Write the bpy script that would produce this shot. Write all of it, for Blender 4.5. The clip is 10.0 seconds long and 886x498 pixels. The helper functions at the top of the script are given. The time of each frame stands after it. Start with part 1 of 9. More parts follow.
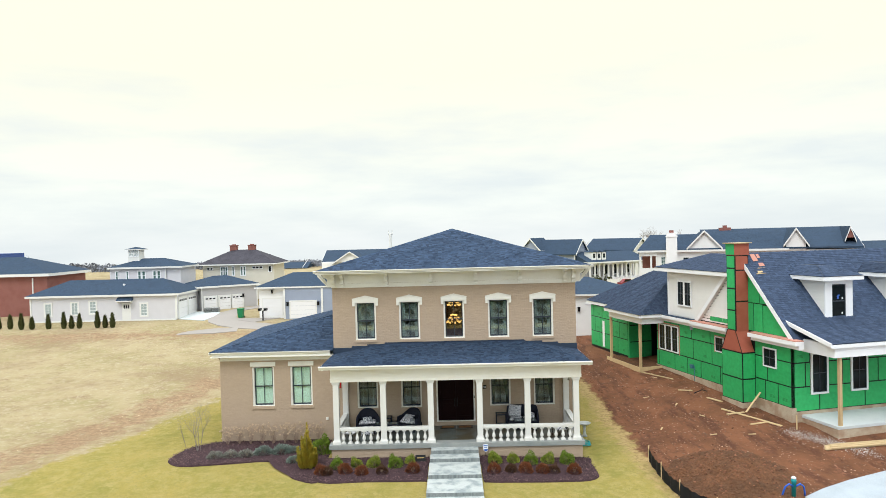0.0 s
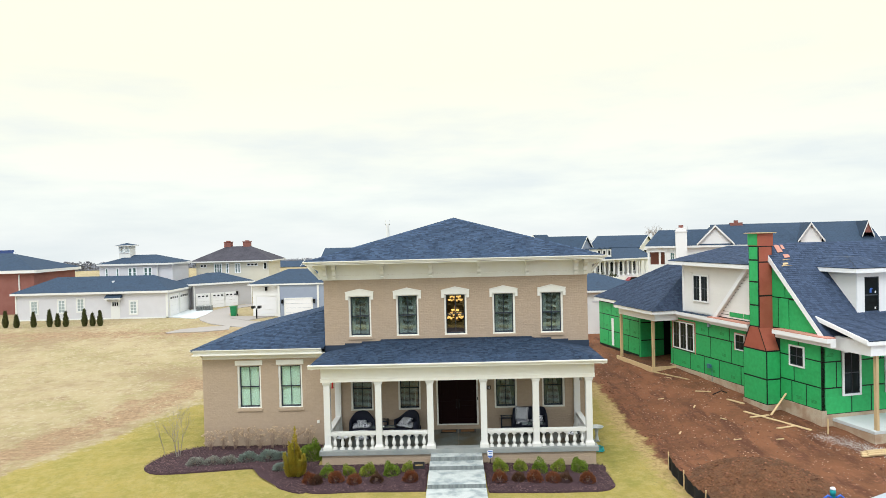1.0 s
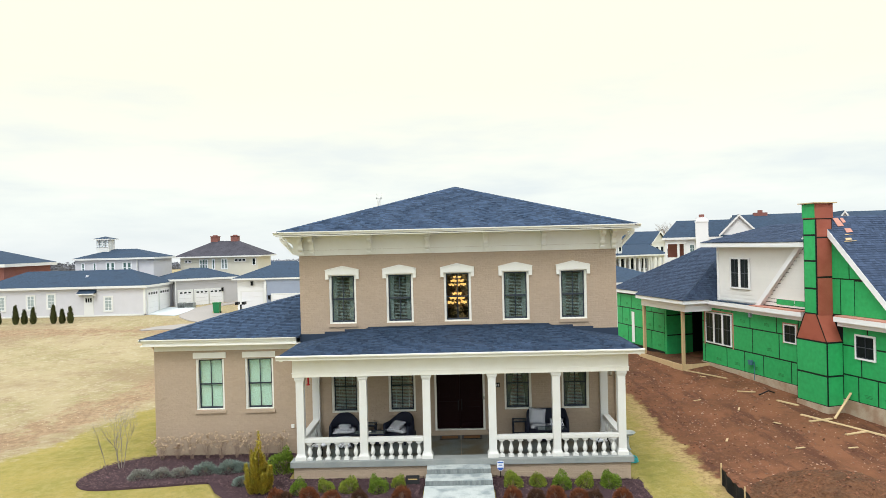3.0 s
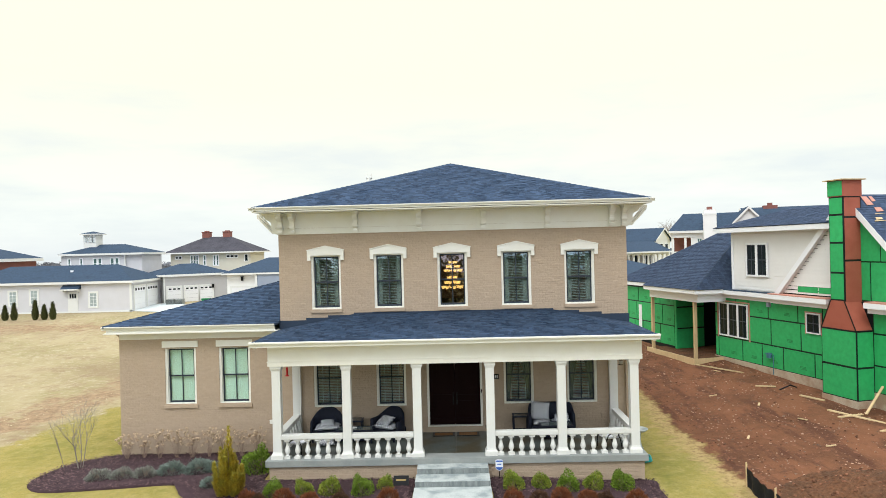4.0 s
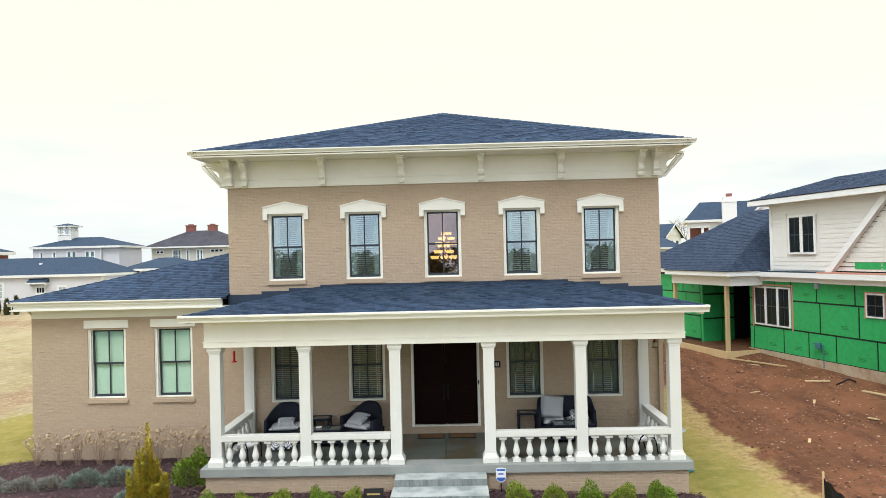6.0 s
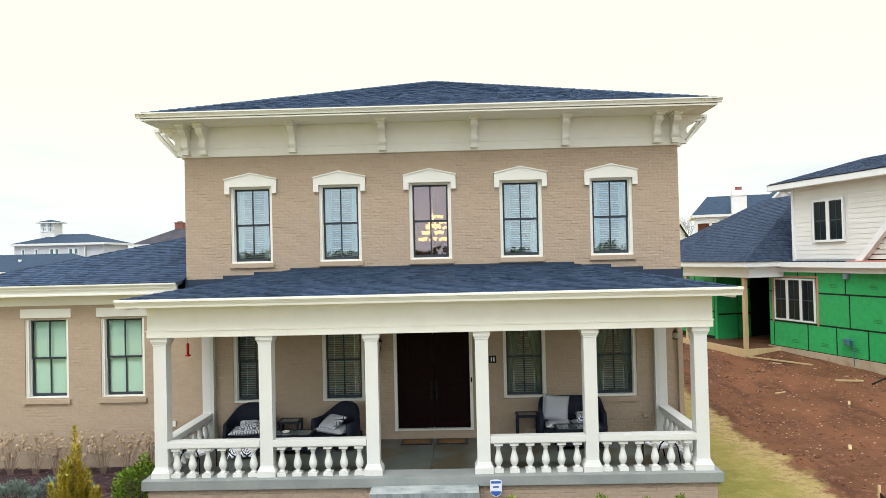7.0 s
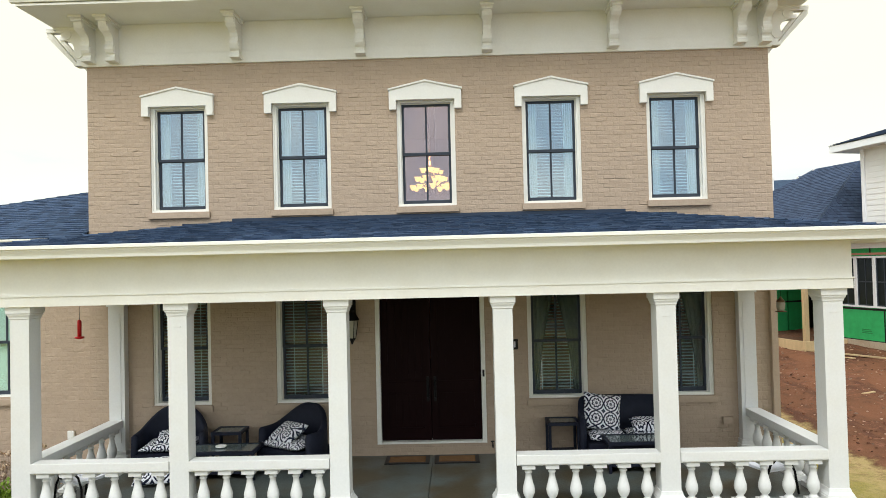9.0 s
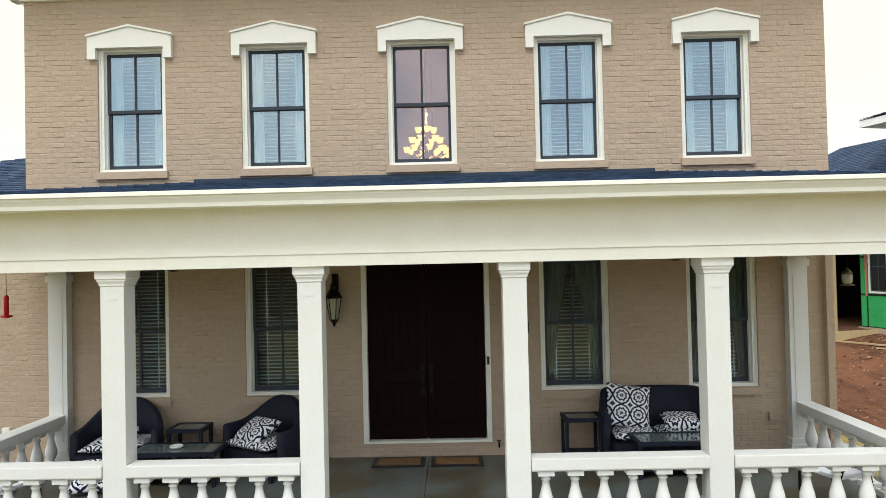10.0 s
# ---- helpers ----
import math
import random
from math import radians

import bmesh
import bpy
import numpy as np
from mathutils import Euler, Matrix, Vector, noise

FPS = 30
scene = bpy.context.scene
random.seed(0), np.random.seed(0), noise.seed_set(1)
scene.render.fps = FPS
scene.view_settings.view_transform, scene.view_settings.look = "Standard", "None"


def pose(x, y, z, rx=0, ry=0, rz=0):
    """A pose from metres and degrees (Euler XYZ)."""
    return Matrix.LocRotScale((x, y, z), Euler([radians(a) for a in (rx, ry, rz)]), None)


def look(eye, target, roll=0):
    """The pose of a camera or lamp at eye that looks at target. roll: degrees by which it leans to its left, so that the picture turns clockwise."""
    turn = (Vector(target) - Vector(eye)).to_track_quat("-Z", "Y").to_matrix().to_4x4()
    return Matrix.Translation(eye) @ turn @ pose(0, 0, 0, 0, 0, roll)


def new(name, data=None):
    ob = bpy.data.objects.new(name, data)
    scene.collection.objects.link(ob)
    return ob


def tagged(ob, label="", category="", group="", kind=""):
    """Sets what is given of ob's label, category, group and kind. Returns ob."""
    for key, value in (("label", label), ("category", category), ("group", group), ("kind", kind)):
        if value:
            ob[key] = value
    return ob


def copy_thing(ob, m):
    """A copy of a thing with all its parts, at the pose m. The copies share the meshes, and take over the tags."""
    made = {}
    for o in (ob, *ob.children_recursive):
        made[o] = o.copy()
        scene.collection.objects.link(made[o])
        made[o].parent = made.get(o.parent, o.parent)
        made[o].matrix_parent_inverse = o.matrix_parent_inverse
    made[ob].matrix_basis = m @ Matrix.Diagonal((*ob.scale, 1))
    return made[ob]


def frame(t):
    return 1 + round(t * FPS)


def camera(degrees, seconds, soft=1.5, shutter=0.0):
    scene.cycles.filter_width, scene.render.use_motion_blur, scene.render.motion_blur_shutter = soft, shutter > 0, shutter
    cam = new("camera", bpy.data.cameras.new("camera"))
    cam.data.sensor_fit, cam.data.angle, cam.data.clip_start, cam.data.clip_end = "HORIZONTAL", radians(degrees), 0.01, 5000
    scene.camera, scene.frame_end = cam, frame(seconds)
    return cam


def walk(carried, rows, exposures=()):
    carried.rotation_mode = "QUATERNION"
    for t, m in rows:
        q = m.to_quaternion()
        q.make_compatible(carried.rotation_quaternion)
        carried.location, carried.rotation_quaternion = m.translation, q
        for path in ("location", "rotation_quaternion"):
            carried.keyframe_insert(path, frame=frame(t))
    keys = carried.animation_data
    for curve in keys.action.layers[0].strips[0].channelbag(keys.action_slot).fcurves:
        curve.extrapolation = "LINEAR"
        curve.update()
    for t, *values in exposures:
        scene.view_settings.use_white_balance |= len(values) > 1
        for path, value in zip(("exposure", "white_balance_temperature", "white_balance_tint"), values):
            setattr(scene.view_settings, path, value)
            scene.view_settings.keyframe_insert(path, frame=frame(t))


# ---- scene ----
cam = camera(66.0, 10.0, soft=0.7)
PATH = [
    (0, (0.10, -34.17, 10.23), (0.067, -32.17, 10.19), -1.45),
    (0.5, (0.068, -32.86, 9.91), (0.035, -30.86, 9.872), -1.42),
    (1, (0.044, -31.56, 9.63), (0.009, -29.56, 9.593), -1.43),
    (1.5, (0.01, -30.21, 9.33), (-0.025, -28.21, 9.298), -1.45),
    (2, (-0.034, -28.85, 8.98), (-0.07, -26.85, 8.952), -1.45),
    (2.5, (-0.06, -27.55, 8.545), (-0.097, -25.55, 8.523), -1.42),
    (4, (0.161, -23.927, 7.128), (0.122, -21.927, 7.124), -1.4),
    (4.5, (0.264, -22.811, 6.739), (0.223, -20.811, 6.74), -1.4),
    (5, (0.326, -21.661, 6.367), (0.284, -19.661, 6.374), -1.4),
    (5.5, (0.36, -20.485, 6.007), (0.317, -18.486, 6.02), -1.38),
    (7, (0.674, -16.816, 5.043), (0.629, -14.817, 5.074), -1.33),
    (7.5, (0.785, -15.57, 4.757), (0.74, -13.571, 4.793), -1.35),
    (8, (0.785, -14.345, 4.478), (0.742, -12.346, 4.52), -1.37),
    (8.5, (0.622, -13.2, 4.22), (0.58, -11.2, 4.268), -1.4),
    (9, (0.48, -12.12, 4.0), (0.443, -10.12, 4.047), -1.37),
    (9.5, (0.44, -11.14, 3.795), (0.408, -9.14, 3.838), -1.37),
    (10, (0.445, -10.33, 3.586), (0.412, -8.331, 3.622), -1.28),
]
walk(cam, [(t, look(eye, target, roll)) for t, eye, target, roll in PATH], exposures=[(0, 0.2), (4, 0.22), (10, 0.32)])

# ---- world and sun: bright overcast sky ----
world = bpy.data.worlds.new("overcast_sky")
scene.world = world
world.use_nodes = True
wn, wl = world.node_tree.nodes, world.node_tree.links
wn.clear()
sky = wn.new("ShaderNodeTexSky")
sky.sky_type = "NISHITA"
sky.sun_disc = False
sky.sun_elevation, sky.sun_rotation = radians(50), radians(205)
tc = wn.new("ShaderNodeTexCoord")
sep = wn.new("ShaderNodeSeparateXYZ")
wl.new(tc.outputs["Generated"], sep.inputs[0])
# cloud colour by elevation: cool near the horizon, warm white higher up
ramp = wn.new("ShaderNodeValToRGB")
wl.new(sep.outputs["Z"], ramp.inputs[0])
SKY_STOPS = ((0.0, (0.77, 0.81, 0.81)), (0.05, (0.815, 0.858, 0.815)), (0.11, (0.855, 0.872, 0.775)), (0.22, (0.895, 0.882, 0.715)), (0.44, (1.0, 0.97, 0.72)), (0.62, (1.72, 1.78, 1.80)), (1.0, (2.5, 2.62, 2.70)))
el = ramp.color_ramp.elements
el[0].position, el[0].color = 0.0, (*SKY_STOPS[0][1], 1)
el[1].position, el[1].color = 1.0, (*SKY_STOPS[-1][1], 1)
for pos, col in SKY_STOPS[1:-1]:
    e = el.new(pos)
    e.color = (*col, 1)
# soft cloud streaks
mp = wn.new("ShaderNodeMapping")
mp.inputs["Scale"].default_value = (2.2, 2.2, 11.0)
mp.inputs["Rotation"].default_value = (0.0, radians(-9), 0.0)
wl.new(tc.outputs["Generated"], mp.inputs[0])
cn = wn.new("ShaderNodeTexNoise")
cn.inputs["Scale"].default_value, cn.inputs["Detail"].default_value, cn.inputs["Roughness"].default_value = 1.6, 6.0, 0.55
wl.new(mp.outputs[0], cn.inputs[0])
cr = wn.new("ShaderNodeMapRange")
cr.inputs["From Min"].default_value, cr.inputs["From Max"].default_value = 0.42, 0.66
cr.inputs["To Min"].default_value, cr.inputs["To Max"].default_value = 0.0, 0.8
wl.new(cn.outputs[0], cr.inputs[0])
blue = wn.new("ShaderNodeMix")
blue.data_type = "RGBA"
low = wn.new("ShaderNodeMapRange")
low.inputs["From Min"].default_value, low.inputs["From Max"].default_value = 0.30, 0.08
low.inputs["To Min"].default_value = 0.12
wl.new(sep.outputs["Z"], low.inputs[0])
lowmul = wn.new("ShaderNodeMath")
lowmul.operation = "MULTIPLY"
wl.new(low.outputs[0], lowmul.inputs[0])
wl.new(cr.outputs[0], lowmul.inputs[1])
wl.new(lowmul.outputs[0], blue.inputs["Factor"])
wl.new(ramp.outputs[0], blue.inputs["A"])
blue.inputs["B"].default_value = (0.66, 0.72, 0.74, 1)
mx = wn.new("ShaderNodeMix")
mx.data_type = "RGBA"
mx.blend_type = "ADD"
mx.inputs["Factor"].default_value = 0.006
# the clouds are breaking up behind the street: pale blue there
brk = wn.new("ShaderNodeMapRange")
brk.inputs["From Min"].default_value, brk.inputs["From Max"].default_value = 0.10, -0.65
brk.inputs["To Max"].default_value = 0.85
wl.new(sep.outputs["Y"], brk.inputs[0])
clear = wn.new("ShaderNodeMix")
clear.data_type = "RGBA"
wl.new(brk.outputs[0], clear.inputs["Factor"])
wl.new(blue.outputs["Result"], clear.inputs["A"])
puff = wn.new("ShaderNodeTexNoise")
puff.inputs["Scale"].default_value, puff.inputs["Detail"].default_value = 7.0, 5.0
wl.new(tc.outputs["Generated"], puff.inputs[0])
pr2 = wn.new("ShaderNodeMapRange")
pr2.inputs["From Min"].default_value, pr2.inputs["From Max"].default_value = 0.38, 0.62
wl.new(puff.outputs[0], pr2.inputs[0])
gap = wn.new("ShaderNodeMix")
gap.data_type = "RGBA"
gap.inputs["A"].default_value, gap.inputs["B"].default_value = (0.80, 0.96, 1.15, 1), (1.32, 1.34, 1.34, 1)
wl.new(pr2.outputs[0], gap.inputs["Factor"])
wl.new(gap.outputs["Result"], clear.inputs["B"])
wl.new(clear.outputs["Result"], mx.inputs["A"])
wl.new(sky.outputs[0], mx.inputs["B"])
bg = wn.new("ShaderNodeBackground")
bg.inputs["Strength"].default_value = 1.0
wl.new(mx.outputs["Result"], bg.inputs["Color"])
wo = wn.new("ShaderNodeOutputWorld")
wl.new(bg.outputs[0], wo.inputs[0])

sun_data = bpy.data.lights.new("sun", "SUN")
sun_data.energy, sun_data.angle, sun_data.color = 1.35, radians(25), (1.0, 0.985, 0.965)
sun = new("sun", sun_data)
sun.matrix_world = look((-9, -26, 34), (0, 0, 0))

# ---- materials ----
def mat(name, color, rough=0.7, var=0.10, scale=3.0, fine=40.0, bump=0.15, metal=0.0, tint=None, rand=0.0, island=0.0,
        spec=0.22, dist=0.01, stretch=(1, 1, 1), tint_amount=0.5, coarse_at=0.5, lump=0.0):
    """Base colour with two scales of noise, an optional second tone in patches, and fine relief."""
    m = bpy.data.materials.new(name)
    m.use_nodes = True
    n, l = m.node_tree.nodes, m.node_tree.links
    b = n["Principled BSDF"]
    b.inputs["Roughness"].default_value, b.inputs["Metallic"].default_value = rough, metal
    b.inputs["Specular IOR Level"].default_value = spec
    co = n.new("ShaderNodeTexCoord")
    mpn = n.new("ShaderNodeMapping")
    mpn.inputs["Scale"].default_value = stretch
    l.new(co.outputs["Object"], mpn.inputs[0])
    big, small = n.new("ShaderNodeTexNoise"), n.new("ShaderNodeTexNoise")
    for t, s, d in ((big, scale, 4), (small, fine, 3)):
        t.inputs["Scale"].default_value, t.inputs["Detail"].default_value = s, d
        l.new(mpn.outputs[0], t.inputs[0])
    value = n.new("ShaderNodeMath")
    value.operation = "ADD"
    l.new(big.outputs[0], value.inputs[0])
    l.new(small.outputs[0], value.inputs[1])
    rng = n.new("ShaderNodeMapRange")
    rng.inputs["From Min"].default_value, rng.inputs["From Max"].default_value = 0.6, 1.4
    rng.inputs["To Min"].default_value, rng.inputs["To Max"].default_value = 1 - var, 1 + var
    l.new(value.outputs[0], rng.inputs[0])
    last = rng.outputs[0]
    for use, node, out in ((rand, "ShaderNodeObjectInfo", "Random"), (island, "ShaderNodeNewGeometry", "Random Per Island")):
        if use:
            src = n.new(node)
            r2 = n.new("ShaderNodeMapRange")
            r2.inputs["To Min"].default_value, r2.inputs["To Max"].default_value = 1 - use, 1 + use
            l.new(src.outputs[out], r2.inputs[0])
            mul = n.new("ShaderNodeMath")
            mul.operation = "MULTIPLY"
            l.new(last, mul.inputs[0])
            l.new(r2.outputs[0], mul.inputs[1])
            last = mul.outputs[0]
    base = n.new("ShaderNodeMix")
    base.data_type = "RGBA"
    base.inputs["A"].default_value = (*color, 1)
    base.inputs["B"].default_value = (*(tint or color), 1)
    pr = n.new("ShaderNodeMapRange")
    pr.inputs["From Min"].default_value, pr.inputs["From Max"].default_value = coarse_at - 0.08, coarse_at + 0.12
    pr.inputs["To Max"].default_value = tint_amount if tint else 0.0
    l.new(big.outputs[0], pr.inputs[0])
    l.new(pr.outputs[0], base.inputs["Factor"])
    scl = n.new("ShaderNodeVectorMath")
    scl.operation = "SCALE"
    l.new(base.outputs["Result"], scl.inputs[0])
    l.new(last, scl.inputs["Scale"])
    l.new(scl.outputs[0], b.inputs["Base Color"])
    bp = n.new("ShaderNodeBump")
    bp.inputs["Strength"].default_value, bp.inputs["Distance"].default_value = bump, dist
    l.new(small.outputs[0], bp.inputs["Height"])
    if lump:
        b2 = n.new("ShaderNodeBump")
        b2.inputs["Strength"].default_value, b2.inputs["Distance"].default_value = lump, dist * 3
        l.new(big.outputs[0], b2.inputs["Height"])
        l.new(b2.outputs[0], bp.inputs["Normal"])
    l.new(bp.outputs[0], b.inputs["Normal"])
    return m


def glass_mat(name, tint, gloss=0.2, gloss_tint=(0.80, 0.91, 1.0)):
    m = bpy.data.materials.new(name)
    m.use_nodes = True
    n, l = m.node_tree.nodes, m.node_tree.links
    n.clear()
    tr, gl, mxs, out = n.new("ShaderNodeBsdfTransparent"), n.new("ShaderNodeBsdfGlossy"), n.new("ShaderNodeMixShader"), n.new("ShaderNodeOutputMaterial")
    tr.inputs[0].default_value = (*tint, 1)
    gl.inputs["Roughness"].default_value = 0.01
    gl.inputs["Color"].default_value = (*gloss_tint, 1)
    fr = n.new("ShaderNodeFresnel")
    fr.inputs[0].default_value = 1.5
    ad = n.new("ShaderNodeMath")
    ad.operation = "ADD"
    ad.inputs[1].default_value = gloss
    ad.use_clamp = True
    l.new(fr.outputs[0], ad.inputs[0])
    l.new(ad.outputs[0], mxs.inputs[0])
    l.new(tr.outputs[0], mxs.inputs[1])
    l.new(gl.outputs[0], mxs.inputs[2])
    l.new(mxs.outputs[0], out.inputs[0])
    return m


def glow_mat(name, color, power):
    m = bpy.data.materials.new(name)
    m.use_nodes = True
    b = m.node_tree.nodes["Principled BSDF"]
    b.inputs["Base Color"].default_value = (*color, 1)
    b.inputs["Emission Color"].default_value = (*color, 1)
    b.inputs["Emission Strength"].default_value = power
    return m


M_BRICK = mat("painted_brick", (0.43, 0.334, 0.243), 0.7, 0.06, 11.0, 38, 0.4, rand=0.028, island=0.028, dist=0.012, lump=0.5)
M_MORTAR = mat("painted_mortar", (0.405, 0.315, 0.226), 0.85, 0.08, 1.5, 50, 0.3)
M_TRIM = mat("cream_paint", (0.80, 0.79, 0.72), 0.5, 0.035, 2.0, 30, 0.03, tint=(0.66, 0.63, 0.53), tint_amount=0.25)
M_WHITE = mat("white_paint", (0.735, 0.74, 0.71), 0.45, 0.04, 2.5, 30, 0.03, tint=(0.68, 0.66, 0.60), tint_amount=0.25)
M_PRIMED = mat("white_primed_boards", (0.83, 0.85, 0.86), 0.5, 0.03, 2.5, 30, 0.03, tint=(0.76, 0.77, 0.77), tint_amount=0.25)
M_COLUMN = mat("ivory_column_paint", (0.70, 0.705, 0.675), 0.45, 0.05, 2.5, 30, 0.03, tint=(0.62, 0.60, 0.54), tint_amount=0.3)
M_SHINGLE = mat("asphalt_shingle", (0.040, 0.064, 0.108), 0.9, 0.25, 2.5, 60, 0.5, spec=0.1, tint=(0.030, 0.049, 0.083), tint_amount=0.4, island=0.34, rand=0.3, dist=0.006)
M_SHINGLE_SITE = mat("new_grey_shingle", (0.047, 0.068, 0.112), 0.9, 0.2, 2.5, 60, 0.5, spec=0.1, tint=(0.038, 0.055, 0.092), tint_amount=0.4, island=0.22, rand=0.2, dist=0.006)
M_FLASH = mat("dark_flashing", (0.030, 0.046, 0.074), 0.6, 0.1, 4, 40, 0.1)
M_SASH = mat("black_sash", (0.042, 0.051, 0.064), 0.45, 0.05, 4, 30, 0.05, spec=0.15)
M_BLIND = mat("white_blind", (0.84, 0.87, 0.86), 0.6, 0.04, 4, 30, 0.03)
M_DRAPE = mat("pale_drapes", (0.42, 0.43, 0.40), 0.9, 0.08, 3, 30, 0.05, stretch=(6, 1, 0.5))
# darker copy of the drapes; the porch's shade is put into its colour
M_DRAPE_SHADED = mat("shaded_drapes", (0.15, 0.165, 0.15), 0.9, 0.1, 3, 30, 0.05, stretch=(6, 1, 0.5))
M_BLIND_UP = mat("grey_white_blind", (0.82, 0.84, 0.80), 0.6, 0.04, 4, 30, 0.03)
M_METER = mat("blue_green_meter", (0.06, 0.17, 0.22), 0.5, 0.1, 4, 30, 0.05)
M_SHADE = mat("green_white_roller_shade", (0.80, 0.93, 0.85), 0.7, 0.03, 2, 30, 0.02)
M_DOOR = mat("dark_mahogany", (0.010, 0.0034, 0.0036), 0.5, 0.22, 2.0, 25, 0.12, stretch=(1, 1, 0.15), spec=0.05)
M_IRON = mat("black_iron", (0.012, 0.012, 0.013), 0.45, 0.1, 5, 40, 0.1, metal=0.6)
M_CONC = mat("grey_concrete", (0.30, 0.315, 0.30), 0.85, 0.13, 1.4, 45, 0.3, tint=(0.20, 0.225, 0.22), tint_amount=0.7)
M_CONC_NEW = mat("pale_concrete_step", (0.47, 0.505, 0.49), 0.85, 0.22, 1.9, 45, 0.3, tint=(0.20, 0.235, 0.24), tint_amount=0.9, coarse_at=0.51)
# streaks are stains; the dark base also paints the risers' shade
M_RISER = mat("shaded_stained_riser", (0.25, 0.275, 0.27), 0.85, 0.3, 2.5, 30, 0.3, tint=(0.13, 0.15, 0.15), tint_amount=0.9, stretch=(3.5, 1, 0.5))
M_SLAB = mat("new_slab_concrete", (0.56, 0.60, 0.60), 0.85, 0.12, 1.5, 45, 0.2, tint=(0.44, 0.48, 0.49))
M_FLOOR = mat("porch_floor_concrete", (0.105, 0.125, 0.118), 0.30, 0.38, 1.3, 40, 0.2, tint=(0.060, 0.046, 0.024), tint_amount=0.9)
M_WICKER = mat("navy_wicker", (0.011, 0.014, 0.026), 0.6, 0.3, 8, 120, 0.6, dist=0.006, spec=0.2)
M_TABLEGLASS = mat("smoked_glass_top", (0.10, 0.13, 0.13), 0.12, 0.05, 2, 20, 0.0, spec=0.8)
M_RED = mat("red_plastic", (0.55, 0.02, 0.025), 0.35, 0.1, 5, 30, 0.05)
M_CARRED = mat("red_car_paint", (0.20, 0.018, 0.03), 0.3, 0.05, 2, 20, 0.0, spec=0.5)
M_BRASS = mat("aged_bronze", (0.16, 0.10, 0.06), 0.4, 0.15, 5, 30, 0.1, metal=0.8)
M_MAT = mat("coir_mat", (0.22, 0.12, 0.055), 0.95, 0.2, 6, 150, 0.6)
M_GLASS = glass_mat("window_glass", (0.86, 0.94, 0.93), 0.16)
M_GLASS_DARK = glass_mat("porch_window_glass", (0.92, 0.96, 0.95), -0.018)
# pink gloss colour puts the lilac reflection into this pane
M_GLASS_HALL = glass_mat("hall_glass_pink_reflection", (0.84, 0.82, 0.74), 0.14, (0.84, 0.74, 0.84))
M_GLASS_CLEAR = glass_mat("clear_window_glass", (0.88, 0.94, 0.90), 0.02)
M_INT = mat("interior_plaster", (0.40, 0.27, 0.22), 0.9, 0.04, 2, 30, 0.05)
M_LAMP = glow_mat("warm_lamp_glass", (1.0, 0.66, 0.24), 1.7)
M_LANTERN = mat("seeded_lantern_glass", (0.38, 0.37, 0.30), 0.25, 0.1, 5, 40, 0.1)
M_SIGNW = mat("sign_white", (0.78, 0.80, 0.84), 0.4, 0.03, 4, 30, 0.02)
M_SIGNB = mat("sign_blue", (0.05, 0.13, 0.45), 0.4, 0.05, 4, 30, 0.02)
M_BLACK = mat("black_plate", (0.015, 0.015, 0.016), 0.4, 0.1, 5, 40, 0.05)
M_GOLD = mat("gold_lettering", (0.45, 0.32, 0.12), 0.5, 0.05, 5, 40, 0.05)
M_GUTTER = mat("ivory_gutter", (0.78, 0.77, 0.70), 0.4, 0.03, 1.5, 30, 0.04)
M_SIDING = mat("pale_lap_siding", (0.78, 0.78, 0.755), 0.6, 0.04, 1.5, 40, 0.08, island=0.02, rand=0.02)
M_GREIGE = mat("greige_siding", (0.61, 0.605, 0.625), 0.65, 0.05, 1.5, 40, 0.08, island=0.02)
M_GREY = mat("mid_grey_siding", (0.46, 0.45, 0.45), 0.65, 0.05, 1.5, 40, 0.08)
M_BLUEGREY = mat("blue_grey_siding", (0.29, 0.335, 0.42), 0.65, 0.05, 1.5, 40, 0.08, island=0.02)
M_TANSTUCCO = mat("cream_stucco", (0.60, 0.575, 0.49), 0.8, 0.05, 1.5, 40, 0.1)
M_REDBRICK = mat("red_brick", (0.26, 0.112, 0.092), 0.85, 0.12, 1.0, 12, 0.3, tint=(0.19, 0.07, 0.055))
M_GREEN = mat("green_sheathing", (0.036, 0.415, 0.130), 0.42, 0.20, 0.9, 5, 0.05, tint=(0.032, 0.33, 0.105), rand=0.05)
M_GREEN_PRINT = mat("dark_green_print", (0.022, 0.21, 0.065), 0.5, 0.15, 3, 30, 0.02)
M_TAPE = mat("black_seam_tape", (0.008, 0.012, 0.012), 0.45, 0.1, 5, 40, 0.1)
M_RUST = mat("rust_sheathing", (0.36, 0.105, 0.066), 0.6, 0.10, 1.5, 30, 0.08, tint=(0.25, 0.065, 0.04))
M_PINK = mat("pink_underlayment", (0.52, 0.25, 0.19), 0.7, 0.12, 2.0, 30, 0.08)
M_LUMBER = mat("raw_lumber", (0.55, 0.41, 0.23), 0.75, 0.15, 2.0, 30, 0.2, stretch=(6, 6, 0.8), rand=0.12)
M_FOUND = mat("foundation_concrete", (0.50, 0.42, 0.31), 0.9, 0.2, 1.5, 30, 0.3, tint=(0.31, 0.20, 0.13), tint_amount=0.8)
M_MULCH = mat("dark_mulch", (0.056, 0.032, 0.037), 0.95, 0.35, 5, 40, 0.8, dist=0.03)
M_TEAL = mat("teal_plastic", (0.02, 0.30, 0.32), 0.4, 0.1, 5, 40, 0.05)
M_BLUEPIPE = mat("blue_pipe", (0.03, 0.12, 0.55), 0.4, 0.1, 5, 40, 0.05)
M_SILT = mat("black_silt_fabric", (0.012, 0.013, 0.016), 0.7, 0.2, 4, 60, 0.4)
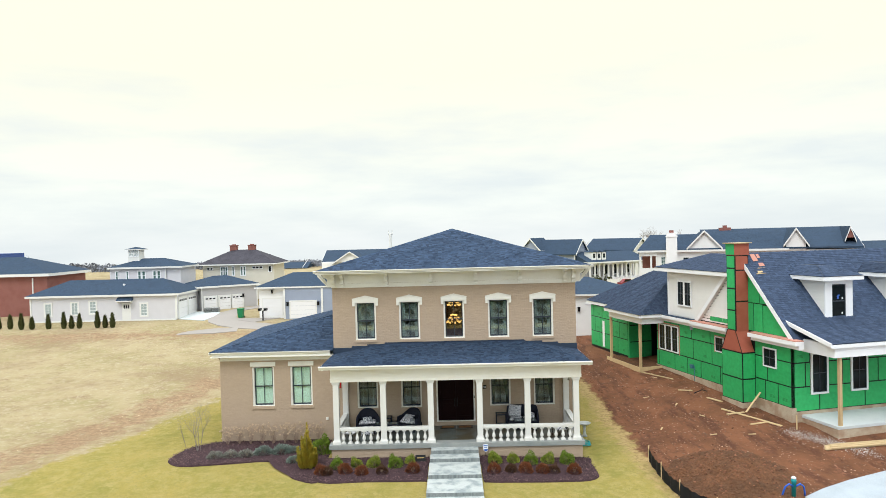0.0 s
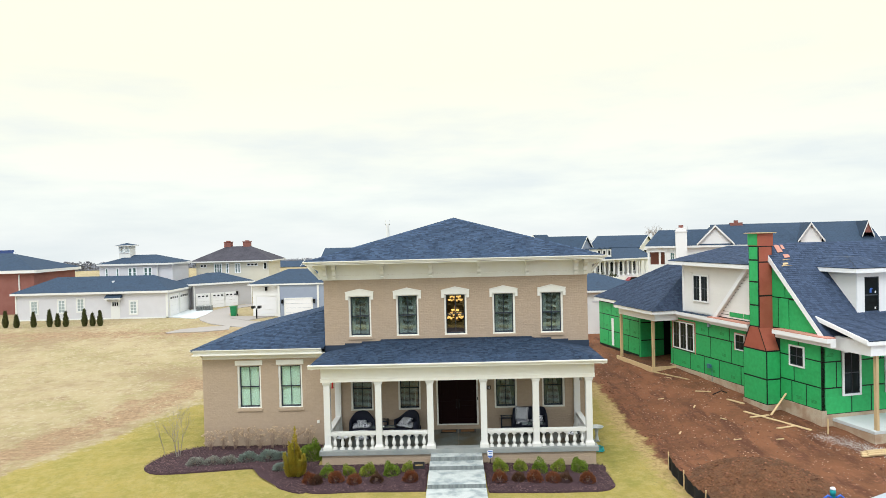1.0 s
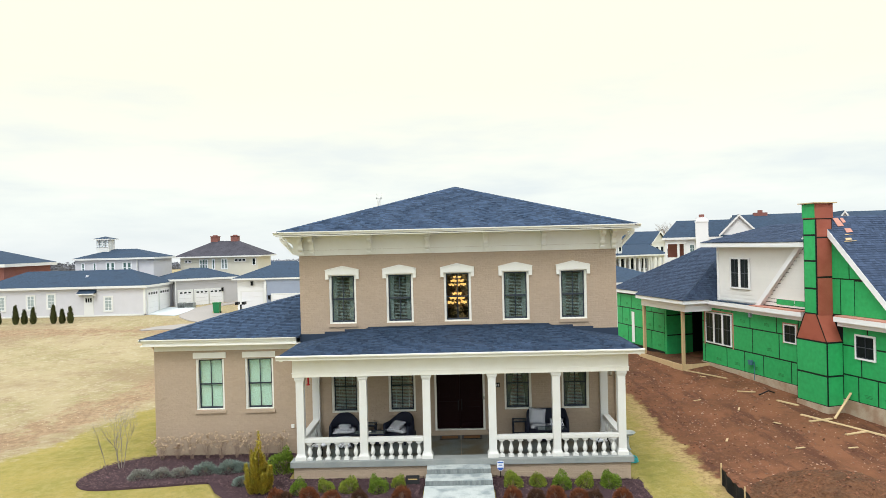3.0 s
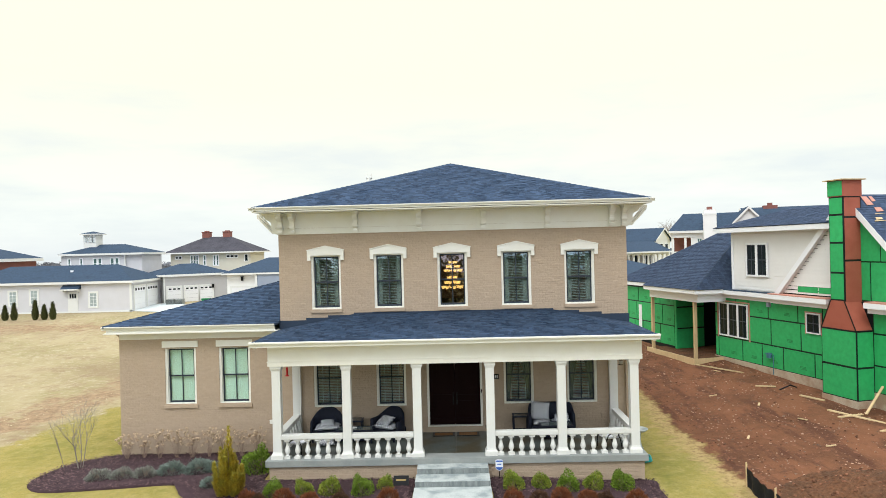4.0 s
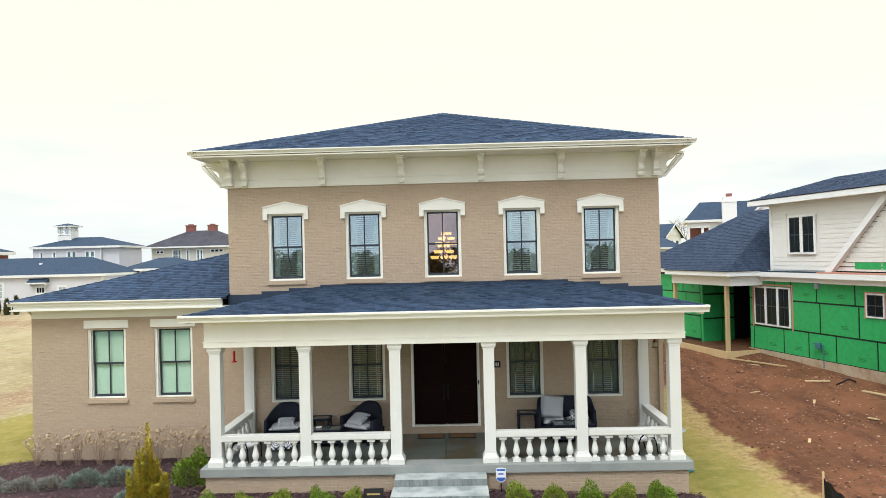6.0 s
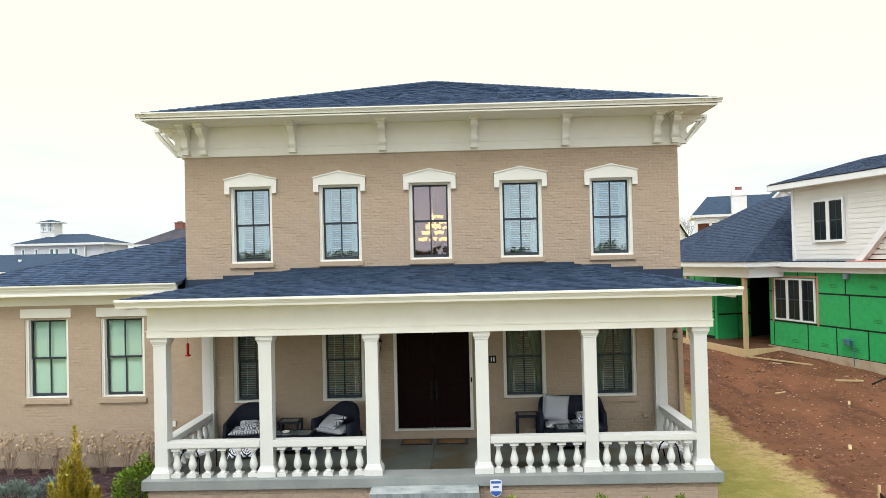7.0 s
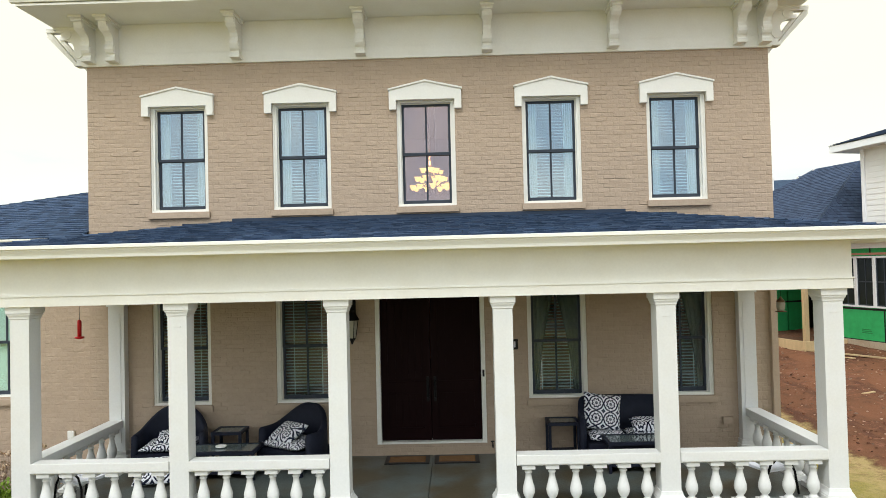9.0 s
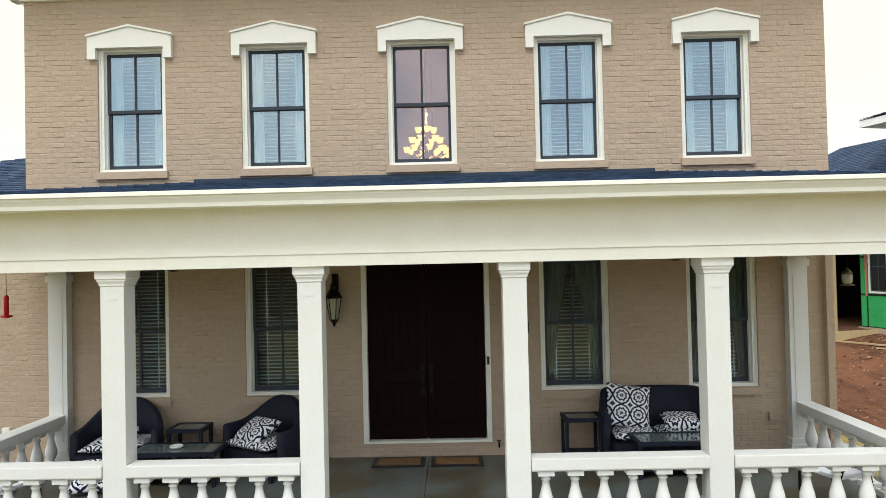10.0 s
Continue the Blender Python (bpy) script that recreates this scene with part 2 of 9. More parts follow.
M_ROAD = mat("pale_concrete_road", (0.31, 0.285, 0.26), 0.9, 0.10, 0.3, 12, 0.1)
M_ADDED_STREET = mat("added_street_asphalt", (0.05, 0.05, 0.052), 0.9, 0.2, 0.6, 30, 0.3)
# unseen ceiling; its colour is kept dark to cut bounce under the porch
M_CEIL = mat("darkened_porch_ceiling", (0.06, 0.05, 0.04), 0.7, 0.05, 2, 30, 0.05)
M_GRAVEL = mat("pale_gravel", (0.36, 0.405, 0.44), 0.95, 0.2, 0.8, 30, 0.6, dist=0.02)
M_SOIL = mat("loose_red_soil", (0.155, 0.070, 0.034), 0.95, 0.5, 1.2, 10, 1.0, tint=(0.080, 0.041, 0.022), tint_amount=0.9, dist=0.12, lump=0.6)
M_ROOF = mat("far_asphalt_shingle", (0.042, 0.066, 0.102), 0.9, 0.38, 1.2, 6.0, 0.3, spec=0.1, tint=(0.027, 0.045, 0.074), stretch=(1, 1, 2.5))
M_ROOF_BROWN = mat("brown_grey_shingle", (0.062, 0.060, 0.072), 0.9, 0.35, 1.2, 6.0, 0.3, spec=0.1)
M_PANE = mat("dark_window_pane", (0.010, 0.016, 0.018), 0.08, 0.25, 1.5, 6, 0.0, spec=0.15)
M_PANE_GREEN = mat("green_tinted_pane", (0.085, 0.15, 0.14), 0.1, 0.25, 2.5, 8, 0.0, spec=0.5)
M_CURTAINED = mat("curtained_window_pane", (0.36, 0.42, 0.41), 0.15, 0.12, 3, 9, 0.0, spec=0.6)
M_GARAGE = mat("white_garage_door", (0.77, 0.77, 0.77), 0.5, 0.03, 1.0, 20, 0.03)
M_TARP = mat("blue_roof_sheet", (0.04, 0.08, 0.26), 0.5, 0.1, 1, 10, 0.1)
# pale blue-grey base paints the distance haze into the woods
M_TWIG = mat("hazed_winter_twigs", (0.20, 0.215, 0.25), 0.95, 0.2, 0.08, 4, 0.0, tint=(0.12, 0.115, 0.115), island=0.25)
M_BARK = mat("grey_bark", (0.27, 0.235, 0.21), 0.9, 0.2, 3, 30, 0.4)
M_CEDAR = mat("dark_evergreen", (0.060, 0.068, 0.022), 0.85, 0.25, 3, 20, 0.2, island=0.35)
M_BIN = mat("green_bin_plastic", (0.02, 0.20, 0.075), 0.45, 0.08, 3, 20, 0.05)
M_LEAF = mat("yellow_green_leaves", (0.17, 0.23, 0.03), 0.6, 0.2, 5, 30, 0.1, tint=(0.30, 0.31, 0.045), tint_amount=0.6, island=0.45)
M_LEAF2 = mat("bright_green_leaves", (0.14, 0.215, 0.024), 0.6, 0.2, 5, 30, 0.1, island=0.45)
M_RUSSET = mat("russet_dormant_twigs", (0.205, 0.068, 0.028), 0.8, 0.25, 5, 30, 0.1, tint=(0.085, 0.042, 0.024), island=0.5)
M_BROWNED = mat("dark_brown_dormant_twigs", (0.095, 0.048, 0.026), 0.8, 0.25, 5, 30, 0.1, tint=(0.06, 0.035, 0.022), island=0.5)
M_JUNIPER = mat("blue_grey_juniper", (0.25, 0.25, 0.215), 0.75, 0.2, 5, 30, 0.1, tint=(0.185, 0.195, 0.16), island=0.55)
M_JUNIPER2 = mat("blue_green_juniper", (0.175, 0.22, 0.185), 0.75, 0.2, 5, 30, 0.1, tint=(0.21, 0.26, 0.23), island=0.55)
M_GOLDEN = mat("golden_arborvitae", (0.45, 0.335, 0.04), 0.7, 0.2, 4, 30, 0.1, tint=(0.28, 0.28, 0.045), tint_amount=0.7, island=0.4)
M_DRIED = mat("dried_flower_heads", (0.54, 0.41, 0.28), 0.9, 0.15, 5, 30, 0.1, island=0.3)
M_STEM = mat("bare_brown_stems", (0.30, 0.215, 0.165), 0.9, 0.2, 4, 30, 0.2)
M_CHIP = mat("mulch_chips", (0.105, 0.063, 0.064), 0.95, 0.2, 5, 30, 0.2, island=0.9)
M_STONE = mat("pale_rubble", (0.31, 0.20, 0.14), 0.9, 0.2, 5, 30, 0.3, island=0.6)
M_CLOD = mat("soil_clods", (0.165, 0.075, 0.043), 0.95, 0.3, 5, 30, 0.4, island=0.6)
M_CRUSHED = mat("crushed_stone", (0.42, 0.38, 0.35), 0.95, 0.2, 3, 30, 0.2, island=0.4)
M_TUFT = mat("dry_grass_tufts", (0.43, 0.36, 0.23), 0.95, 0.2, 2, 20, 0.0, tint=(0.44, 0.35, 0.21), island=0.25)
M_CUSHION = None


def damask(name):
    """White cushion cloth printed with navy medallions in a diamond lattice."""
    m = bpy.data.materials.new(name)
    m.use_nodes = True
    n, l = m.node_tree.nodes, m.node_tree.links
    b = n["Principled BSDF"]
    b.inputs["Roughness"].default_value = 0.9
    b.inputs["Specular IOR Level"].default_value = 0.1

    def op(kind, *args):
        q = n.new("ShaderNodeMath")
        q.operation = kind
        for i, v in enumerate(args):
            if isinstance(v, (int, float)):
                q.inputs[i].default_value = v
            else:
                l.new(v, q.inputs[i])
        return q.outputs[0]

    co = n.new("ShaderNodeTexCoord")
    sp = n.new("ShaderNodeSeparateXYZ")
    l.new(co.outputs["Object"], sp.inputs[0])
    cell = 0.25
    u = op("SUBTRACT", op("FRACT", op("MULTIPLY", sp.outputs["X"], 1 / cell)), 0.5)
    v = op("SUBTRACT", op("FRACT", op("MULTIPLY", sp.outputs["Y"], 1 / cell)), 0.5)
    r = op("SQRT", op("ADD", op("MULTIPLY", u, u), op("MULTIPLY", v, v)))
    a = op("ARCTAN2", v, u)
    # petalled rings inside each cell
    wob = op("MULTIPLY", op("COSINE", op("MULTIPLY", a, 8.0)), 0.035)
    rings = op("SINE", op("MULTIPLY", op("ADD", r, wob), 30.0))
    # scrolls in the corners between the medallions
    d = op("ADD", op("ABSOLUTE", u), op("ABSOLUTE", v))
    lattice = op("SINE", op("ADD", op("MULTIPLY", d, 24.0), op("MULTIPLY", op("COSINE", op("MULTIPLY", a, 4.0)), 1.6)))
    inside_ring = op("LESS_THAN", r, 0.40)
    pick = op("ADD", op("MULTIPLY", rings, inside_ring), op("MULTIPLY", lattice, op("SUBTRACT", 1.0, inside_ring)))
    ink = op("GREATER_THAN", pick, 0.12)
    mxc = n.new("ShaderNodeMix")
    mxc.data_type = "RGBA"
    l.new(ink, mxc.inputs["Factor"])
    mxc.inputs["A"].default_value, mxc.inputs["B"].default_value = (0.78, 0.80, 0.83, 1), (0.018, 0.024, 0.045, 1)
    l.new(mxc.outputs["Result"], b.inputs["Base Color"])
    return m


M_CUSHION = damask("black_and_white_figured_cloth")

# ---- builders ----
def box(bm, x0, x1, y0, y1, z0, z1):
    v = [bm.verts.new(p) for p in ((x0, y0, z0), (x1, y0, z0), (x1, y1, z0), (x0, y1, z0), (x0, y0, z1), (x1, y0, z1), (x1, y1, z1), (x0, y1, z1))]
    for f in ((0, 3, 2, 1), (4, 5, 6, 7), (0, 1, 5, 4), (1, 2, 6, 5), (2, 3, 7, 6), (3, 0, 4, 7)):
        bm.faces.new([v[i] for i in f])
    return v


def boxes(*dims, bevel=0.0):
    bm = bmesh.new()
    for d in dims:
        box(bm, *d)
    if bevel:
        bmesh.ops.bevel(bm, geom=bm.edges[:], offset=bevel, segments=2, affect="EDGES", profile=0.7)
    return bm


def prism(bm, pts, a, b):
    """Extrudes the polygon of points along the vector from a to b (both offsets added to the points)."""
    lo = [bm.verts.new(Vector(p) + Vector(a)) for p in pts]
    hi = [bm.verts.new(Vector(p) + Vector(b)) for p in pts]
    bm.faces.new(lo[::-1])
    bm.faces.new(hi)
    k = len(pts)
    for i in range(k):
        bm.faces.new((lo[i], lo[(i + 1) % k], hi[(i + 1) % k], hi[i]))
    return bm


def lathe(bm, profile, seg=14, cx=0.0, cy=0.0, z0=0.0):
    rings = [[bm.verts.new((cx + r * math.cos(2 * math.pi * i / seg), cy + r * math.sin(2 * math.pi * i / seg), z0 + z)) for i in range(seg)] for r, z in profile]
    for a, b in zip(rings, rings[1:]):
        for i in range(seg):
            bm.faces.new((a[i], a[(i + 1) % seg], b[(i + 1) % seg], b[i]))
    bm.faces.new(rings[0][::-1])
    bm.faces.new(rings[-1])
    return bm


def tube(bm, pts, r, seg=6):
    """A round bar along the points; r: one radius or one for each point."""
    pts = [Vector(p) for p in pts]
    rs = r if isinstance(r, (list, tuple)) else [r] * len(pts)
    rings = []
    for i, p in enumerate(pts):
        d = (pts[min(i + 1, len(pts) - 1)] - pts[max(i - 1, 0)]).normalized()
        u = d.orthogonal().normalized() if i == 0 else (u - d * u.dot(d)).normalized()
        w = d.cross(u)
        rings.append([bm.verts.new(p + rs[i] * (u * math.cos(2 * math.pi * k / seg) + w * math.sin(2 * math.pi * k / seg))) for k in range(seg)])
    for a, b in zip(rings, rings[1:]):
        for k in range(seg):
            bm.faces.new((a[k], a[(k + 1) % seg], b[(k + 1) % seg], b[k]))
    bm.faces.new(rings[0][::-1])
    bm.faces.new(rings[-1])
    return bm


def mesh_of(name, bm, material, smooth=False):
    bmesh.ops.recalc_face_normals(bm, faces=bm.faces[:])
    me = bpy.data.meshes.new(name)
    bm.to_mesh(me)
    bm.free()
    for m in material if isinstance(material, (list, tuple)) else (material,):
        me.materials.append(m)
    if smooth:
        me.polygons.foreach_set("use_smooth", [True] * len(me.polygons))
    return me


def part(name, bm, material, parent=None, label="", smooth=False, at=None):
    """One mesh object under a thing or part (or at top level, with no parent)."""
    ob = new(name, bm if isinstance(bm, bpy.types.Mesh) else mesh_of(name, bm, material, smooth))
    if parent is not None:
        ob.parent = parent
    if at is not None:
        ob.matrix_basis = at if isinstance(at, Matrix) else Matrix.Translation(at)
    if label:
        ob["label"] = label
    return ob


def thing(name, label, category, group="", at=None, kind=""):
    ob = new(name)
    ob.empty_display_size = 0.2
    if at is not None:
        ob.matrix_basis = at if isinstance(at, Matrix) else Matrix.Translation(at)
    return tagged(ob, label, category, group, kind)


def raw_mesh(name, verts, faces, material):
    me = bpy.data.meshes.new(name)
    me.from_pydata(verts, [], faces)
    me.materials.append(material)
    me.update()
    return me


def panel_with_holes(bm, u0, u1, w0, w1, holes, put):
    """Fills the rectangle u0..u1, w0..w1 but for the holes; put(ua, ub, wa, wb) adds one piece."""
    us = sorted({u0, u1, *(h[0] for h in holes), *(h[1] for h in holes)})
    ws = sorted({w0, w1, *(h[2] for h in holes), *(h[3] for h in holes)})
    us, ws = [u for u in us if u0 <= u <= u1], [w for w in ws if w0 <= w <= w1]
    for wa, wb in zip(ws, ws[1:]):
        run = None
        for ua, ub in zip(us, us[1:]):
            mid = ((ua + ub) / 2, (wa + wb) / 2)
            inside = any(h[0] < mid[0] < h[1] and h[2] < mid[1] < h[3] for h in holes)
            if inside:
                if run is not None:
                    put(run, ua, wa, wb)
                run = None
            elif run is None:
                run = ua
        if run is not None:
            put(run, us[-1], wa, wb)


def smooth01(v):
    v = min(1.0, max(0.0, v))
    return v * v * (3 - 2 * v)


def shingles(corners, course=0.13, tab=0.16, thick=0.010, rnd=None):
    """Overlapping tabs laid on a planar roof face. corners: lower left, lower right, upper right, upper left (or one apex)."""
    rnd = rnd or random.Random(5)
    a, b = Vector(corners[0]), Vector(corners[1])
    d = Vector(corners[-1])
    c = Vector(corners[2])
    ux = (b - a).normalized()
    nrm = ux.cross(d - a).normalized()
    if nrm.z < 0:
        nrm = -nrm
    up = nrm.cross(ux).normalized()
    if up.z < 0:
        up = -up
    h = (c - a).dot(up)
    la, lb = (d - a).dot(ux), (c - a).dot(ux)
    width = (b - a).length
    verts, faces = [], []
    rows = max(1, int(round(h / course)))
    ch = h / rows
    for r in range(rows):
        f0, f1 = r / rows, (r + 1) / rows
        xl0, xr0 = la * f0, width + (lb - width) * f0
        xl1, xr1 = la * f1, width + (lb - width) * f1
        x = min(xl0, xl1) - rnd.random() * tab
        end = max(xr0, xr1)
        while x < end:
            w = tab * rnd.uniform(0.55, 1.35)
            xa, xb = x + 0.003, x + w - 0.003
            x += w
            lo_a, lo_b = max(xa, xl0), min(xb, xr0)
            hi_a, hi_b = max(xa, xl1), min(xb, xr1)
            if lo_b - lo_a < 0.02 or hi_b - hi_a < 0.005:
                continue
            drop = rnd.uniform(0.0, 0.012)
            t = thick * rnd.uniform(0.8, 1.7)
            y0, y1 = r * ch - drop, (r + 1) * ch
            q = [a + ux * px + up * py + nrm * pz for px, py, pz in (
                (lo_a, y0, 0.0), (lo_b, y0, 0.0), (lo_b, y0, t), (lo_a, y0, t), (hi_b, y1, 0.002), (hi_a, y1, 0.002))]
            k = len(verts)
            verts += q
            faces += [(k, k + 1, k + 2, k + 3), (k + 3, k + 2, k + 4, k + 5), (k, k + 3, k + 5), (k + 1, k + 4, k + 2)]
    return verts, faces


SHINGLE_FACES = ((0, 1, 2, 3), (3, 2, 4, 5), (0, 3, 5), (1, 4, 2))


def shingle_part(name, roofs, parent, label="", stretch=None, material=None, **kw):
    """Joined shingles; those with their foot inside the stretch (x0, x1, y0, y1) become parts of their own."""
    verts, faces = [], []
    count = 0
    for n, corners in enumerate(roofs):
        v, f = shingles(corners, rnd=random.Random(11 + n), **kw)
        for s in range(0, len(v), 6):
            q = v[s:s + 6]
            if stretch and count < 300 and stretch[0] < q[0].x and q[1].x < stretch[1] and stretch[2] < q[0].y < stretch[3]:
                part("shingle", raw_mesh("shingle", [tuple(p) for p in q], SHINGLE_FACES, M_SHINGLE), None, parent)
                count += 1
                continue
            k = len(verts)
            verts += q
            faces += [tuple(k + i for i in fc) for fc in SHINGLE_FACES]
    ob = part(name, raw_mesh(name, verts, faces, material or M_SHINGLE), None, parent, label)
    ob["kind"] = "stuff"
    return ob

# ---- ground ----
def ground_z(x, y):
    """Height of the land: level round the house, rising gently behind it and towards the building site, falling to the street."""
    z = 0.0
    z += 0.050 * max(0.0, y - 1.5) - 0.022 * max(0.0, y - 60) - 0.085 * max(0.0, y - 112)
    z -= 0.075 * max(0.0, -3.2 - y) * (1 - 0.6 * smooth01((-y - 14) / 10))
    z -= 0.17 * smooth01((x - 1.0) / 4.0) * (1 - smooth01((y - 2) / 8)) * (1 - smooth01((x - 8) / 6))
    z += 0.24 * smooth01((y - 24) / 12) * smooth01((-14 - x) / 6) * (1 - smooth01((y - 50) / 15))
    z += 0.52 * smooth01((x - 8.5) / 6.5) * (1 - smooth01((y - 12) / 20)) * smooth01((y + 6) / 8)
    return z


def axis(stops):
    out = []
    for (a, step), (b, _) in zip(stops, stops[1:]):
        k = max(1, int(round((b - a) / step)))
        out += [a + (b - a) * i / k for i in range(k)]
    return out + [stops[-1][0]]


def ground_material():
    """Lawn round the house, dry straw field beside it, bare red soil on the building site."""
    m = bpy.data.materials.new("land")
    m.use_nodes = True
    n, l = m.node_tree.nodes, m.node_tree.links
    b = n["Principled BSDF"]
    b.inputs["Roughness"].default_value = 0.95
    b.inputs["Specular IOR Level"].default_value = 0.15
    co = n.new("ShaderNodeTexCoord")

    def noise_tex(scale, detail=5, rough=0.6, stretch=None):
        t = n.new("ShaderNodeTexNoise")
        t.inputs["Scale"].default_value, t.inputs["Detail"].default_value, t.inputs["Roughness"].default_value = scale, detail, rough
        src = co.outputs["Object"]
        if stretch:
            mpn = n.new("ShaderNodeMapping")
            mpn.inputs["Scale"].default_value = stretch
            l.new(src, mpn.inputs[0])
            src = mpn.outputs[0]
        l.new(src, t.inputs[0])
        return t.outputs[0]

    def rng(src, a, c, lo=0.0, hi=1.0):
        r = n.new("ShaderNodeMapRange")
        r.inputs["From Min"].default_value, r.inputs["From Max"].default_value = a, c
        r.inputs["To Min"].default_value, r.inputs["To Max"].default_value = lo, hi
        l.new(src, r.inputs[0])
        return r.outputs[0]

    def mix(fac, a, c):
        x = n.new("ShaderNodeMix")
        x.data_type = "RGBA"
        l.new(fac, x.inputs["Factor"])
        for key, v in (("A", a), ("B", c)):
            if isinstance(v, tuple):
                x.inputs[key].default_value = (*v, 1)
            else:
                l.new(v, x.inputs[key])
        return x.outputs["Result"]

    def zone(name):
        at = n.new("ShaderNodeAttribute")
        at.attribute_name = name
        add = n.new("ShaderNodeMath")
        add.operation = "ADD"
        l.new(at.outputs["Fac"], add.inputs[0])
        l.new(rng(noise_tex(1.3, 6, 0.7), 0.25, 0.75, -0.32, 0.32), add.inputs[1])
        return rng(add.outputs[0], 0.40, 0.60)

    def patch(name, scale, lo, hi):
        at = n.new("ShaderNodeAttribute")
        at.attribute_name = name
        add = n.new("ShaderNodeMath")
        add.operation = "ADD"
        l.new(at.outputs["Fac"], add.inputs[0])
        l.new(rng(noise_tex(scale, 8, 0.75), 0.30, 0.70, lo, hi), add.inputs[1])
        return rng(add.outputs[0], 0.45, 0.95, 0.0, 0.85)

    blades = noise_tex(34, 4, 0.7)
    lawn = mix(rng(noise_tex(0.4, 8, 0.75), 0.40, 0.62), (0.335, 0.26, 0.075), (0.228, 0.207, 0.05))
    lawn = mix(rng(noise_tex(2.4, 8, 0.8), 0.46, 0.64), lawn, (0.355, 0.285, 0.105))
    lawn = mix(rng(noise_tex(7.0, 6, 0.8), 0.53, 0.66), lawn, (0.24, 0.205, 0.07))
    lawn = mix(rng(blades, 0.52, 0.70), lawn, (0.17, 0.17, 0.045))
    straw = mix(rng(noise_tex(0.22, 7, 0.7), 0.44, 0.60), (0.365, 0.30, 0.172), (0.29, 0.245, 0.122))
    straw = mix(rng(noise_tex(0.8, 9, 0.82, (1.0, 1.3, 1.0)), 0.50, 0.66), straw, (0.255, 0.18, 0.108))
    straw = mix(rng(noise_tex(2.6, 8, 0.85), 0.52, 0.60), straw, (0.42, 0.365, 0.245))
    straw = mix(rng(noise_tex(5.0, 6, 0.85), 0.54, 0.68, 0.0, 0.6), straw, (0.30, 0.215, 0.125))
    straw = mix(rng(noise_tex(0.12, 6, 0.7), 0.52, 0.66, 0.0, 0.65), straw, (0.235, 0.165, 0.10))
    straw = mix(patch("worn", 0.9, -0.62, 0.62), straw, mix(rng(noise_tex(3.5, 7, 0.8), 0.40, 0.60), (0.35, 0.235, 0.14), (0.20, 0.125, 0.075)))
    lawn = mix(patch("lush", 1.5, -0.35, 0.35), lawn, mix(rng(noise_tex(4.0, 6, 0.8), 0.42, 0.62), (0.205, 0.190, 0.040), (0.125, 0.130, 0.030)))
    lawn = mix(patch("edge", 2.2, -0.45, 0.45), lawn, mix(rng(noise_tex(5.0, 6, 0.8), 0.45, 0.60), (0.43, 0.305, 0.145), (0.25, 0.165, 0.075)))
    soil = mix(rng(noise_tex(0.35, 6, 0.65), 0.40, 0.62), (0.200, 0.087, 0.044), (0.125, 0.056, 0.029))
    soil = mix(rng(noise_tex(0.9, 6, 0.6, (1.6, 0.35, 1.0)), 0.50, 0.62, 0.0, 0.8), soil, (0.085, 0.037, 0.022))
    soil = mix(rng(noise_tex(1.4, 8, 0.8), 0.54, 0.66, 0.0, 0.7), soil, (0.095, 0.044, 0.028))
    soil = mix(rng(noise_tex(3.2, 6, 0.8), 0.55, 0.64), soil, (0.22, 0.098, 0.058))
    soil = mix(rng(noise_tex(14.0, 3, 0.6), 0.68, 0.74, 0.0, 0.7), soil, (0.28, 0.16, 0.10))
    col = mix(zone("straw"), lawn, straw)
    col = mix(zone("soil"), col, soil)
    l.new(col, b.inputs["Base Color"])
    add = n.new("ShaderNodeMath")
    add.operation = "ADD"
    l.new(noise_tex(2.8, 6, 0.7), add.inputs[0])
    l.new(blades, add.inputs[1])
    bp = n.new("ShaderNodeBump")
    bp.inputs["Strength"].default_value, bp.inputs["Distance"].default_value = 0.6, 0.05
    l.new(add.outputs[0], bp.inputs["Height"])
    l.new(bp.outputs[0], b.inputs["Normal"])
    return m


def side_of(x, y, pts):
    """Signed distance from a polyline that runs with growing y: positive to its right."""
    best = None
    for (xa, ya), (xb, yb) in zip(pts, pts[1:]):
        dx, dy = xb - xa, yb - ya
        ll = math.hypot(dx, dy)
        t = min(1.0, max(0.0, ((x - xa) * dx + (y - ya) * dy) / ll ** 2))
        px, py = x - xa - t * dx, y - ya - t * dy
        dist = math.hypot(px, py)
        if best is None or dist < abs(best):
            best = math.copysign(dist, px * dy - py * dx)
    return best


LAWN_LEFT = [(-60, -45), (-19.9, -5.0), (-16.2, 4.0), (-14.4, 9.8), (-9.0, 24.0), (-6.0, 60.0)]
LAWN_RIGHT = [(16.0, -60), (10.6, -16.0), (9.3, -8.0), (8.7, -2.0), (8.5, 9.0), (8.0, 16.0), (6.5, 24.0), (6.0, 60.0)]


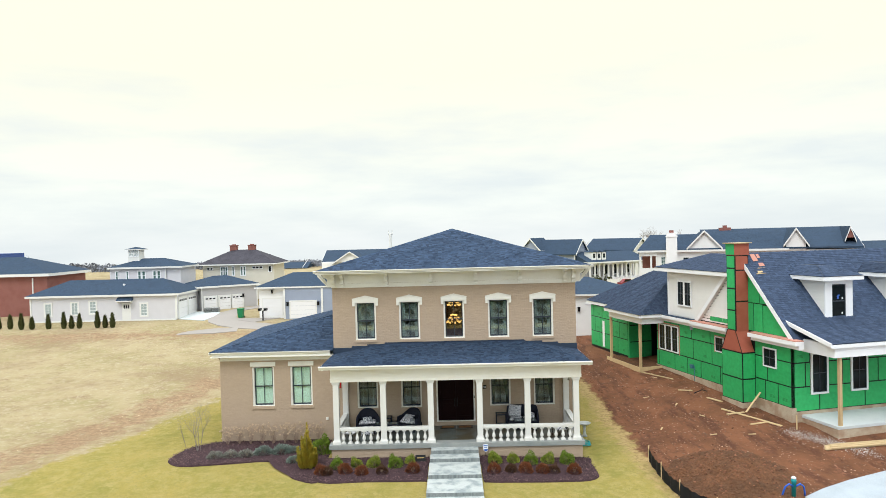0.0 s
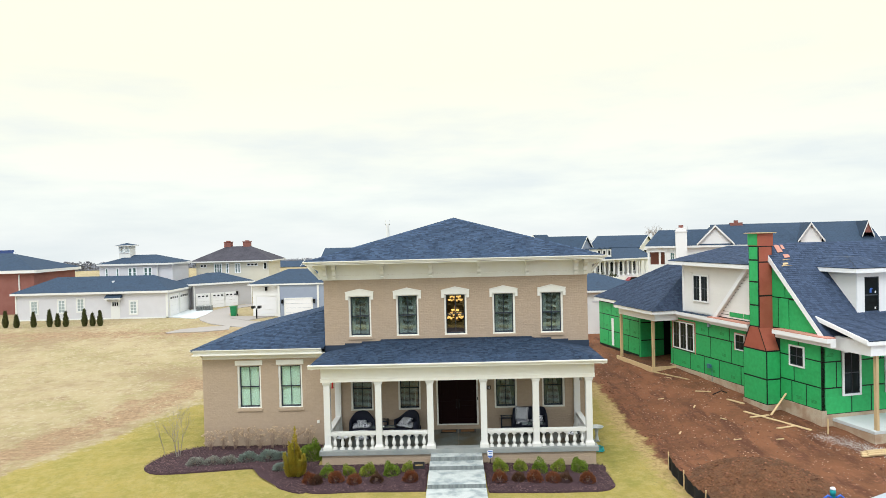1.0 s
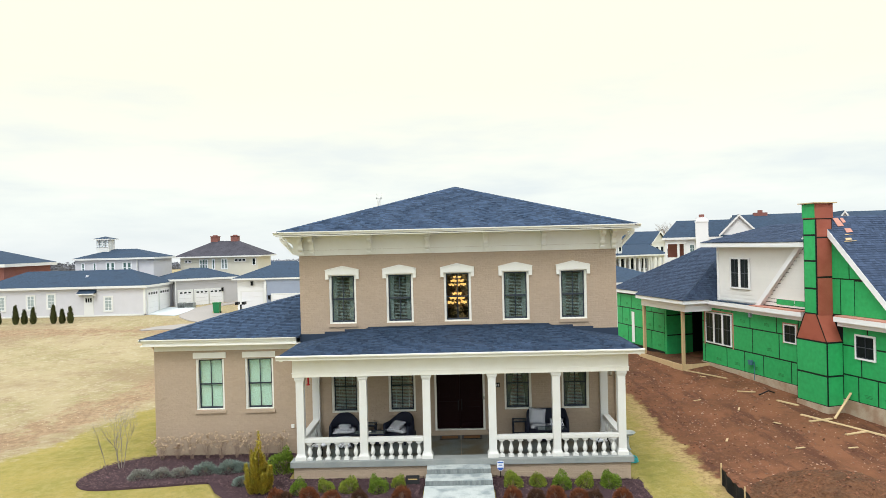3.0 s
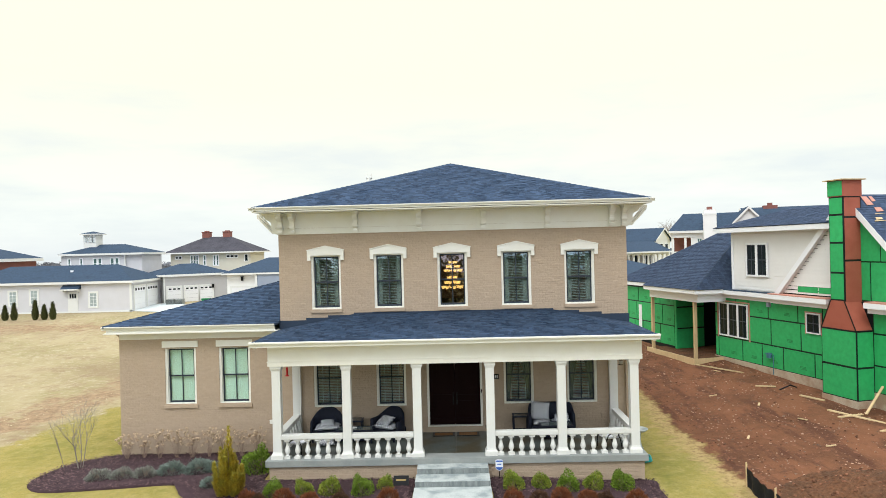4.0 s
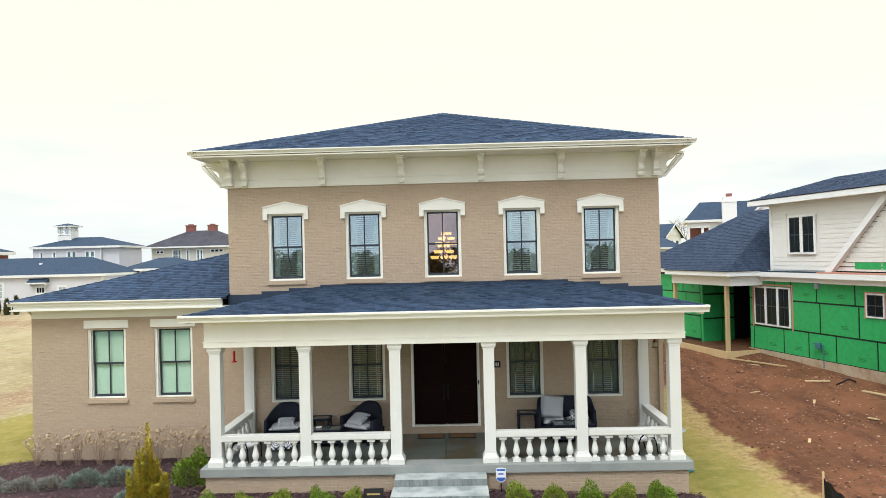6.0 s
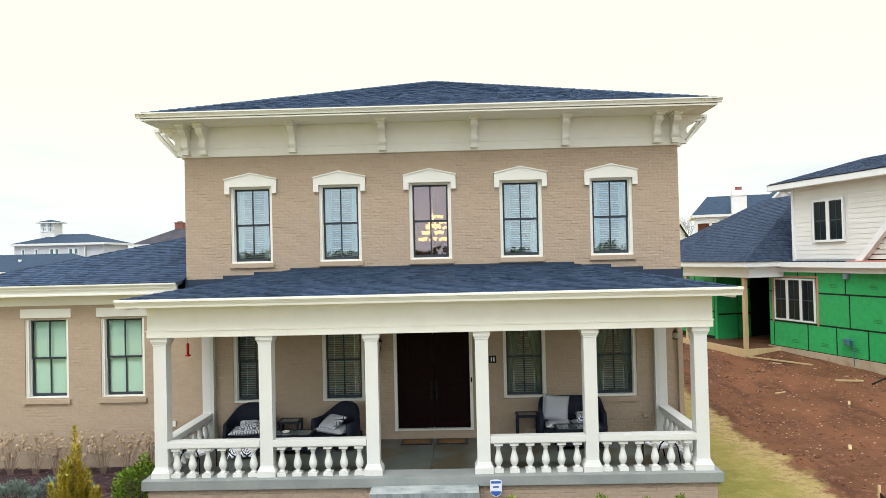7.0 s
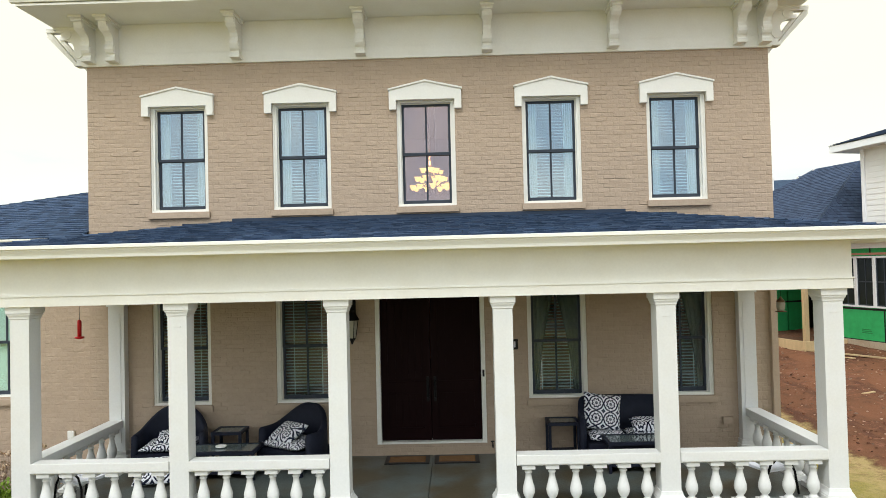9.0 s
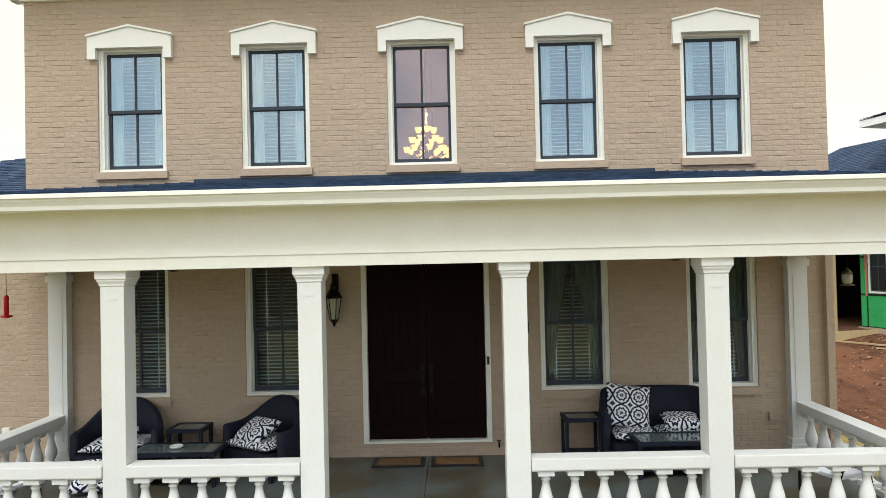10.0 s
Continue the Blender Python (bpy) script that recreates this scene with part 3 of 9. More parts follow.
def build_ground():
    xs = axis([(-900, 120), (-180, 15), (-60, 2.0), (-24, 0.6), (22, 0.6), (30, 2.0), (70, 12), (180, 120), (900, 120)])
    ys = axis([(-900, 120), (-180, 15), (-40, 2.0), (-12, 0.6), (22, 0.6), (26, 2.0), (70, 8), (180, 60), (900, 120)])
    rn = random.Random(3)
    verts, straw, soil, worn, edge, lush = [], [], [], [], [], []
    for y in ys:
        for x in xs:
            s = side_of(x, y, LAWN_LEFT)
            r = side_of(x, y, LAWN_RIGHT)
            near = 1.0 if abs(x) < 40 and -20 < y < 40 else 0.0
            lump = 0.0
            if r > 0.4 and near:
                lump = 0.05 * noise.noise((x * 0.9, y * 0.9, 0)) + 0.03 * noise.noise((x * 2.3, y * 2.3, 3))
            elif s < -0.4 and near:
                lump = 0.06 * noise.noise((x * 0.5, y * 0.5, 7))
            verts.append((x, y, ground_z(x, y) + lump))
            straw.append(0.5 - s / 2.4)
            worn.append(max(math.exp(-((s + 2.6) / 2.2) ** 2) * smooth01((y + 16) / 10), 0.95 * math.exp(-((y - 29.5) / 2.6) ** 2) if x < -6 else 0.0))
            edge.append(math.exp(-((r + 0.2) / 0.9) ** 2))
            lush.append(max(0.72 * smooth01((x - 5.6) / 0.5) * smooth01((-r - 0.6) / 1.6) * smooth01((y + 5.5) / 2.5), 0.62 * smooth01((-11.5 - x) / 0.6) * smooth01((s - 0.4) / 1.5) * smooth01((y + 2.0) / 2.0),
                            0.45 * math.exp(-(((x + 7.9) / 1.3) ** 2 + ((y + 3.9) / 0.7) ** 2))))
            soil.append(min(0.5 + r / 1.6, 0.5 + (34 - y) / 8))
    w = len(xs)
    faces = [(j * w + i, j * w + i + 1, (j + 1) * w + i + 1, (j + 1) * w + i) for j in range(len(ys) - 1) for i in range(w - 1)]
    me = raw_mesh("ground", verts, faces, ground_material())
    for name, vals in (("straw", straw), ("soil", soil), ("worn", worn), ("edge", edge), ("lush", lush)):
        at = me.attributes.new(name, "FLOAT", "POINT")
        at.data.foreach_set("value", [min(2.0, max(-1.0, v)) for v in vals])
    me.polygons.foreach_set("use_smooth", [True] * len(me.polygons))
    return tagged(new("ground", me), "winter lawn, straw-coloured field and bare red building soil", "ground", kind="structure")


build_ground()

# ---- the tan brick house ----
house = thing("house", "two-storey tan painted-brick house with cream trim and dark hip roof", "house")
HALF = 6.10
WIN_X = (-4.445, -2.235, 0.0, 2.235, 4.445)
UP_HOLES = [(c - 0.52, c + 0.52, 5.06, 6.97) for c in WIN_X]
LOW_HOLES = [(c - 0.52, c + 0.52, 1.61, 3.62) for c in WIN_X if c] + [(-0.98, 0.955, 0.86, 3.64)]
WING_X = (-9.77, -7.83)
WING_HOLES = [(c - 0.555, c + 0.555, 1.76, 3.80) for c in WING_X]
WING_L, WING_Y = -11.96, 0.2


def wall_front(name, u0, u1, w0, w1, holes, y0, y1, material):
    bm = bmesh.new()
    panel_with_holes(bm, u0, u1, w0, w1, holes, lambda a, b, c, d: box(bm, a, b, y0, y1, c, d))
    return part(name, bm, material, house)


main_wall = wall_front("wall", -HALF, HALF, -0.6, 8.46, UP_HOLES + LOW_HOLES, 0.003, 0.26, M_MORTAR)
wing_wall = wall_front("wall", WING_L, -HALF, -0.6, 4.36, WING_HOLES, WING_Y + 0.003, WING_Y + 0.26, M_MORTAR)
for name, d in (("wall", (-HALF, -HALF + 0.25, 0.26, 12.0, -0.6, 8.46)), ("wall", (HALF - 0.25, HALF, 0.26, 12.0, -0.6, 8.46)),
                ("wall", (-HALF + 0.25, HALF - 0.25, 11.75, 12.0, -0.6, 8.46)), ("wall", (WING_L, WING_L + 0.25, WING_Y + 0.26, 9.0, -0.6, 4.36)),
                ("wall", (WING_L + 0.25, -HALF, 8.75, 9.0, -0.6, 4.36))):
    part(name, boxes(d), M_BRICK, house)
# rooms behind the windows
part("interior_floor", boxes((-5.85, 5.85, 0.27, 11.7, 0.60, 0.86), (-5.85, -1.9, 0.27, 11.7, 4.3, 4.55), (1.9, 5.85, 0.27, 11.7, 4.3, 4.55), (-1.9, 1.9, 4.2, 11.7, 4.3, 4.55)), M_DOOR, house)
part("interior_wall", boxes((-2.0, -1.9, 0.27, 11.7, 0.86, 8.3), (1.9, 2.0, 0.27, 11.7, 0.86, 8.3), (-1.9, 1.9, 11.0, 11.1, 0.86, 8.3), (-5.85, -2.0, 3.0, 3.1, 0.86, 8.3), (2.0, 5.85, 3.0, 3.1, 0.86, 8.3)), M_INT, house)
part("interior_ceiling", boxes((-5.85, 5.85, 0.27, 11.7, 8.30, 8.42)), M_INT, house)
part("interior_wall", boxes((-11.6, -6.2, 3.0, 3.1, -0.3, 4.2)), M_INT, house)


# windows: made once for each kind, on the wall plane y = 0, at the middle of the opening's foot
def ring(bm, x0, x1, z0, z1, left, right, bottom, top, y0, y1):
    """A rectangular frame in one piece: outer size, the width of each member, and its depth."""
    rows = []
    for y in (y0, y1):
        rows.append([bm.verts.new(p) for p in ((x0, y, z0), (x1, y, z0), (x1, y, z1), (x0, y, z1), (x0 + left, y, z0 + bottom), (x1 - right, y, z0 + bottom), (x1 - right, y, z1 - top), (x0 + left, y, z1 - top))])
    f, b = rows
    for i in range(4):
        j = (i + 1) % 4
        bm.faces.new((f[i], f[j], f[4 + j], f[4 + i]))
        bm.faces.new((b[j], b[i], b[4 + i], b[4 + j]))
        bm.faces.new((f[j], f[i], b[i], b[j]))
        bm.faces.new((f[4 + i], f[4 + j], b[4 + j], b[4 + i]))
    return bm


def casing_bm(w, h, t=0.068):
    """Moulded casing set back in the brick opening, with a stepped jamb running in to the sash."""
    a = w / 2
    bm = ring(bmesh.new(), -a, a, 0.0, h, t, t, 0.045, 0.05, 0.045, 0.21)
    ring(bm, -a + t - 0.004, a - t + 0.004, 0.041, h - 0.046, 0.018, 0.018, 0.006, 0.018, 0.115, 0.209)
    ring(bm, -a, a, 0.0, h, 0.028, 0.028, 0.03, 0.028, 0.029, 0.046)
    return bm


def sash_bm(w, h, t=0.068):
    """Double-hung sash: the lower one runs behind the upper one."""
    a, z0, z1 = w / 2 - t - 0.014, 0.045, h - 0.064
    zm, s = (z0 + z1) / 2, 0.042
    bm = bmesh.new()
    for y, za, zb, lo, hi in ((0.128, zm - 0.022, z1, 0.05, s), (0.168, z0, zm + 0.018, 0.07, 0.042)):
        ring(bm, -a, a, za, zb, s, s, lo, hi, y, y + 0.036)
        box(bm, -0.016, 0.016, y + 0.006, y + 0.03, za + lo, zb - hi)
    return bm


def pane_bm(w, h, t=0.068):
    a, z0, z1 = w / 2 - t - 0.03, 0.045, h - 0.064
    zm = (z0 + z1) / 2
    return boxes((-a, a, 0.144, 0.150, zm - 0.01, z1 - 0.02), (-a, a, 0.184, 0.190, z0 + 0.03, zm))


def blind_bm(w, h, t=0.068, tilt=13, rnd=random.Random(2)):
    a = w / 2 - t - 0.03
    bm = bmesh.new()
    z = 0.10
    while z < h - t - 0.06:
        dy, dz = 0.027 * math.cos(radians(tilt)), 0.027 * math.sin(radians(tilt))
        j = rnd.uniform(-0.003, 0.003)
        vs = [bm.verts.new(p) for p in ((-a, 0.275 - dy, z - dz + j), (a, 0.275 - dy, z - dz - j), (a, 0.275 + dy, z + dz - j), (-a, 0.275 + dy, z + dz + j))]
        vt = [bm.verts.new(v.co + Vector((0, -0.001, 0.004))) for v in vs]
        bm.faces.new(vs[::-1])
        bm.faces.new(vt)
        for i in range(4):
            bm.faces.new((vs[i], vs[(i + 1) % 4], vt[(i + 1) % 4], vt[i]))
        z += 0.056
    for x in (-a * 0.6, a * 0.6):
        box(bm, x - 0.008, x + 0.008, 0.244, 0.247, 0.08, h - t)
    return bm


def side_curtain_bm(w, h, inner=0.17):
    """Straight pleated curtains hanging at both sides of the window."""
    bm = bmesh.new()
    for sgn in (-1, 1):
        cols = []
        for i in range(15):
            f = i / 14
            x = sgn * (w / 2 - 0.10 - f * inner)
            cols.append([bm.verts.new((x + 0.004 * math.sin(g * 9 + f * 5), 0.222 + 0.012 * math.sin(f * 26), 0.06 + g / 6 * (h - 0.14))) for g in range(7)])
        for a, b in zip(cols, cols[1:]):
            for j in range(6):
                bm.faces.new((a[j], b[j], b[j + 1], a[j + 1]))
    return bm


def drape_bm(w, h):
    """Two gathered curtains drawn apart."""
    bm = bmesh.new()
    for sgn in (-1, 1):
        cols = []
        for i in range(13):
            f = i / 12
            row = []
            for j in range(9):
                g = j / 8
                spread = 0.10 + 0.24 * g ** 1.6
                x = sgn * (w / 2 - 0.10 - f * spread * 1.2)
                row.append(bm.verts.new((x, 0.222 + 0.012 * math.sin(f * 22), 0.1 + g * (h - 0.2))))
            cols.append(row)
        for a, b in zip(cols, cols[1:]):
            for j in range(8):
                bm.faces.new((a[j], b[j], b[j + 1], a[j + 1]))
    return bm


def sill_bm(w):
    return boxes((-w / 2, w / 2, -0.062, 0.0, -0.115, -0.005), bevel=0.006)


def hood_bm():
    bm = bmesh.new()
    prism(bm, [(-0.645, 0, -0.085), (-0.52, 0, -0.085), (-0.52, 0, 0.085), (0.52, 0, 0.085), (0.52, 0, -0.085), (0.645, 0, -0.085), (0.645, 0, 0.255), (0, 0, 0.40), (-0.645, 0, 0.255)], (0, -0.075, 0), (0, 0.008, 0))
    for sgn in (-1, 1):
        prism(bm, [(0, 0, 0.402), (sgn * 0.66, 0, 0.254), (sgn * 0.66, 0, 0.285), (0, 0, 0.433)], (0, -0.10, 0), (0, 0.008, 0))
    return bm


UP_W, UP_H, LOW_H, WG_W, WG_H = 1.04, 1.91, 2.01, 1.11, 2.04
MS = {
    "cas": mesh_of("casing", casing_bm(UP_W, UP_H), M_TRIM), "sash": mesh_of("sash", sash_bm(UP_W, UP_H), M_SASH), "pane": mesh_of("pane", pane_bm(UP_W, UP_H), M_GLASS),
    "hall": mesh_of("pane", pane_bm(UP_W, UP_H), M_GLASS_HALL), "blind": mesh_of("blind", blind_bm(UP_W, UP_H), M_BLIND_UP), "sill": mesh_of("sill", sill_bm(1.11), M_BRICK), "hood": mesh_of("hood", hood_bm(), M_TRIM),
    "lcas": mesh_of("casing", casing_bm(UP_W, LOW_H), M_TRIM), "lsash": mesh_of("sash", sash_bm(UP_W, LOW_H), M_SASH), "lpane": mesh_of("pane", pane_bm(UP_W, LOW_H), M_GLASS_DARK),
    "lblind": mesh_of("blind", blind_bm(UP_W, LOW_H, tilt=10), M_BLIND), "drape": mesh_of("drape", drape_bm(UP_W, LOW_H), M_DRAPE_SHADED),
    "curtain": mesh_of("curtain", side_curtain_bm(UP_W, UP_H), M_DRAPE, True),
    "wcas": mesh_of("casing", casing_bm(WG_W, WG_H, 0.075), M_TRIM), "wsash": mesh_of("sash", sash_bm(WG_W, WG_H, 0.075), M_SASH), "wpane": mesh_of("pane", pane_bm(WG_W, WG_H, 0.075), M_GLASS_CLEAR),
    "wsill": mesh_of("sill", sill_bm(1.22), M_BRICK), "shade": mesh_of("roller_shade", boxes((-0.45, 0.45, 0.225, 0.229, 0.06, 1.95)), M_SHADE),
    "lintel": mesh_of("lintel", boxes((-0.645, 0.645, -0.035, 0.008, 2.045, 2.27), bevel=0.006), M_TRIM),
}
for c in WIN_X:
    w = part("window", MS["cas"], None, house, at=(c, 0, 5.06))
    part("sash", MS["sash"], None, w, "black double-hung sash")
    part("pane", MS["pane"] if c else MS["hall"], None, w).visible_shadow = False
    part("sill", MS["sill"], None, w, "painted brick sill")
    part("hood", MS["hood"], None, w, "cream pedimented window hood", at=(0, 0, 1.81))
    if c:
        part("blind", MS["blind"], None, w, "white slatted blind")
        part("curtain", MS["curtain"], None, w, "pale curtains at the sides")
for c in WIN_X:
    if not c:
        continue
    w = part("window", MS["lcas"], None, house, at=(c, 0, 1.61))
    part("sash", MS["lsash"], None, w, "black double-hung sash")
    part("pane", MS["lpane"], None, w).visible_shadow = False
    part("sill", MS["sill"], None, w, "painted brick sill")
    part("blind", MS["lblind"], None, w, "white slatted blind")
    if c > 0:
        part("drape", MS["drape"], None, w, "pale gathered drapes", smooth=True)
for c in WING_X:
    w = part("window", MS["wcas"], None, house, at=(c, WING_Y, 1.76))
    part("sash", MS["wsash"], None, w, "black four-light sash")
    part("pane", MS["wpane"], None, w).visible_shadow = False
    part("sill", MS["wsill"], None, w, "painted brick sill")
    part("lintel", MS["lintel"], None, w, "flat cream lintel")
    part("roller_shade", MS["shade"], None, w, "pale green roller shade")

# frieze, soffit, gutter, brackets
for sx, xa, xb, ya, yb in ((0, -HALF, HALF, 0.0, 0.004), (-1, -HALF, -HALF, 0.004, 12.0), (1, HALF, HALF, 0.004, 12.0)):
    o, p = (0.045, 0.05), (0.03, 0.035)
    fz = part("frieze", boxes((xa - p[0] * (sx < 1), xb + p[0] * (sx > -1), ya - p[1] * (sx == 0), yb, 7.93, 8.46)), M_TRIM, house, "cream frieze board")
    part("moulding", boxes((xa - o[0] * (sx < 1), xb + o[0] * (sx > -1), ya - o[1] * (sx == 0), yb, 7.715, 7.925), bevel=0.006), M_TRIM, fz)
part("soffit", boxes((-6.72, 6.72, -1.04, 12.6, 8.462, 8.50)), M_TRIM, house)


def gutter_run(bm, a, b, out, z, k=1.0):
    """An ogee gutter from a to b (plan points), its face turned towards out."""
    a, b, o = Vector((*a, 0)), Vector((*b, 0)), Vector((*out, 0))
    prof = [(0, z), (0.068, z), (0.073, z + 0.03), (0.088, z + 0.05), (0.102, z + 0.068), (0.102, z + 0.080), (0.132, z + 0.086), (0.132, z + 0.115), (0.12, z + 0.118), (0, z + 0.118)]
    prof = [(d * min(k, 1.15), z + (h - z) * k) for d, h in prof]
    lo = [bm.verts.new(a + o * d + Vector((0, 0, h))) for d, h in prof]
    hi = [bm.verts.new(b + o * d + Vector((0, 0, h))) for d, h in prof]
    m = len(prof)
    for i in range(m):
        bm.faces.new((lo[i], lo[(i + 1) % m], hi[(i + 1) % m], hi[i]))
    bm.faces.new(lo)
    bm.faces.new(hi[::-1])


bm = bmesh.new()
gutter_run(bm, (-6.81, -1.0), (6.81, -1.0), (0, -1), 8.515)
part("gutter", bm, M_GUTTER, house, "ivory ogee gutter")
for s in (-1, 1):
    bm = bmesh.new()
    gutter_run(bm, (s * 6.66, -1.0), (s * 6.66, 12.5), (s, 0), 8.515)
    part("gutter", bm, M_GUTTER, house, "ivory ogee gutter")


def bracket_bm():
    """A scrolled eave bracket: an S-curved block with a stepped cap, side scrolls and a foot."""
    prof = [(0.0, 0.0), (0.50, 0.0), (0.50, -0.07), (0.46, -0.09), (0.455, -0.13), (0.43, -0.18), (0.37, -0.225), (0.30, -0.25), (0.245, -0.29), (0.215, -0.35), (0.215, -0.41),
            (0.235, -0.46), (0.235, -0.51), (0.205, -0.55), (0.16, -0.575), (0.155, -0.60), (0.175, -0.63), (0.165, -0.67), (0.0, -0.69)]
    bm = bmesh.new()
    prism(bm, [(0, -d, z) for d, z in prof], (-0.072, 0, 0), (0.072, 0, 0))
    box(bm, -0.118, 0.118, -0.565, 0, -0.045, 0.0)
    box(bm, -0.092, 0.092, -0.515, 0, -0.085, -0.045)
    box(bm, -0.09, 0.09, -0.205, 0, -0.70, -0.645)
    for d, z, r in ((0.345, -0.135, 0.085), (0.135, -0.49, 0.075)):
        prism(bm, [(0, -d + r * math.cos(k * math.pi / 7), z + r * math.sin(k * math.pi / 7)) for k in range(14)], (-0.088, 0, 0), (0.088, 0, 0))
    return bm


def open_bracket_bm():
    """The corner bracket: the scrolled block with a straight brace running out under it."""
    bm = bracket_bm()
    prism(bm, [(0, -0.13, -0.70), (0, -0.20, -0.70), (0, -0.72, -0.15), (0, -0.72, -0.07), (0, -0.66, -0.07)], (-0.05, 0, 0), (0.05, 0, 0))
    box(bm, -0.07, 0.07, -0.73, -0.49, -0.075, 0.0)
    return bm


me_open_bracket = mesh_of("bracket", open_bracket_bm(), M_TRIM)
me_bracket = mesh_of("bracket", bracket_bm(), M_TRIM)
for x in (-5.99, -5.56, -3.34, -1.12, 1.12, 3.34, 5.56, 5.99):
    part("bracket", me_bracket, None, house, at=(x, -0.035, 8.46))
for s in (-1, 1):
    for y in (0.10, 0.53, 2.8, 5.0):
        part("bracket", me_open_bracket, None, house, at=pose(s * (HALF + 0.03), y, 8.46, 0, 0, 90 * s))

# main roof
E_Z, AP = 8.63, 10.58
EV = [(-6.70, -1.05, E_Z), (6.70, -1.05, E_Z), (6.70, 12.6, E_Z), (-6.70, 12.6, E_Z)]
R0, R1 = (0.0, 4.26, AP), (0.0, 7.6, AP)
bm = bmesh.new()
v = [bm.verts.new(Vector(p) - Vector((0, 0, 0.02))) for p in (*EV, R0, R1)]
w = [bm.verts.new(Vector(p) - Vector((0, 0, 0.05))) for p in EV]
for f in ((v[0], v[1], v[4]), (v[1], v[2], v[5], v[4]), (v[2], v[3], v[5]), (v[3], v[0], v[4], v[5]), (w[3], w[2], w[1], w[0])):
    bm.faces.new(f)
for i in range(4):
    bm.faces.new((w[i], w[(i + 1) % 4], v[(i + 1) % 4], v[i]))
roof = part("roof", bm, M_FLASH, house, "dark blue-grey asphalt shingle hip roof")
shingle_part("shingles", [(EV[0], EV[1], R0, R0), (EV[3], EV[0], R0, R1), (EV[1], EV[2], R1, R0)], roof)


def hip_caps(bm, a, b, n, w=0.13):
    a, b = Vector(a), Vector(b)
    d = (b - a)
    side = Vector((-d.y, d.x, 0)).normalized()
    for i in range(n):
        p, q = a + d * (i / n), a + d * ((i + 1.08) / n)
        c = [p + side * w - Vector((0, 0, 0.05)), p + Vector((0, 0, 0.028)), p - side * w - Vector((0, 0, 0.05)), q + side * w - Vector((0, 0, 0.06)), q + Vector((0, 0, 0.012)), q - side * w - Vector((0, 0, 0.06))]
        vs = [bm.verts.new(x) for x in c]
        for f in ((0, 1, 4, 3), (1, 2, 5, 4)):
            bm.faces.new([vs[k] for k in f])


bm = bmesh.new()
hip_caps(bm, EV[0], R0, 40)
hip_caps(bm, EV[1], R0, 40)
hip_caps(bm, R0, R1, 16)
part("ridge_cap", bm, M_SHINGLE, roof)["kind"] = "stuff"

# porch roof
PZ0, PZ1, PY, PX = 4.37, 4.86, -3.33, 6.22
PE = [(-PX + 0.08, 0.0, PZ0), (-PX + 0.08, PY + 0.06, PZ0), (PX - 0.08, PY + 0.06, PZ0), (PX - 0.08, 0.0, PZ0)]
PT = [(-3.5, 0.0, PZ1), (3.5, 0.0, PZ1)]
bm = bmesh.new()
v = [bm.verts.new(Vector(p) - Vector((0, 0, 0.02))) for p in (*PE, *PT)]
w = [bm.verts.new(Vector(p) - Vector((0, 0, 0.05))) for p in PE]
for f in ((v[0], v[1], v[4]), (v[1], v[2], v[5], v[4]), (v[2], v[3], v[5]), (w[3], w[2], w[1], w[0])):
    bm.faces.new(f)
for i in range(3):
    bm.faces.new((w[i], w[i + 1], v[i + 1], v[i]))
porch_roof = part("porch_roof", bm, M_FLASH, house, "low dark shingled porch roof")
shingle_part("shingles", [(PE[1], PE[2], PT[1], PT[0]), (PE[0], PE[1], PT[0], PT[0]), (PE[2], PE[3], PT[1], PT[1])], porch_roof, stretch=(-2.6, 2.6, -3.4, -1.9))
bm = bmesh.new()
hip_caps(bm, PE[1], PT[0], 18)
hip_caps(bm, PE[2], PT[1], 18)
part("ridge_cap", bm, M_SHINGLE, porch_roof)["kind"] = "stuff"
bm = bmesh.new()
for s in (-1, 1):
    for xa, xb, z in ((6.13, 5.18, 4.69), (5.18, 4.40, 4.77), (4.40, 3.50, 4.845)):
        box(bm, min(s * xa, s * xb), max(s * xa, s * xb), -0.022, 0.0, z - 0.34, z)
box(bm, -3.5, 3.5, -0.022, 0.0, 4.70, 4.92)
part("flashing", bm, M_FLASH, porch_roof, "stepped dark metal flashing")
bm = bmesh.new()
gutter_run(bm, (-PX - 0.01, PY + 0.12), (PX + 0.01, PY + 0.12), (0, -1), 4.21, 1.42)
part("gutter", bm, M_GUTTER, house, "ivory ogee gutter")
for s in (-1, 1):
    bm = bmesh.new()
    gutter_run(bm, (s * (PX - 0.17), PY + 0.12), (s * (PX - 0.17), -0.01), (s, 0), 4.165, 1.42)
    part("gutter", bm, M_GUTTER, house, "ivory ogee gutter")
part("soffit", boxes((-6.08, 6.08, -3.20, -0.002, 4.22, 4.241)), M_TRIM, house)
for xa, xb, ya, yb in ((-5.78, 5.78, -2.875, -2.545), (-5.78, -5.45, -2.545, -0.002), (5.45, 5.78, -2.545, -0.002)):
    e = 0.01 if xb - xa > 1 else 0.0
    beam = part("porch_beam", boxes((xa, xb, ya, yb, 3.715, 4.22)), M_TRIM, house, "cream porch entablature")
    part("moulding", boxes((xa - 0.01, xb + 0.01, ya - e, yb + e, 3.56, 3.695), bevel=0.006), M_TRIM, beam)
    part("moulding", boxes((xa - 0.024, xb + 0.024, ya - 0.024 * bool(e), yb + 0.024 * bool(e), 3.695, 3.7148)), M_TRIM, beam)
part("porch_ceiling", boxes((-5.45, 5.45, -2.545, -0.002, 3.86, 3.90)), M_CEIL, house)

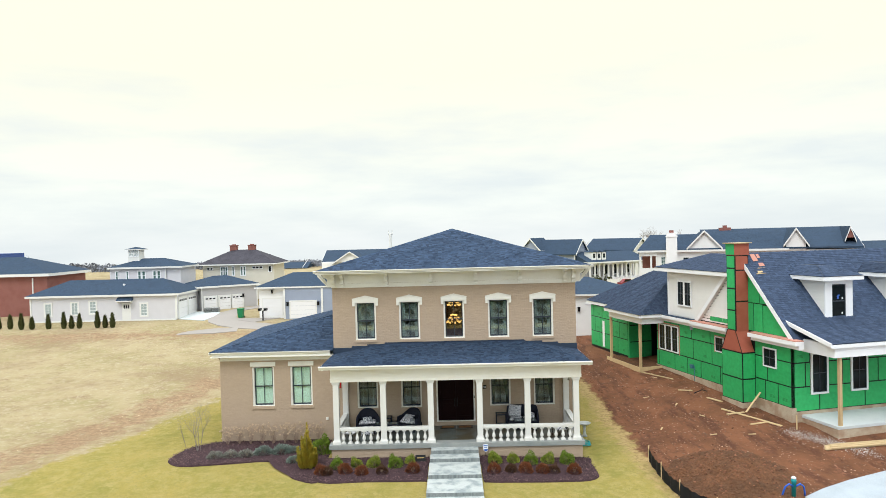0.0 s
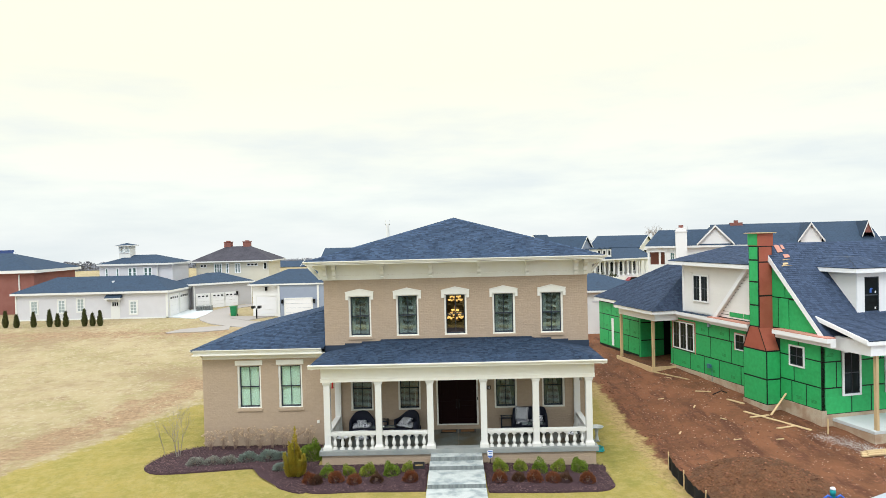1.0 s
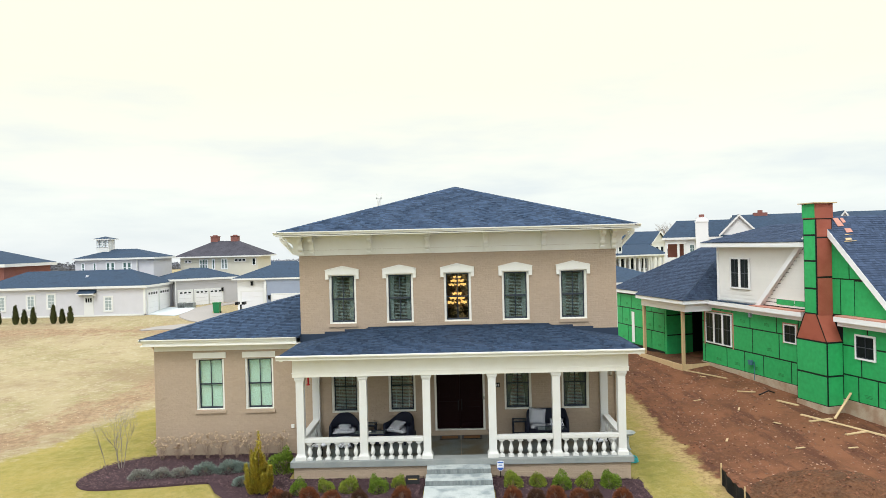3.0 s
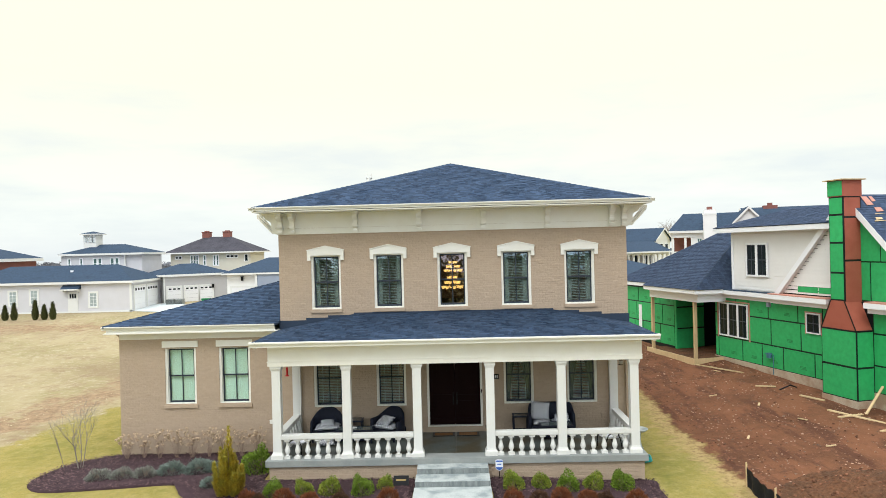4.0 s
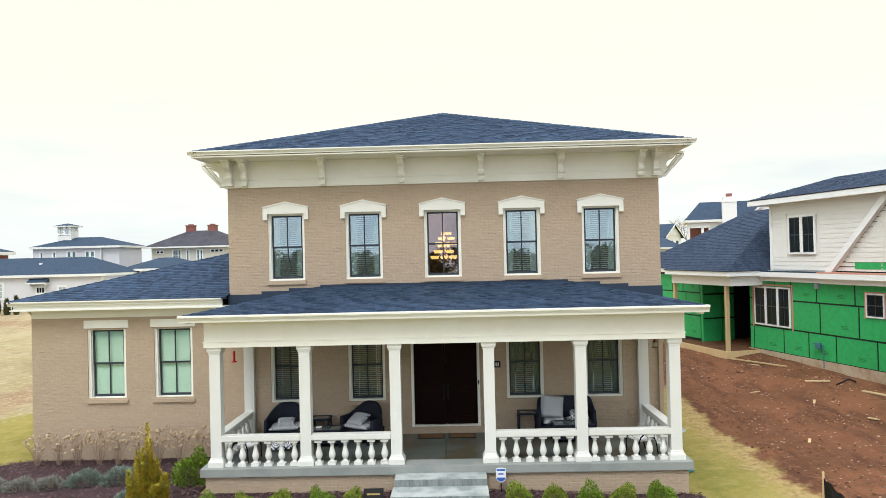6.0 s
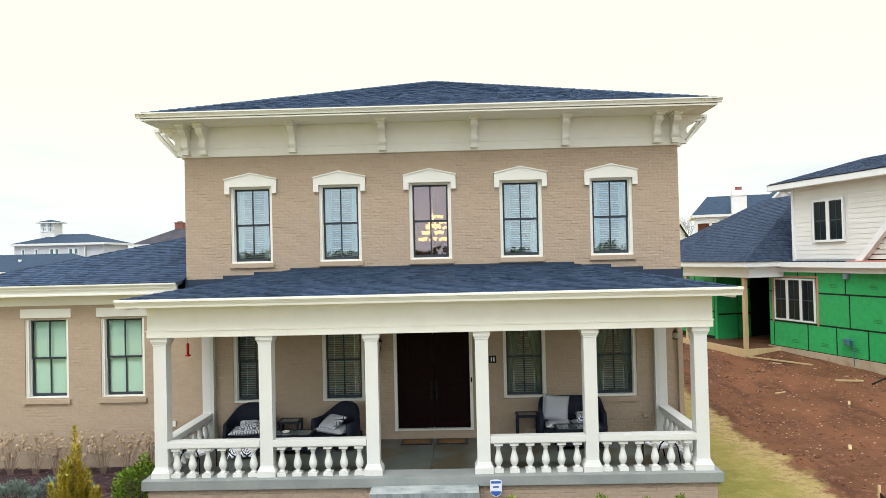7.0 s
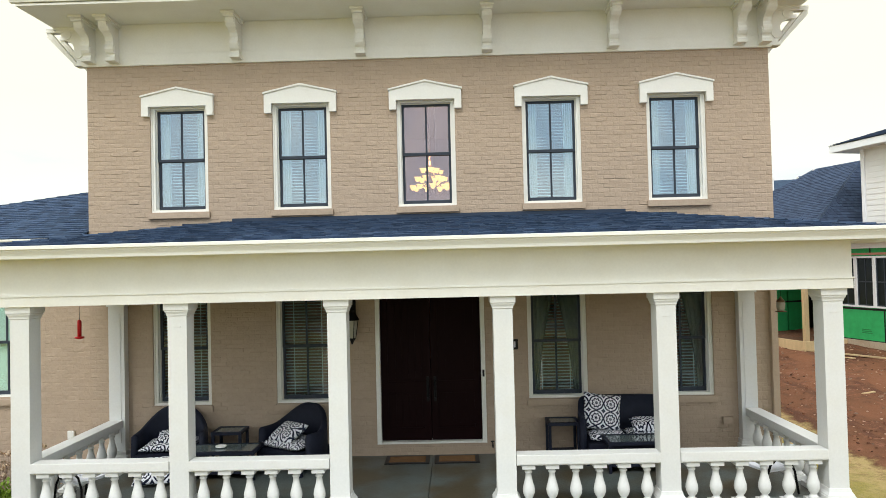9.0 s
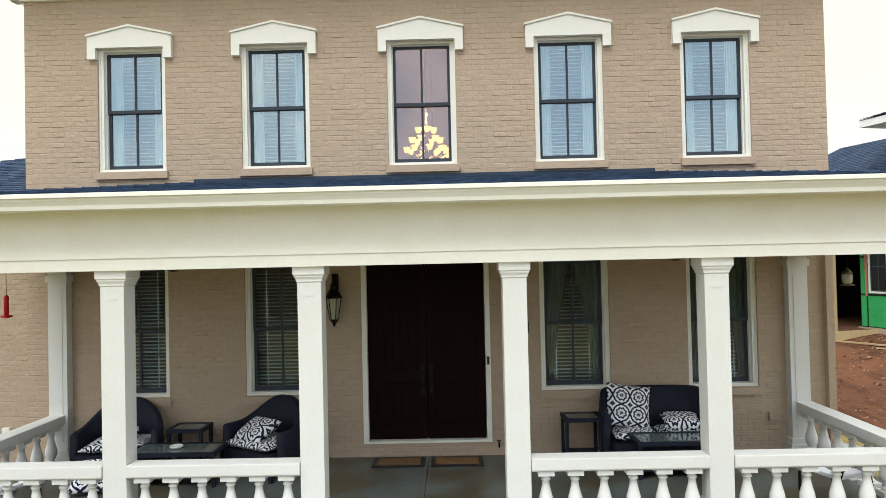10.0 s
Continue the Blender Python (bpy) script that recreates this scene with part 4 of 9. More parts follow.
# columns
def square_lathe(profile):
    """A square-section solid: rings of half width h at height z."""
    bm = bmesh.new()
    rings = [[bm.verts.new((a * h, b * h, z)) for a, b in ((-1, -1), (1, -1), (1, 1), (-1, 1))] for h, z in profile]
    for p, q in zip(rings, rings[1:]):
        for i in range(4):
            bm.faces.new((p[i], p[(i + 1) % 4], q[(i + 1) % 4], q[i]))
    bm.faces.new(rings[0][::-1])
    bm.faces.new(rings[-1])
    return bm


COL_X = (-5.56, -3.37, -1.17, 1.10, 3.31, 5.55)
me_col = mesh_of("column", square_lathe([(0.134, 0.20), (0.132, 0.24), (0.132, 2.76)]), M_COLUMN)
me_base = mesh_of("base", square_lathe([(0.188, 0.0), (0.19, 0.004), (0.19, 0.118), (0.182, 0.122), (0.178, 0.14), (0.154, 0.175), (0.142, 0.22)]), M_COLUMN)
me_capital = mesh_of("capital", square_lathe([(0.133, 2.725), (0.143, 2.735), (0.143, 2.75), (0.146, 2.762), (0.159, 2.785), (0.161, 2.79), (0.161, 2.803), (0.172, 2.81), (0.174, 2.815), (0.174, 2.90)]), M_COLUMN)
for x in COL_X:
    col = part("column", me_col, None, house, "square cream porch column", at=(x, -2.67, 0.66))
    part("base", me_base, None, col)
    part("capital", me_capital, None, col)
    part("panel_bead", boxes((-0.05, 0.05, -0.138, -0.131, 2.575, 2.587)), M_COLUMN, col)
bm = boxes((-0.14, 0.14, -0.15, 0.0, 0.20, 2.90), (-0.18, 0.18, -0.19, 0.0, 0.0, 0.12), (-0.16, 0.16, -0.17, 0.0, 0.12, 0.20), (-0.165, 0.165, -0.175, 0.0, 2.74, 2.84), (-0.075, 0.075, -0.158, -0.14, 0.35, 2.6))
me_pil = mesh_of("pilaster", bm, M_COLUMN)
for x in (-5.55, 5.51):
    part("pilaster", me_pil, None, house, "cream wall pilaster", at=(x, 0.0, 0.66))

# railings
bm = bmesh.new()
lathe(bm, [(0.060, 0.07), (0.066, 0.085), (0.060, 0.10), (0.042, 0.115), (0.040, 0.13), (0.060, 0.155), (0.078, 0.20), (0.084, 0.24), (0.079, 0.285), (0.062, 0.345), (0.046, 0.41), (0.038, 0.475),
           (0.052, 0.485), (0.054, 0.50), (0.042, 0.51), (0.042, 0.545)], 14)
box(bm, -0.095, 0.095, -0.095, 0.095, 0.0, 0.07)
box(bm, -0.088, 0.088, -0.088, 0.088, 0.545, 0.595)
me_bal = mesh_of("baluster", bm, M_COLUMN)
me_bal.polygons.foreach_set("use_smooth", [len(p.vertices) == 4 and 0.069 < p.center.z < 0.546 and math.hypot(p.center.x, p.center.y) < 0.097 and abs(p.normal.z) < 0.97 for p in me_bal.polygons])
for a, b in ((0, 1), (1, 2), (3, 4), (4, 5)):
    xa, xb = COL_X[a] + 0.138, COL_X[b] - 0.138
    rail = part("railing", boxes((xa, xb, -2.83, -2.59, 1.275, 1.405), (xa, xb, -2.80, -2.62, 1.255, 1.275), bevel=0.012), M_COLUMN, house, "white moulded porch balustrade")
    pitch = (xb - xa) / 6
    for i in range(6):
        part("baluster", me_bal, None, rail, at=(xa + (i + 0.5) * pitch, -2.71, 0.66))
for x in (COL_X[0], COL_X[5]):
    rail = part("railing", boxes((x - 0.12, x + 0.12, -2.572, -0.152, 1.275, 1.405), (x - 0.09, x + 0.09, -2.572, -0.152, 1.255, 1.275), bevel=0.012), M_COLUMN, house, "white moulded porch balustrade")
    for i in range(7):
        part("baluster", me_bal, None, rail, at=(x, -2.553 + (i + 0.5) * 2.40 / 7, 0.66))

# porch floor, base and steps
part("porch_slab", boxes((-5.90, 5.88, -2.985, -2.45, 0.46, 0.66), bevel=0.012), M_CONC, house, "grey concrete porch edge")
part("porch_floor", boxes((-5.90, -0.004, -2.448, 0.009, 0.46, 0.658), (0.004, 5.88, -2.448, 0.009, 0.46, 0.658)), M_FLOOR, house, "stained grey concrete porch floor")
porch_base = part("porch_base", boxes((-5.80, 5.78, -2.888, 0.0, -0.8, 0.46)), M_MORTAR, house)
steps = thing("front_steps", "pale weathered concrete steps leading up to the porch", "steps")
for xa, xb, ya, yb, z in ((-1.18, 0.97, -3.45, -2.99, 0.50), (-1.21, 0.99, -4.09, -3.45, 0.33), (-1.235, 1.01, -5.67, -4.09, 0.16), (-1.26, 1.03, -7.25, -5.67, 0.0), (-1.28, 1.05, -8.85, -7.25, -0.16),
                          (-1.29, 1.06, -10.5, -8.85, -0.32), (-1.29, 1.06, -12.2, -10.5, -0.48)):
    st = part("step", boxes((xa, xb, ya, yb, z - 0.55, z), bevel=0.012), M_CONC_NEW, steps)
    part("riser", boxes((xa + 0.01, xb - 0.01, ya - 0.005, ya + 0.002, z - 0.165, z - 0.012)), M_RISER, st, "stained concrete riser, darkened as in shade")

# front door
door = part("door", boxes((-0.98, -0.905, -0.03, 0.20, 0.86, 3.64), (0.88, 0.955, -0.03, 0.20, 0.86, 3.64), (-0.905, 0.88, -0.03, 0.20, 3.57, 3.64), (-0.905, 0.88, -0.03, 0.22, 0.86, 0.895)), M_TRIM, house, "cream door casing with dark double doors")


def leaf_bm(w=0.884, h=2.67):
    bm = boxes((0.0, w, 0.055, 0.09, 0, h), (0, 0.12, 0.03, 0.055, 0, h), (w - 0.12, w, 0.03, 0.055, 0, h), (0.12, w - 0.12, 0.03, 0.055, 0, 0.22), (0.12, w - 0.12, 0.03, 0.055, 0.86, 1.05), (0.12, w - 0.12, 0.03, 0.055, h - 0.16, h))
    for z0, z1 in ((0.25, 0.83), (1.08, h - 0.19)):
        k = 5
        s = (w - 0.30) / k
        for i in range(k):
            box(bm, 0.15 + i * s + 0.006, 0.15 + (i + 1) * s - 0.006, 0.042, 0.055, z0, z1)
    return bm


me_leaf = mesh_of("door_leaf", leaf_bm(), M_DOOR)
for x in (-0.905, -0.010):
    leaf = part("door_leaf", me_leaf, None, door, "dark mahogany plank-panelled door", at=(x, 0.06, 0.895))
hb = bmesh.new()
for x in (-0.075, 0.055):
    tube(hb, [(x, 0.085, 1.95), (x, 0.035, 1.93), (x, 0.03, 1.80), (x, 0.04, 1.66), (x, 0.085, 1.64)], 0.011, 8)
    box(hb, x - 0.025, x + 0.025, 0.075, 0.088, 1.58, 2.02)
part("door_handle", hb, M_IRON, door, "black iron pull handles", smooth=False)

# wing eaves and roof
WL, WYF = -12.33, -0.34
part("frieze", boxes((WL + 0.40, -HALF, WYF + 0.505, WYF + 0.545, 4.11, 4.36)), M_TRIM, house, "cream frieze board")
part("soffit", boxes((WL + 0.05, -HALF - 0.001, WYF + 0.05, 9.3, 4.362, 4.40)), M_TRIM, house)
bm = bmesh.new()
gutter_run(bm, (WL, WYF + 0.12), (-6.24, WYF + 0.12), (0, -1), 4.51)
part("gutter", bm, M_GUTTER, house, "ivory ogee gutter")
bm = bmesh.new()
gutter_run(bm, (WL + 0.12, WYF + 0.12), (WL + 0.12, 9.2), (-1, 0), 4.51)
part("gutter", bm, M_GUTTER, house, "ivory ogee gutter")
part("fascia", boxes((WL + 0.12, -6.24, WYF + 0.12, WYF + 0.15, 4.38, 4.62), (WL + 0.12, WL + 0.15, WYF + 0.15, 9.2, 4.38, 4.62)), M_TRIM, house)
WE = [(WL + 0.03, WYF + 0.03, 4.64), (-HALF, WYF + 0.03, 4.64), (-HALF, 9.4, 4.64), (WL + 0.03, 9.4, 4.64)]
WT = [(-HALF, 3.75, 6.14), (-HALF, 7.0, 6.14)]
bm = bmesh.new()
v = [bm.verts.new(Vector(p) - Vector((0, 0, 0.02))) for p in (*WE, *WT)]
w = [bm.verts.new(Vector(p) - Vector((0, 0, 0.04))) for p in WE]
for f in ((v[0], v[1], v[4]), (v[3], v[0], v[4], v[5]), (v[2], v[3], v[5]), (w[3], w[2], w[1], w[0]), (w[0], w[1], v[1], v[0]), (w[3], w[0], v[0], v[3]), (w[2], w[3], v[3], v[2])):
    bm.faces.new(f)
wing_roof = part("wing_roof", bm, M_FLASH, house, "dark shingled hip roof over the side wing")
shingle_part("shingles", [(WE[0], WE[1], WT[0], WT[0]), (WE[3], WE[0], WT[0], WT[1])], wing_roof)
bm = bmesh.new()
hip_caps(bm, WE[0], WT[0], 34, 0.10)
part("ridge_cap", bm, M_SHINGLE, wing_roof)["kind"] = "stuff"

# ---- the house under construction ----
site = thing("house_under_construction", "unfinished house clad in green sheathing boards with dark shingled roof", "house", at=pose(16.75, 0, 0, 0, 0, 14))


def print_bars(parent, u, z, place, rn):
    """Faint maker's print on a board, as plain bars."""
    bm = bmesh.new()
    for k in range(3):
        x0, x1, y0, y1, z0, z1 = place(u + 0.02 * k, u + 0.34 + 0.08 * rn.random(), z + 0.055 * k, z + 0.055 * k + 0.028)
        lo = 0.003
        box(bm, x0 - (lo if x1 - x0 < 0.02 else 0.0), x0 if x1 - x0 < 0.02 else x1, y0 - (lo if y1 - y0 < 0.02 else 0.0), y0 if y1 - y0 < 0.02 else y1, z0, z1)
    part("print_bars", bm, M_GREEN_PRINT, parent)


def sheath(parent, u0, u1, z0, z1, holes, place, rows=(1.22, 1.22, 1.22), cols=2.44, gap=0.065, seed=1, material=None):
    """Sheathing boards in rows with open seams, cut round the holes; place(ua, ub, za, zb) gives the corner box."""
    rn = random.Random(seed)
    z = z0
    for r, h in enumerate(rows):
        za, zb = z, min(z + h, z1)
        z = zb
        if zb - za < 0.1:
            continue
        u = u0 - (rn.random() * cols if r % 2 else 0.0)
        while u < u1:
            ua, ub = max(u, u0), min(u + cols * rn.choice((0.5, 0.75, 1.0)), u1)
            u = ub if ub > ua else u + cols
            if ub - ua < 0.15:
                continue
            a, b, c, d = ua + gap / 2, ub - gap / 2, za + gap / 2, zb - gap / 2
            mine = [h2 for h2 in holes if h2[0] < b and h2[1] > a and h2[2] < d and h2[3] > c]
            panel_with_holes(None, a, b, c, d, [(max(a, h2[0]), min(b, h2[1]), max(c, h2[2]), min(d, h2[3])) for h2 in mine], lambda p, q2, s, t: part("sheathing_panel", boxes(place(p, q2, s, t)), material or M_GREEN, parent))
            if b - a > 0.8 and d - c > 0.5 and not mine:
                print_bars(parent, a + 0.25 * (b - a), c + 0.22 * (d - c), place, rn)


def simple_window(parent, m, w, h, cols=2, rows=2, casing=None, cw=0.09, pane=None, label=""):
    """A window on the wall plane y = 0, facing -y, at the middle of its foot: casing, sash bars and pane."""
    ob = part("window", boxes((-w / 2 - cw, -w / 2, -0.05, 0.02, -cw, h + cw), (w / 2, w / 2 + cw, -0.05, 0.02, -cw, h + cw), (-w / 2, w / 2, -0.05, 0.02, h, h + cw), (-w / 2, w / 2, -0.06, 0.02, -cw, 0)), casing or M_PRIMED, parent, label, at=m)
    s = 0.035 if w < 1.3 else 0.05
    bm = boxes((-w / 2, -w / 2 + s, -0.03, 0.0, 0, h), (w / 2 - s, w / 2, -0.03, 0.0, 0, h), (-w / 2 + s, w / 2 - s, -0.03, 0.0, 0, s), (-w / 2 + s, w / 2 - s, -0.03, 0.0, h - s, h))
    for i in range(1, cols):
        x = -w / 2 + w * i / cols
        box(bm, x - 0.014, x + 0.014, -0.025, -0.004, s, h - s)
    for i in range(1, rows):
        z = h * i / rows
        box(bm, -w / 2 + s, w / 2 - s, -0.026, -0.003, z - (0.02 if rows == 2 else 0.014), z + (0.02 if rows == 2 else 0.014))
    part("sash", bm, M_SASH if pane is None else M_PRIMED, ob)
    part("pane", boxes((-w / 2 + s * 0.6, w / 2 - s * 0.6, -0.012, -0.008, s * 0.6, h - s * 0.6)), pane or M_PANE, ob)
    return ob


def side(y, z, x=0.0):
    """On a wall that faces -x: y = place along it."""
    return pose(x, y, z, 0, 0, -90)


S_HOLES = [(10.0, 12.24, 2.25, 3.97), (5.32, 6.15, 3.04, 3.94), (1.0, 2.04, 2.94, 3.95), (2.65, 4.42, 0.6, 4.6)]
part("foundation", boxes((-0.03, 0.25, -0.03, 12.7, 0.1, 1.15)), M_FOUND, site, "bare concrete foundation wall")
part("foundation", boxes((0.25, 12, -0.03, 0.25, 0.1, 0.95)), M_FOUND, site, "bare concrete foundation wall")
core = part("wall", boxes((0.012, 0.2, 0.0, 12.62, 0.95, 4.62), (0.2, 12.0, 0.012, 0.2, 0.95, 4.62), (0.2, 12, 12.4, 12.6, 0.95, 4.62), (11.8, 12, 0.2, 12.4, 0.95, 4.62)), M_TAPE, site, "wall with black taped seams")
sheath(core, 0.0, 12.62, 1.15, 4.45, S_HOLES, lambda a, b, c, d: (0.0, 0.016, a, b, c, d), rows=(1.05, 1.22, 1.03), cols=1.9, seed=4)
F_HOLES = [(1.1, 2.2, 1.78, 3.86), (3.5, 4.6, 1.78, 3.86), (6.2, 7.3, 1.0, 3.4)]
sheath(core, 0.0, 12.0, 0.95, 4.45, F_HOLES, lambda a, b, c, d: (a, b, 0.0, 0.016, c, d), rows=(1.22, 1.22, 1.06), cols=2.2, seed=7)
for k in range(3):
    simple_window(site, side(10.37 + 0.75 * k, 2.32), 0.62, 1.58, 2, 2, cw=0.06)
part("window_tape", boxes((-0.02, 0.0, 5.26, 5.31, 3.0, 3.98), (-0.02, 0.0, 6.16, 6.21, 3.0, 3.98), (-0.02, 0.0, 5.31, 6.16, 3.94, 3.98)), M_PINK, site, "pink flashing tape round a window")
simple_window(site, side(5.73, 3.1), 0.70, 0.78, 2, 2, cw=0.05)
simple_window(site, side(1.52, 3.0), 0.86, 0.88, 2, 2, cw=0.07)
for x in (1.65, 4.05):
    simple_window(site, pose(x, 0, 1.86), 0.84, 1.92, 2, 2, cw=0.10)
part("window_tape", boxes((-0.02, 0.0, 9.85, 9.93, 2.15, 4.07), (-0.02, 0.0, 12.32, 12.40, 2.15, 4.07), (-0.02, 0.0, 9.93, 12.32, 4.0, 4.07)), M_PINK, site, "pink flashing tape round a window")

# chimney
chim = part("chimney", boxes((-0.79, 0.0, 2.66, 4.41, 0.85, 3.55), (-0.78, 0.06, 3.19, 3.89, 3.5, 8.75)), M_TAPE, site, "sheathed chimney stack with rust-coloured boards")
part("foundation", boxes((-0.82, -0.03, 2.63, 4.44, 0.1, 0.86)), M_FOUND, site)
for za, zb in ((0.90, 2.08), (2.16, 3.50)):
    part("sheathing_panel", boxes((-0.80, -0.79, 2.70, 4.37, za, zb)), M_GREEN, chim)
    part("sheathing_panel", boxes((-0.75, -0.04, 2.65, 2.66, za, zb)), M_GREEN, chim)
for za, zb in ((4.72, 5.72), (5.80, 6.9), (6.98, 8.0), (8.08, 8.70)):
    part("sheathing_panel", boxes((-0.79, -0.78, 3.22, 3.86, za, zb)), M_GREEN, chim)
for za, zb in ((4.60, 6.2), (6.28, 7.9), (7.97, 8.70)):
    part("sheathing_panel", boxes((-0.72, 0.01, 3.178, 3.19, za, zb)), M_RUST, chim)
bm = bmesh.new()
prism(bm, [(0, 2.68, 3.56), (0, 4.39, 3.56), (0, 3.88, 4.66), (0, 3.20, 4.66)], (-0.80, 0, 0), (-0.04, 0, 0))
part("seam_tape", boxes((-0.808, 0.0, 2.640, 4.425, 3.495, 3.56)), M_TAPE, chim, "black seam tape")
for pa, pb in (((2.68, 3.56), (3.20, 4.66)), ((4.39, 3.56), (3.88, 4.66))):
    part("seam_tape", prism(bmesh.new(), [(0, pa[0] - 0.03, pa[1]), (0, pa[0] + 0.03, pa[1]), (0, pb[0] + 0.03, pb[1]), (0, pb[0] - 0.03, pb[1])], (-0.806, 0, 0), (-0.799, 0, 0)), M_TAPE, chim, "black seam tape")
part("chimney_shoulder", bm, M_RUST, chim, "sloping rust-coloured chimney shoulder")
part("chimney_cap", boxes((-0.81, 0.09, 3.16, 3.92, 8.75, 9.38)), M_RUST, chim, "rust-coloured chimney cap")
part("chimney_cap", boxes((-0.822, -0.811, 3.18, 3.90, 8.78, 9.36)), M_GREEN, chim)
part("chimney_board", boxes((-0.93, 0.20, 3.04, 4.04, 9.385, 9.425)), M_LUMBER, chim, "raw board laid on the chimney")

# gable end
bm = bmesh.new()
prism(bm, [(0, -0.1, 4.62), (0, 7.7, 4.62), (0, 3.75, 8.62)], (0.02, 0, 0), (0.2, 0, 0))
gable = part("gable_wall", bm, M_TAPE, site)
GS = 4.0 / 3.95


def gable_top(y):
    return 8.52 - abs(y - 3.75) * GS


for ya, yb, za, zb in ((2.05, 2.72, 4.68, 6.15), (0.28, 2.0, 4.68, 6.1), (2.3, 3.17, 6.2, 9), (2.78, 3.17, 4.68, 6.15), (1.2, 2.25, 6.2, 9)):
    pts = [(0, ya, za), (0, yb, za), (0, yb, min(zb, gable_top(yb)))]
    if min(zb, gable_top(ya)) > za + 0.05:
        pts.append((0, ya, min(zb, gable_top(ya))))
    if gable_top(ya) < zb < gable_top(yb):
        pts.insert(3, (0, 3.75 - (8.52 - zb) / GS, zb))
    if len(pts) > 2:
        bm = bmesh.new()
        prism(bm, pts, (0.0, 0, 0), (0.02, 0, 0))
        part("sheathing_panel", bm, M_GREEN, gable)
for za in (4.85,):
    for ya, yb in ((4.2, 5.4), (5.45, 6.6)):
        part("sheathing_panel", boxes((0.0, 0.02, ya, yb, 4.80, 5.05)), M_GREEN, gable)
z = 5.06
while z < 8.2:
    ye = 3.75 + (8.52 - z - 0.18) / GS
    if ye > 3.95:
        part("siding_board", prism(bmesh.new(), [(0.0, 0, z), (-0.014, 0, z), (-0.004, 0, z + 0.18), (0.02, 0, z + 0.18)], (0.0, 3.9, 0), (0.0, ye, 0)), M_SIDING, gable)
    z += 0.181
# rake boards
for y0, z0, y1, z1 in ((-0.42, 4.62, 3.75, 8.85), (7.92, 4.62, 3.75, 8.85)):
    bm = bmesh.new()
    prism(bm, [(0, y0, z0), (0, y1, z1), (0, y1, z1 - 0.32), (0, y0 + (0.24 if y0 < 3 else -0.24), z0 - 0.08)], (-0.20, 0, 0), (-0.165, 0, 0))
    part("rake_board", bm, M_PRIMED, site, "white rake board")
# pent eaves along the side
for ya, yb, xo in ((-0.9, 2.62, -0.50), (4.46, 8.0, -0.50), (8.0, 12.4, -0.34)):
    part("eave", boxes((xo, 0.0, ya, yb, 4.42, 4.62)), M_PRIMED, site, "white eave box")
    part("eave_underlay", boxes((xo + 0.02, 0.0, ya + 0.02, yb - 0.02, 4.625, 4.67)), M_PINK if yb < 9 else M_ROOF, site, "pink underlayment on the eave")
    part("eave_trim", boxes((xo + 0.2, 0.0, ya, yb, 4.22, 4.42)), M_PRIMED, site)

# main roof: front slope, porch slope, back slope
RX0, RX1 = -0.18, 13.0
bm = bmesh.new()
prism(bm, [(0, -0.42, 4.60), (0, 3.75, 8.83), (0, 7.92, 4.60), (0, 7.74, 4.57), (0, 3.75, 8.62), (0, -0.24, 4.57)], (RX0 + 0.02, 0, 0), (RX1, 0, 0))
bm_s = prism(bmesh.new(), [(0, -0.23, 4.565), (0, 3.75, 8.615), (0, 7.73, 4.565), (0, 7.69, 4.525), (0, 3.75, 8.575), (0, -0.19, 4.525)], (RX0 + 0.04, 0, 0), (0.0, 0, 0))
part("soffit", bm_s, M_PRIMED, site, "white gable soffit")
s_roof = part("roof", bm, M_FLASH, site, "steep dark shingled gable roof")
shingle_part("shingles", [((RX0, -0.44, 4.61), (RX1, -0.44, 4.61), (RX1, 3.75, 8.85), (RX0, 3.75, 8.85))], s_roof, course=0.13, tab=0.16, material=M_SHINGLE_SITE)
bm = bmesh.new()
prism(bm, [(0, -2.46, 4.66), (0, -2.46, 4.71), (0, 0.42, 5.44), (0, 0.42, 5.2)], (0.12, 0, 0), (RX1, 0, 0))
p_roof = part("porch_roof", bm, M_FLASH, site, "low dark shingled porch roof")
shingle_part("shingles", [((0.12, -2.48, 4.73), (RX1, -2.48, 4.73), (RX1, 0.45, 5.47), (0.12, 0.45, 5.47))], p_roof, course=0.13, tab=0.16, material=M_SHINGLE_SITE)
bm = bmesh.new()
prism(bm, [(0, -2.52, 4.75), (0, 0.45, 5.50), (0, 0.45, 5.30), (0, -2.52, 4.55)], (0.06, 0, 0), (0.12, 0, 0))
part("rake_board", bm, M_PRIMED, site, "white rake board")
part("porch_beam", boxes((0.35, RX1, -2.40, -2.16, 4.05, 4.66), (0.35, 0.60, -2.16, 0.0, 4.05, 4.66), (0.12, RX1, -2.52, -2.40, 4.52, 4.68)), M_PRIMED, site, "white porch beam")
part("porch_ceiling", boxes((0.60, RX1, -2.16, 0.0, 4.40, 4.44)), M_PRIMED, site)
part("porch_slab", boxes((0.55, 12, -2.35, 0.0, 0.66, 0.80), bevel=0.01), M_SLAB, site, "new concrete porch slab")
part("foundation", boxes((0.57, 12, -2.33, -0.04, -0.3, 0.66)), M_FOUND, site, "bare concrete foundation wall")
for x in (0.78, 3.9, 7.0):
    part("porch_post", boxes((x - 0.07, x + 0.07, -2.30, -2.16, 0.80, 4.05)), M_LUMBER, site, "raw timber post")
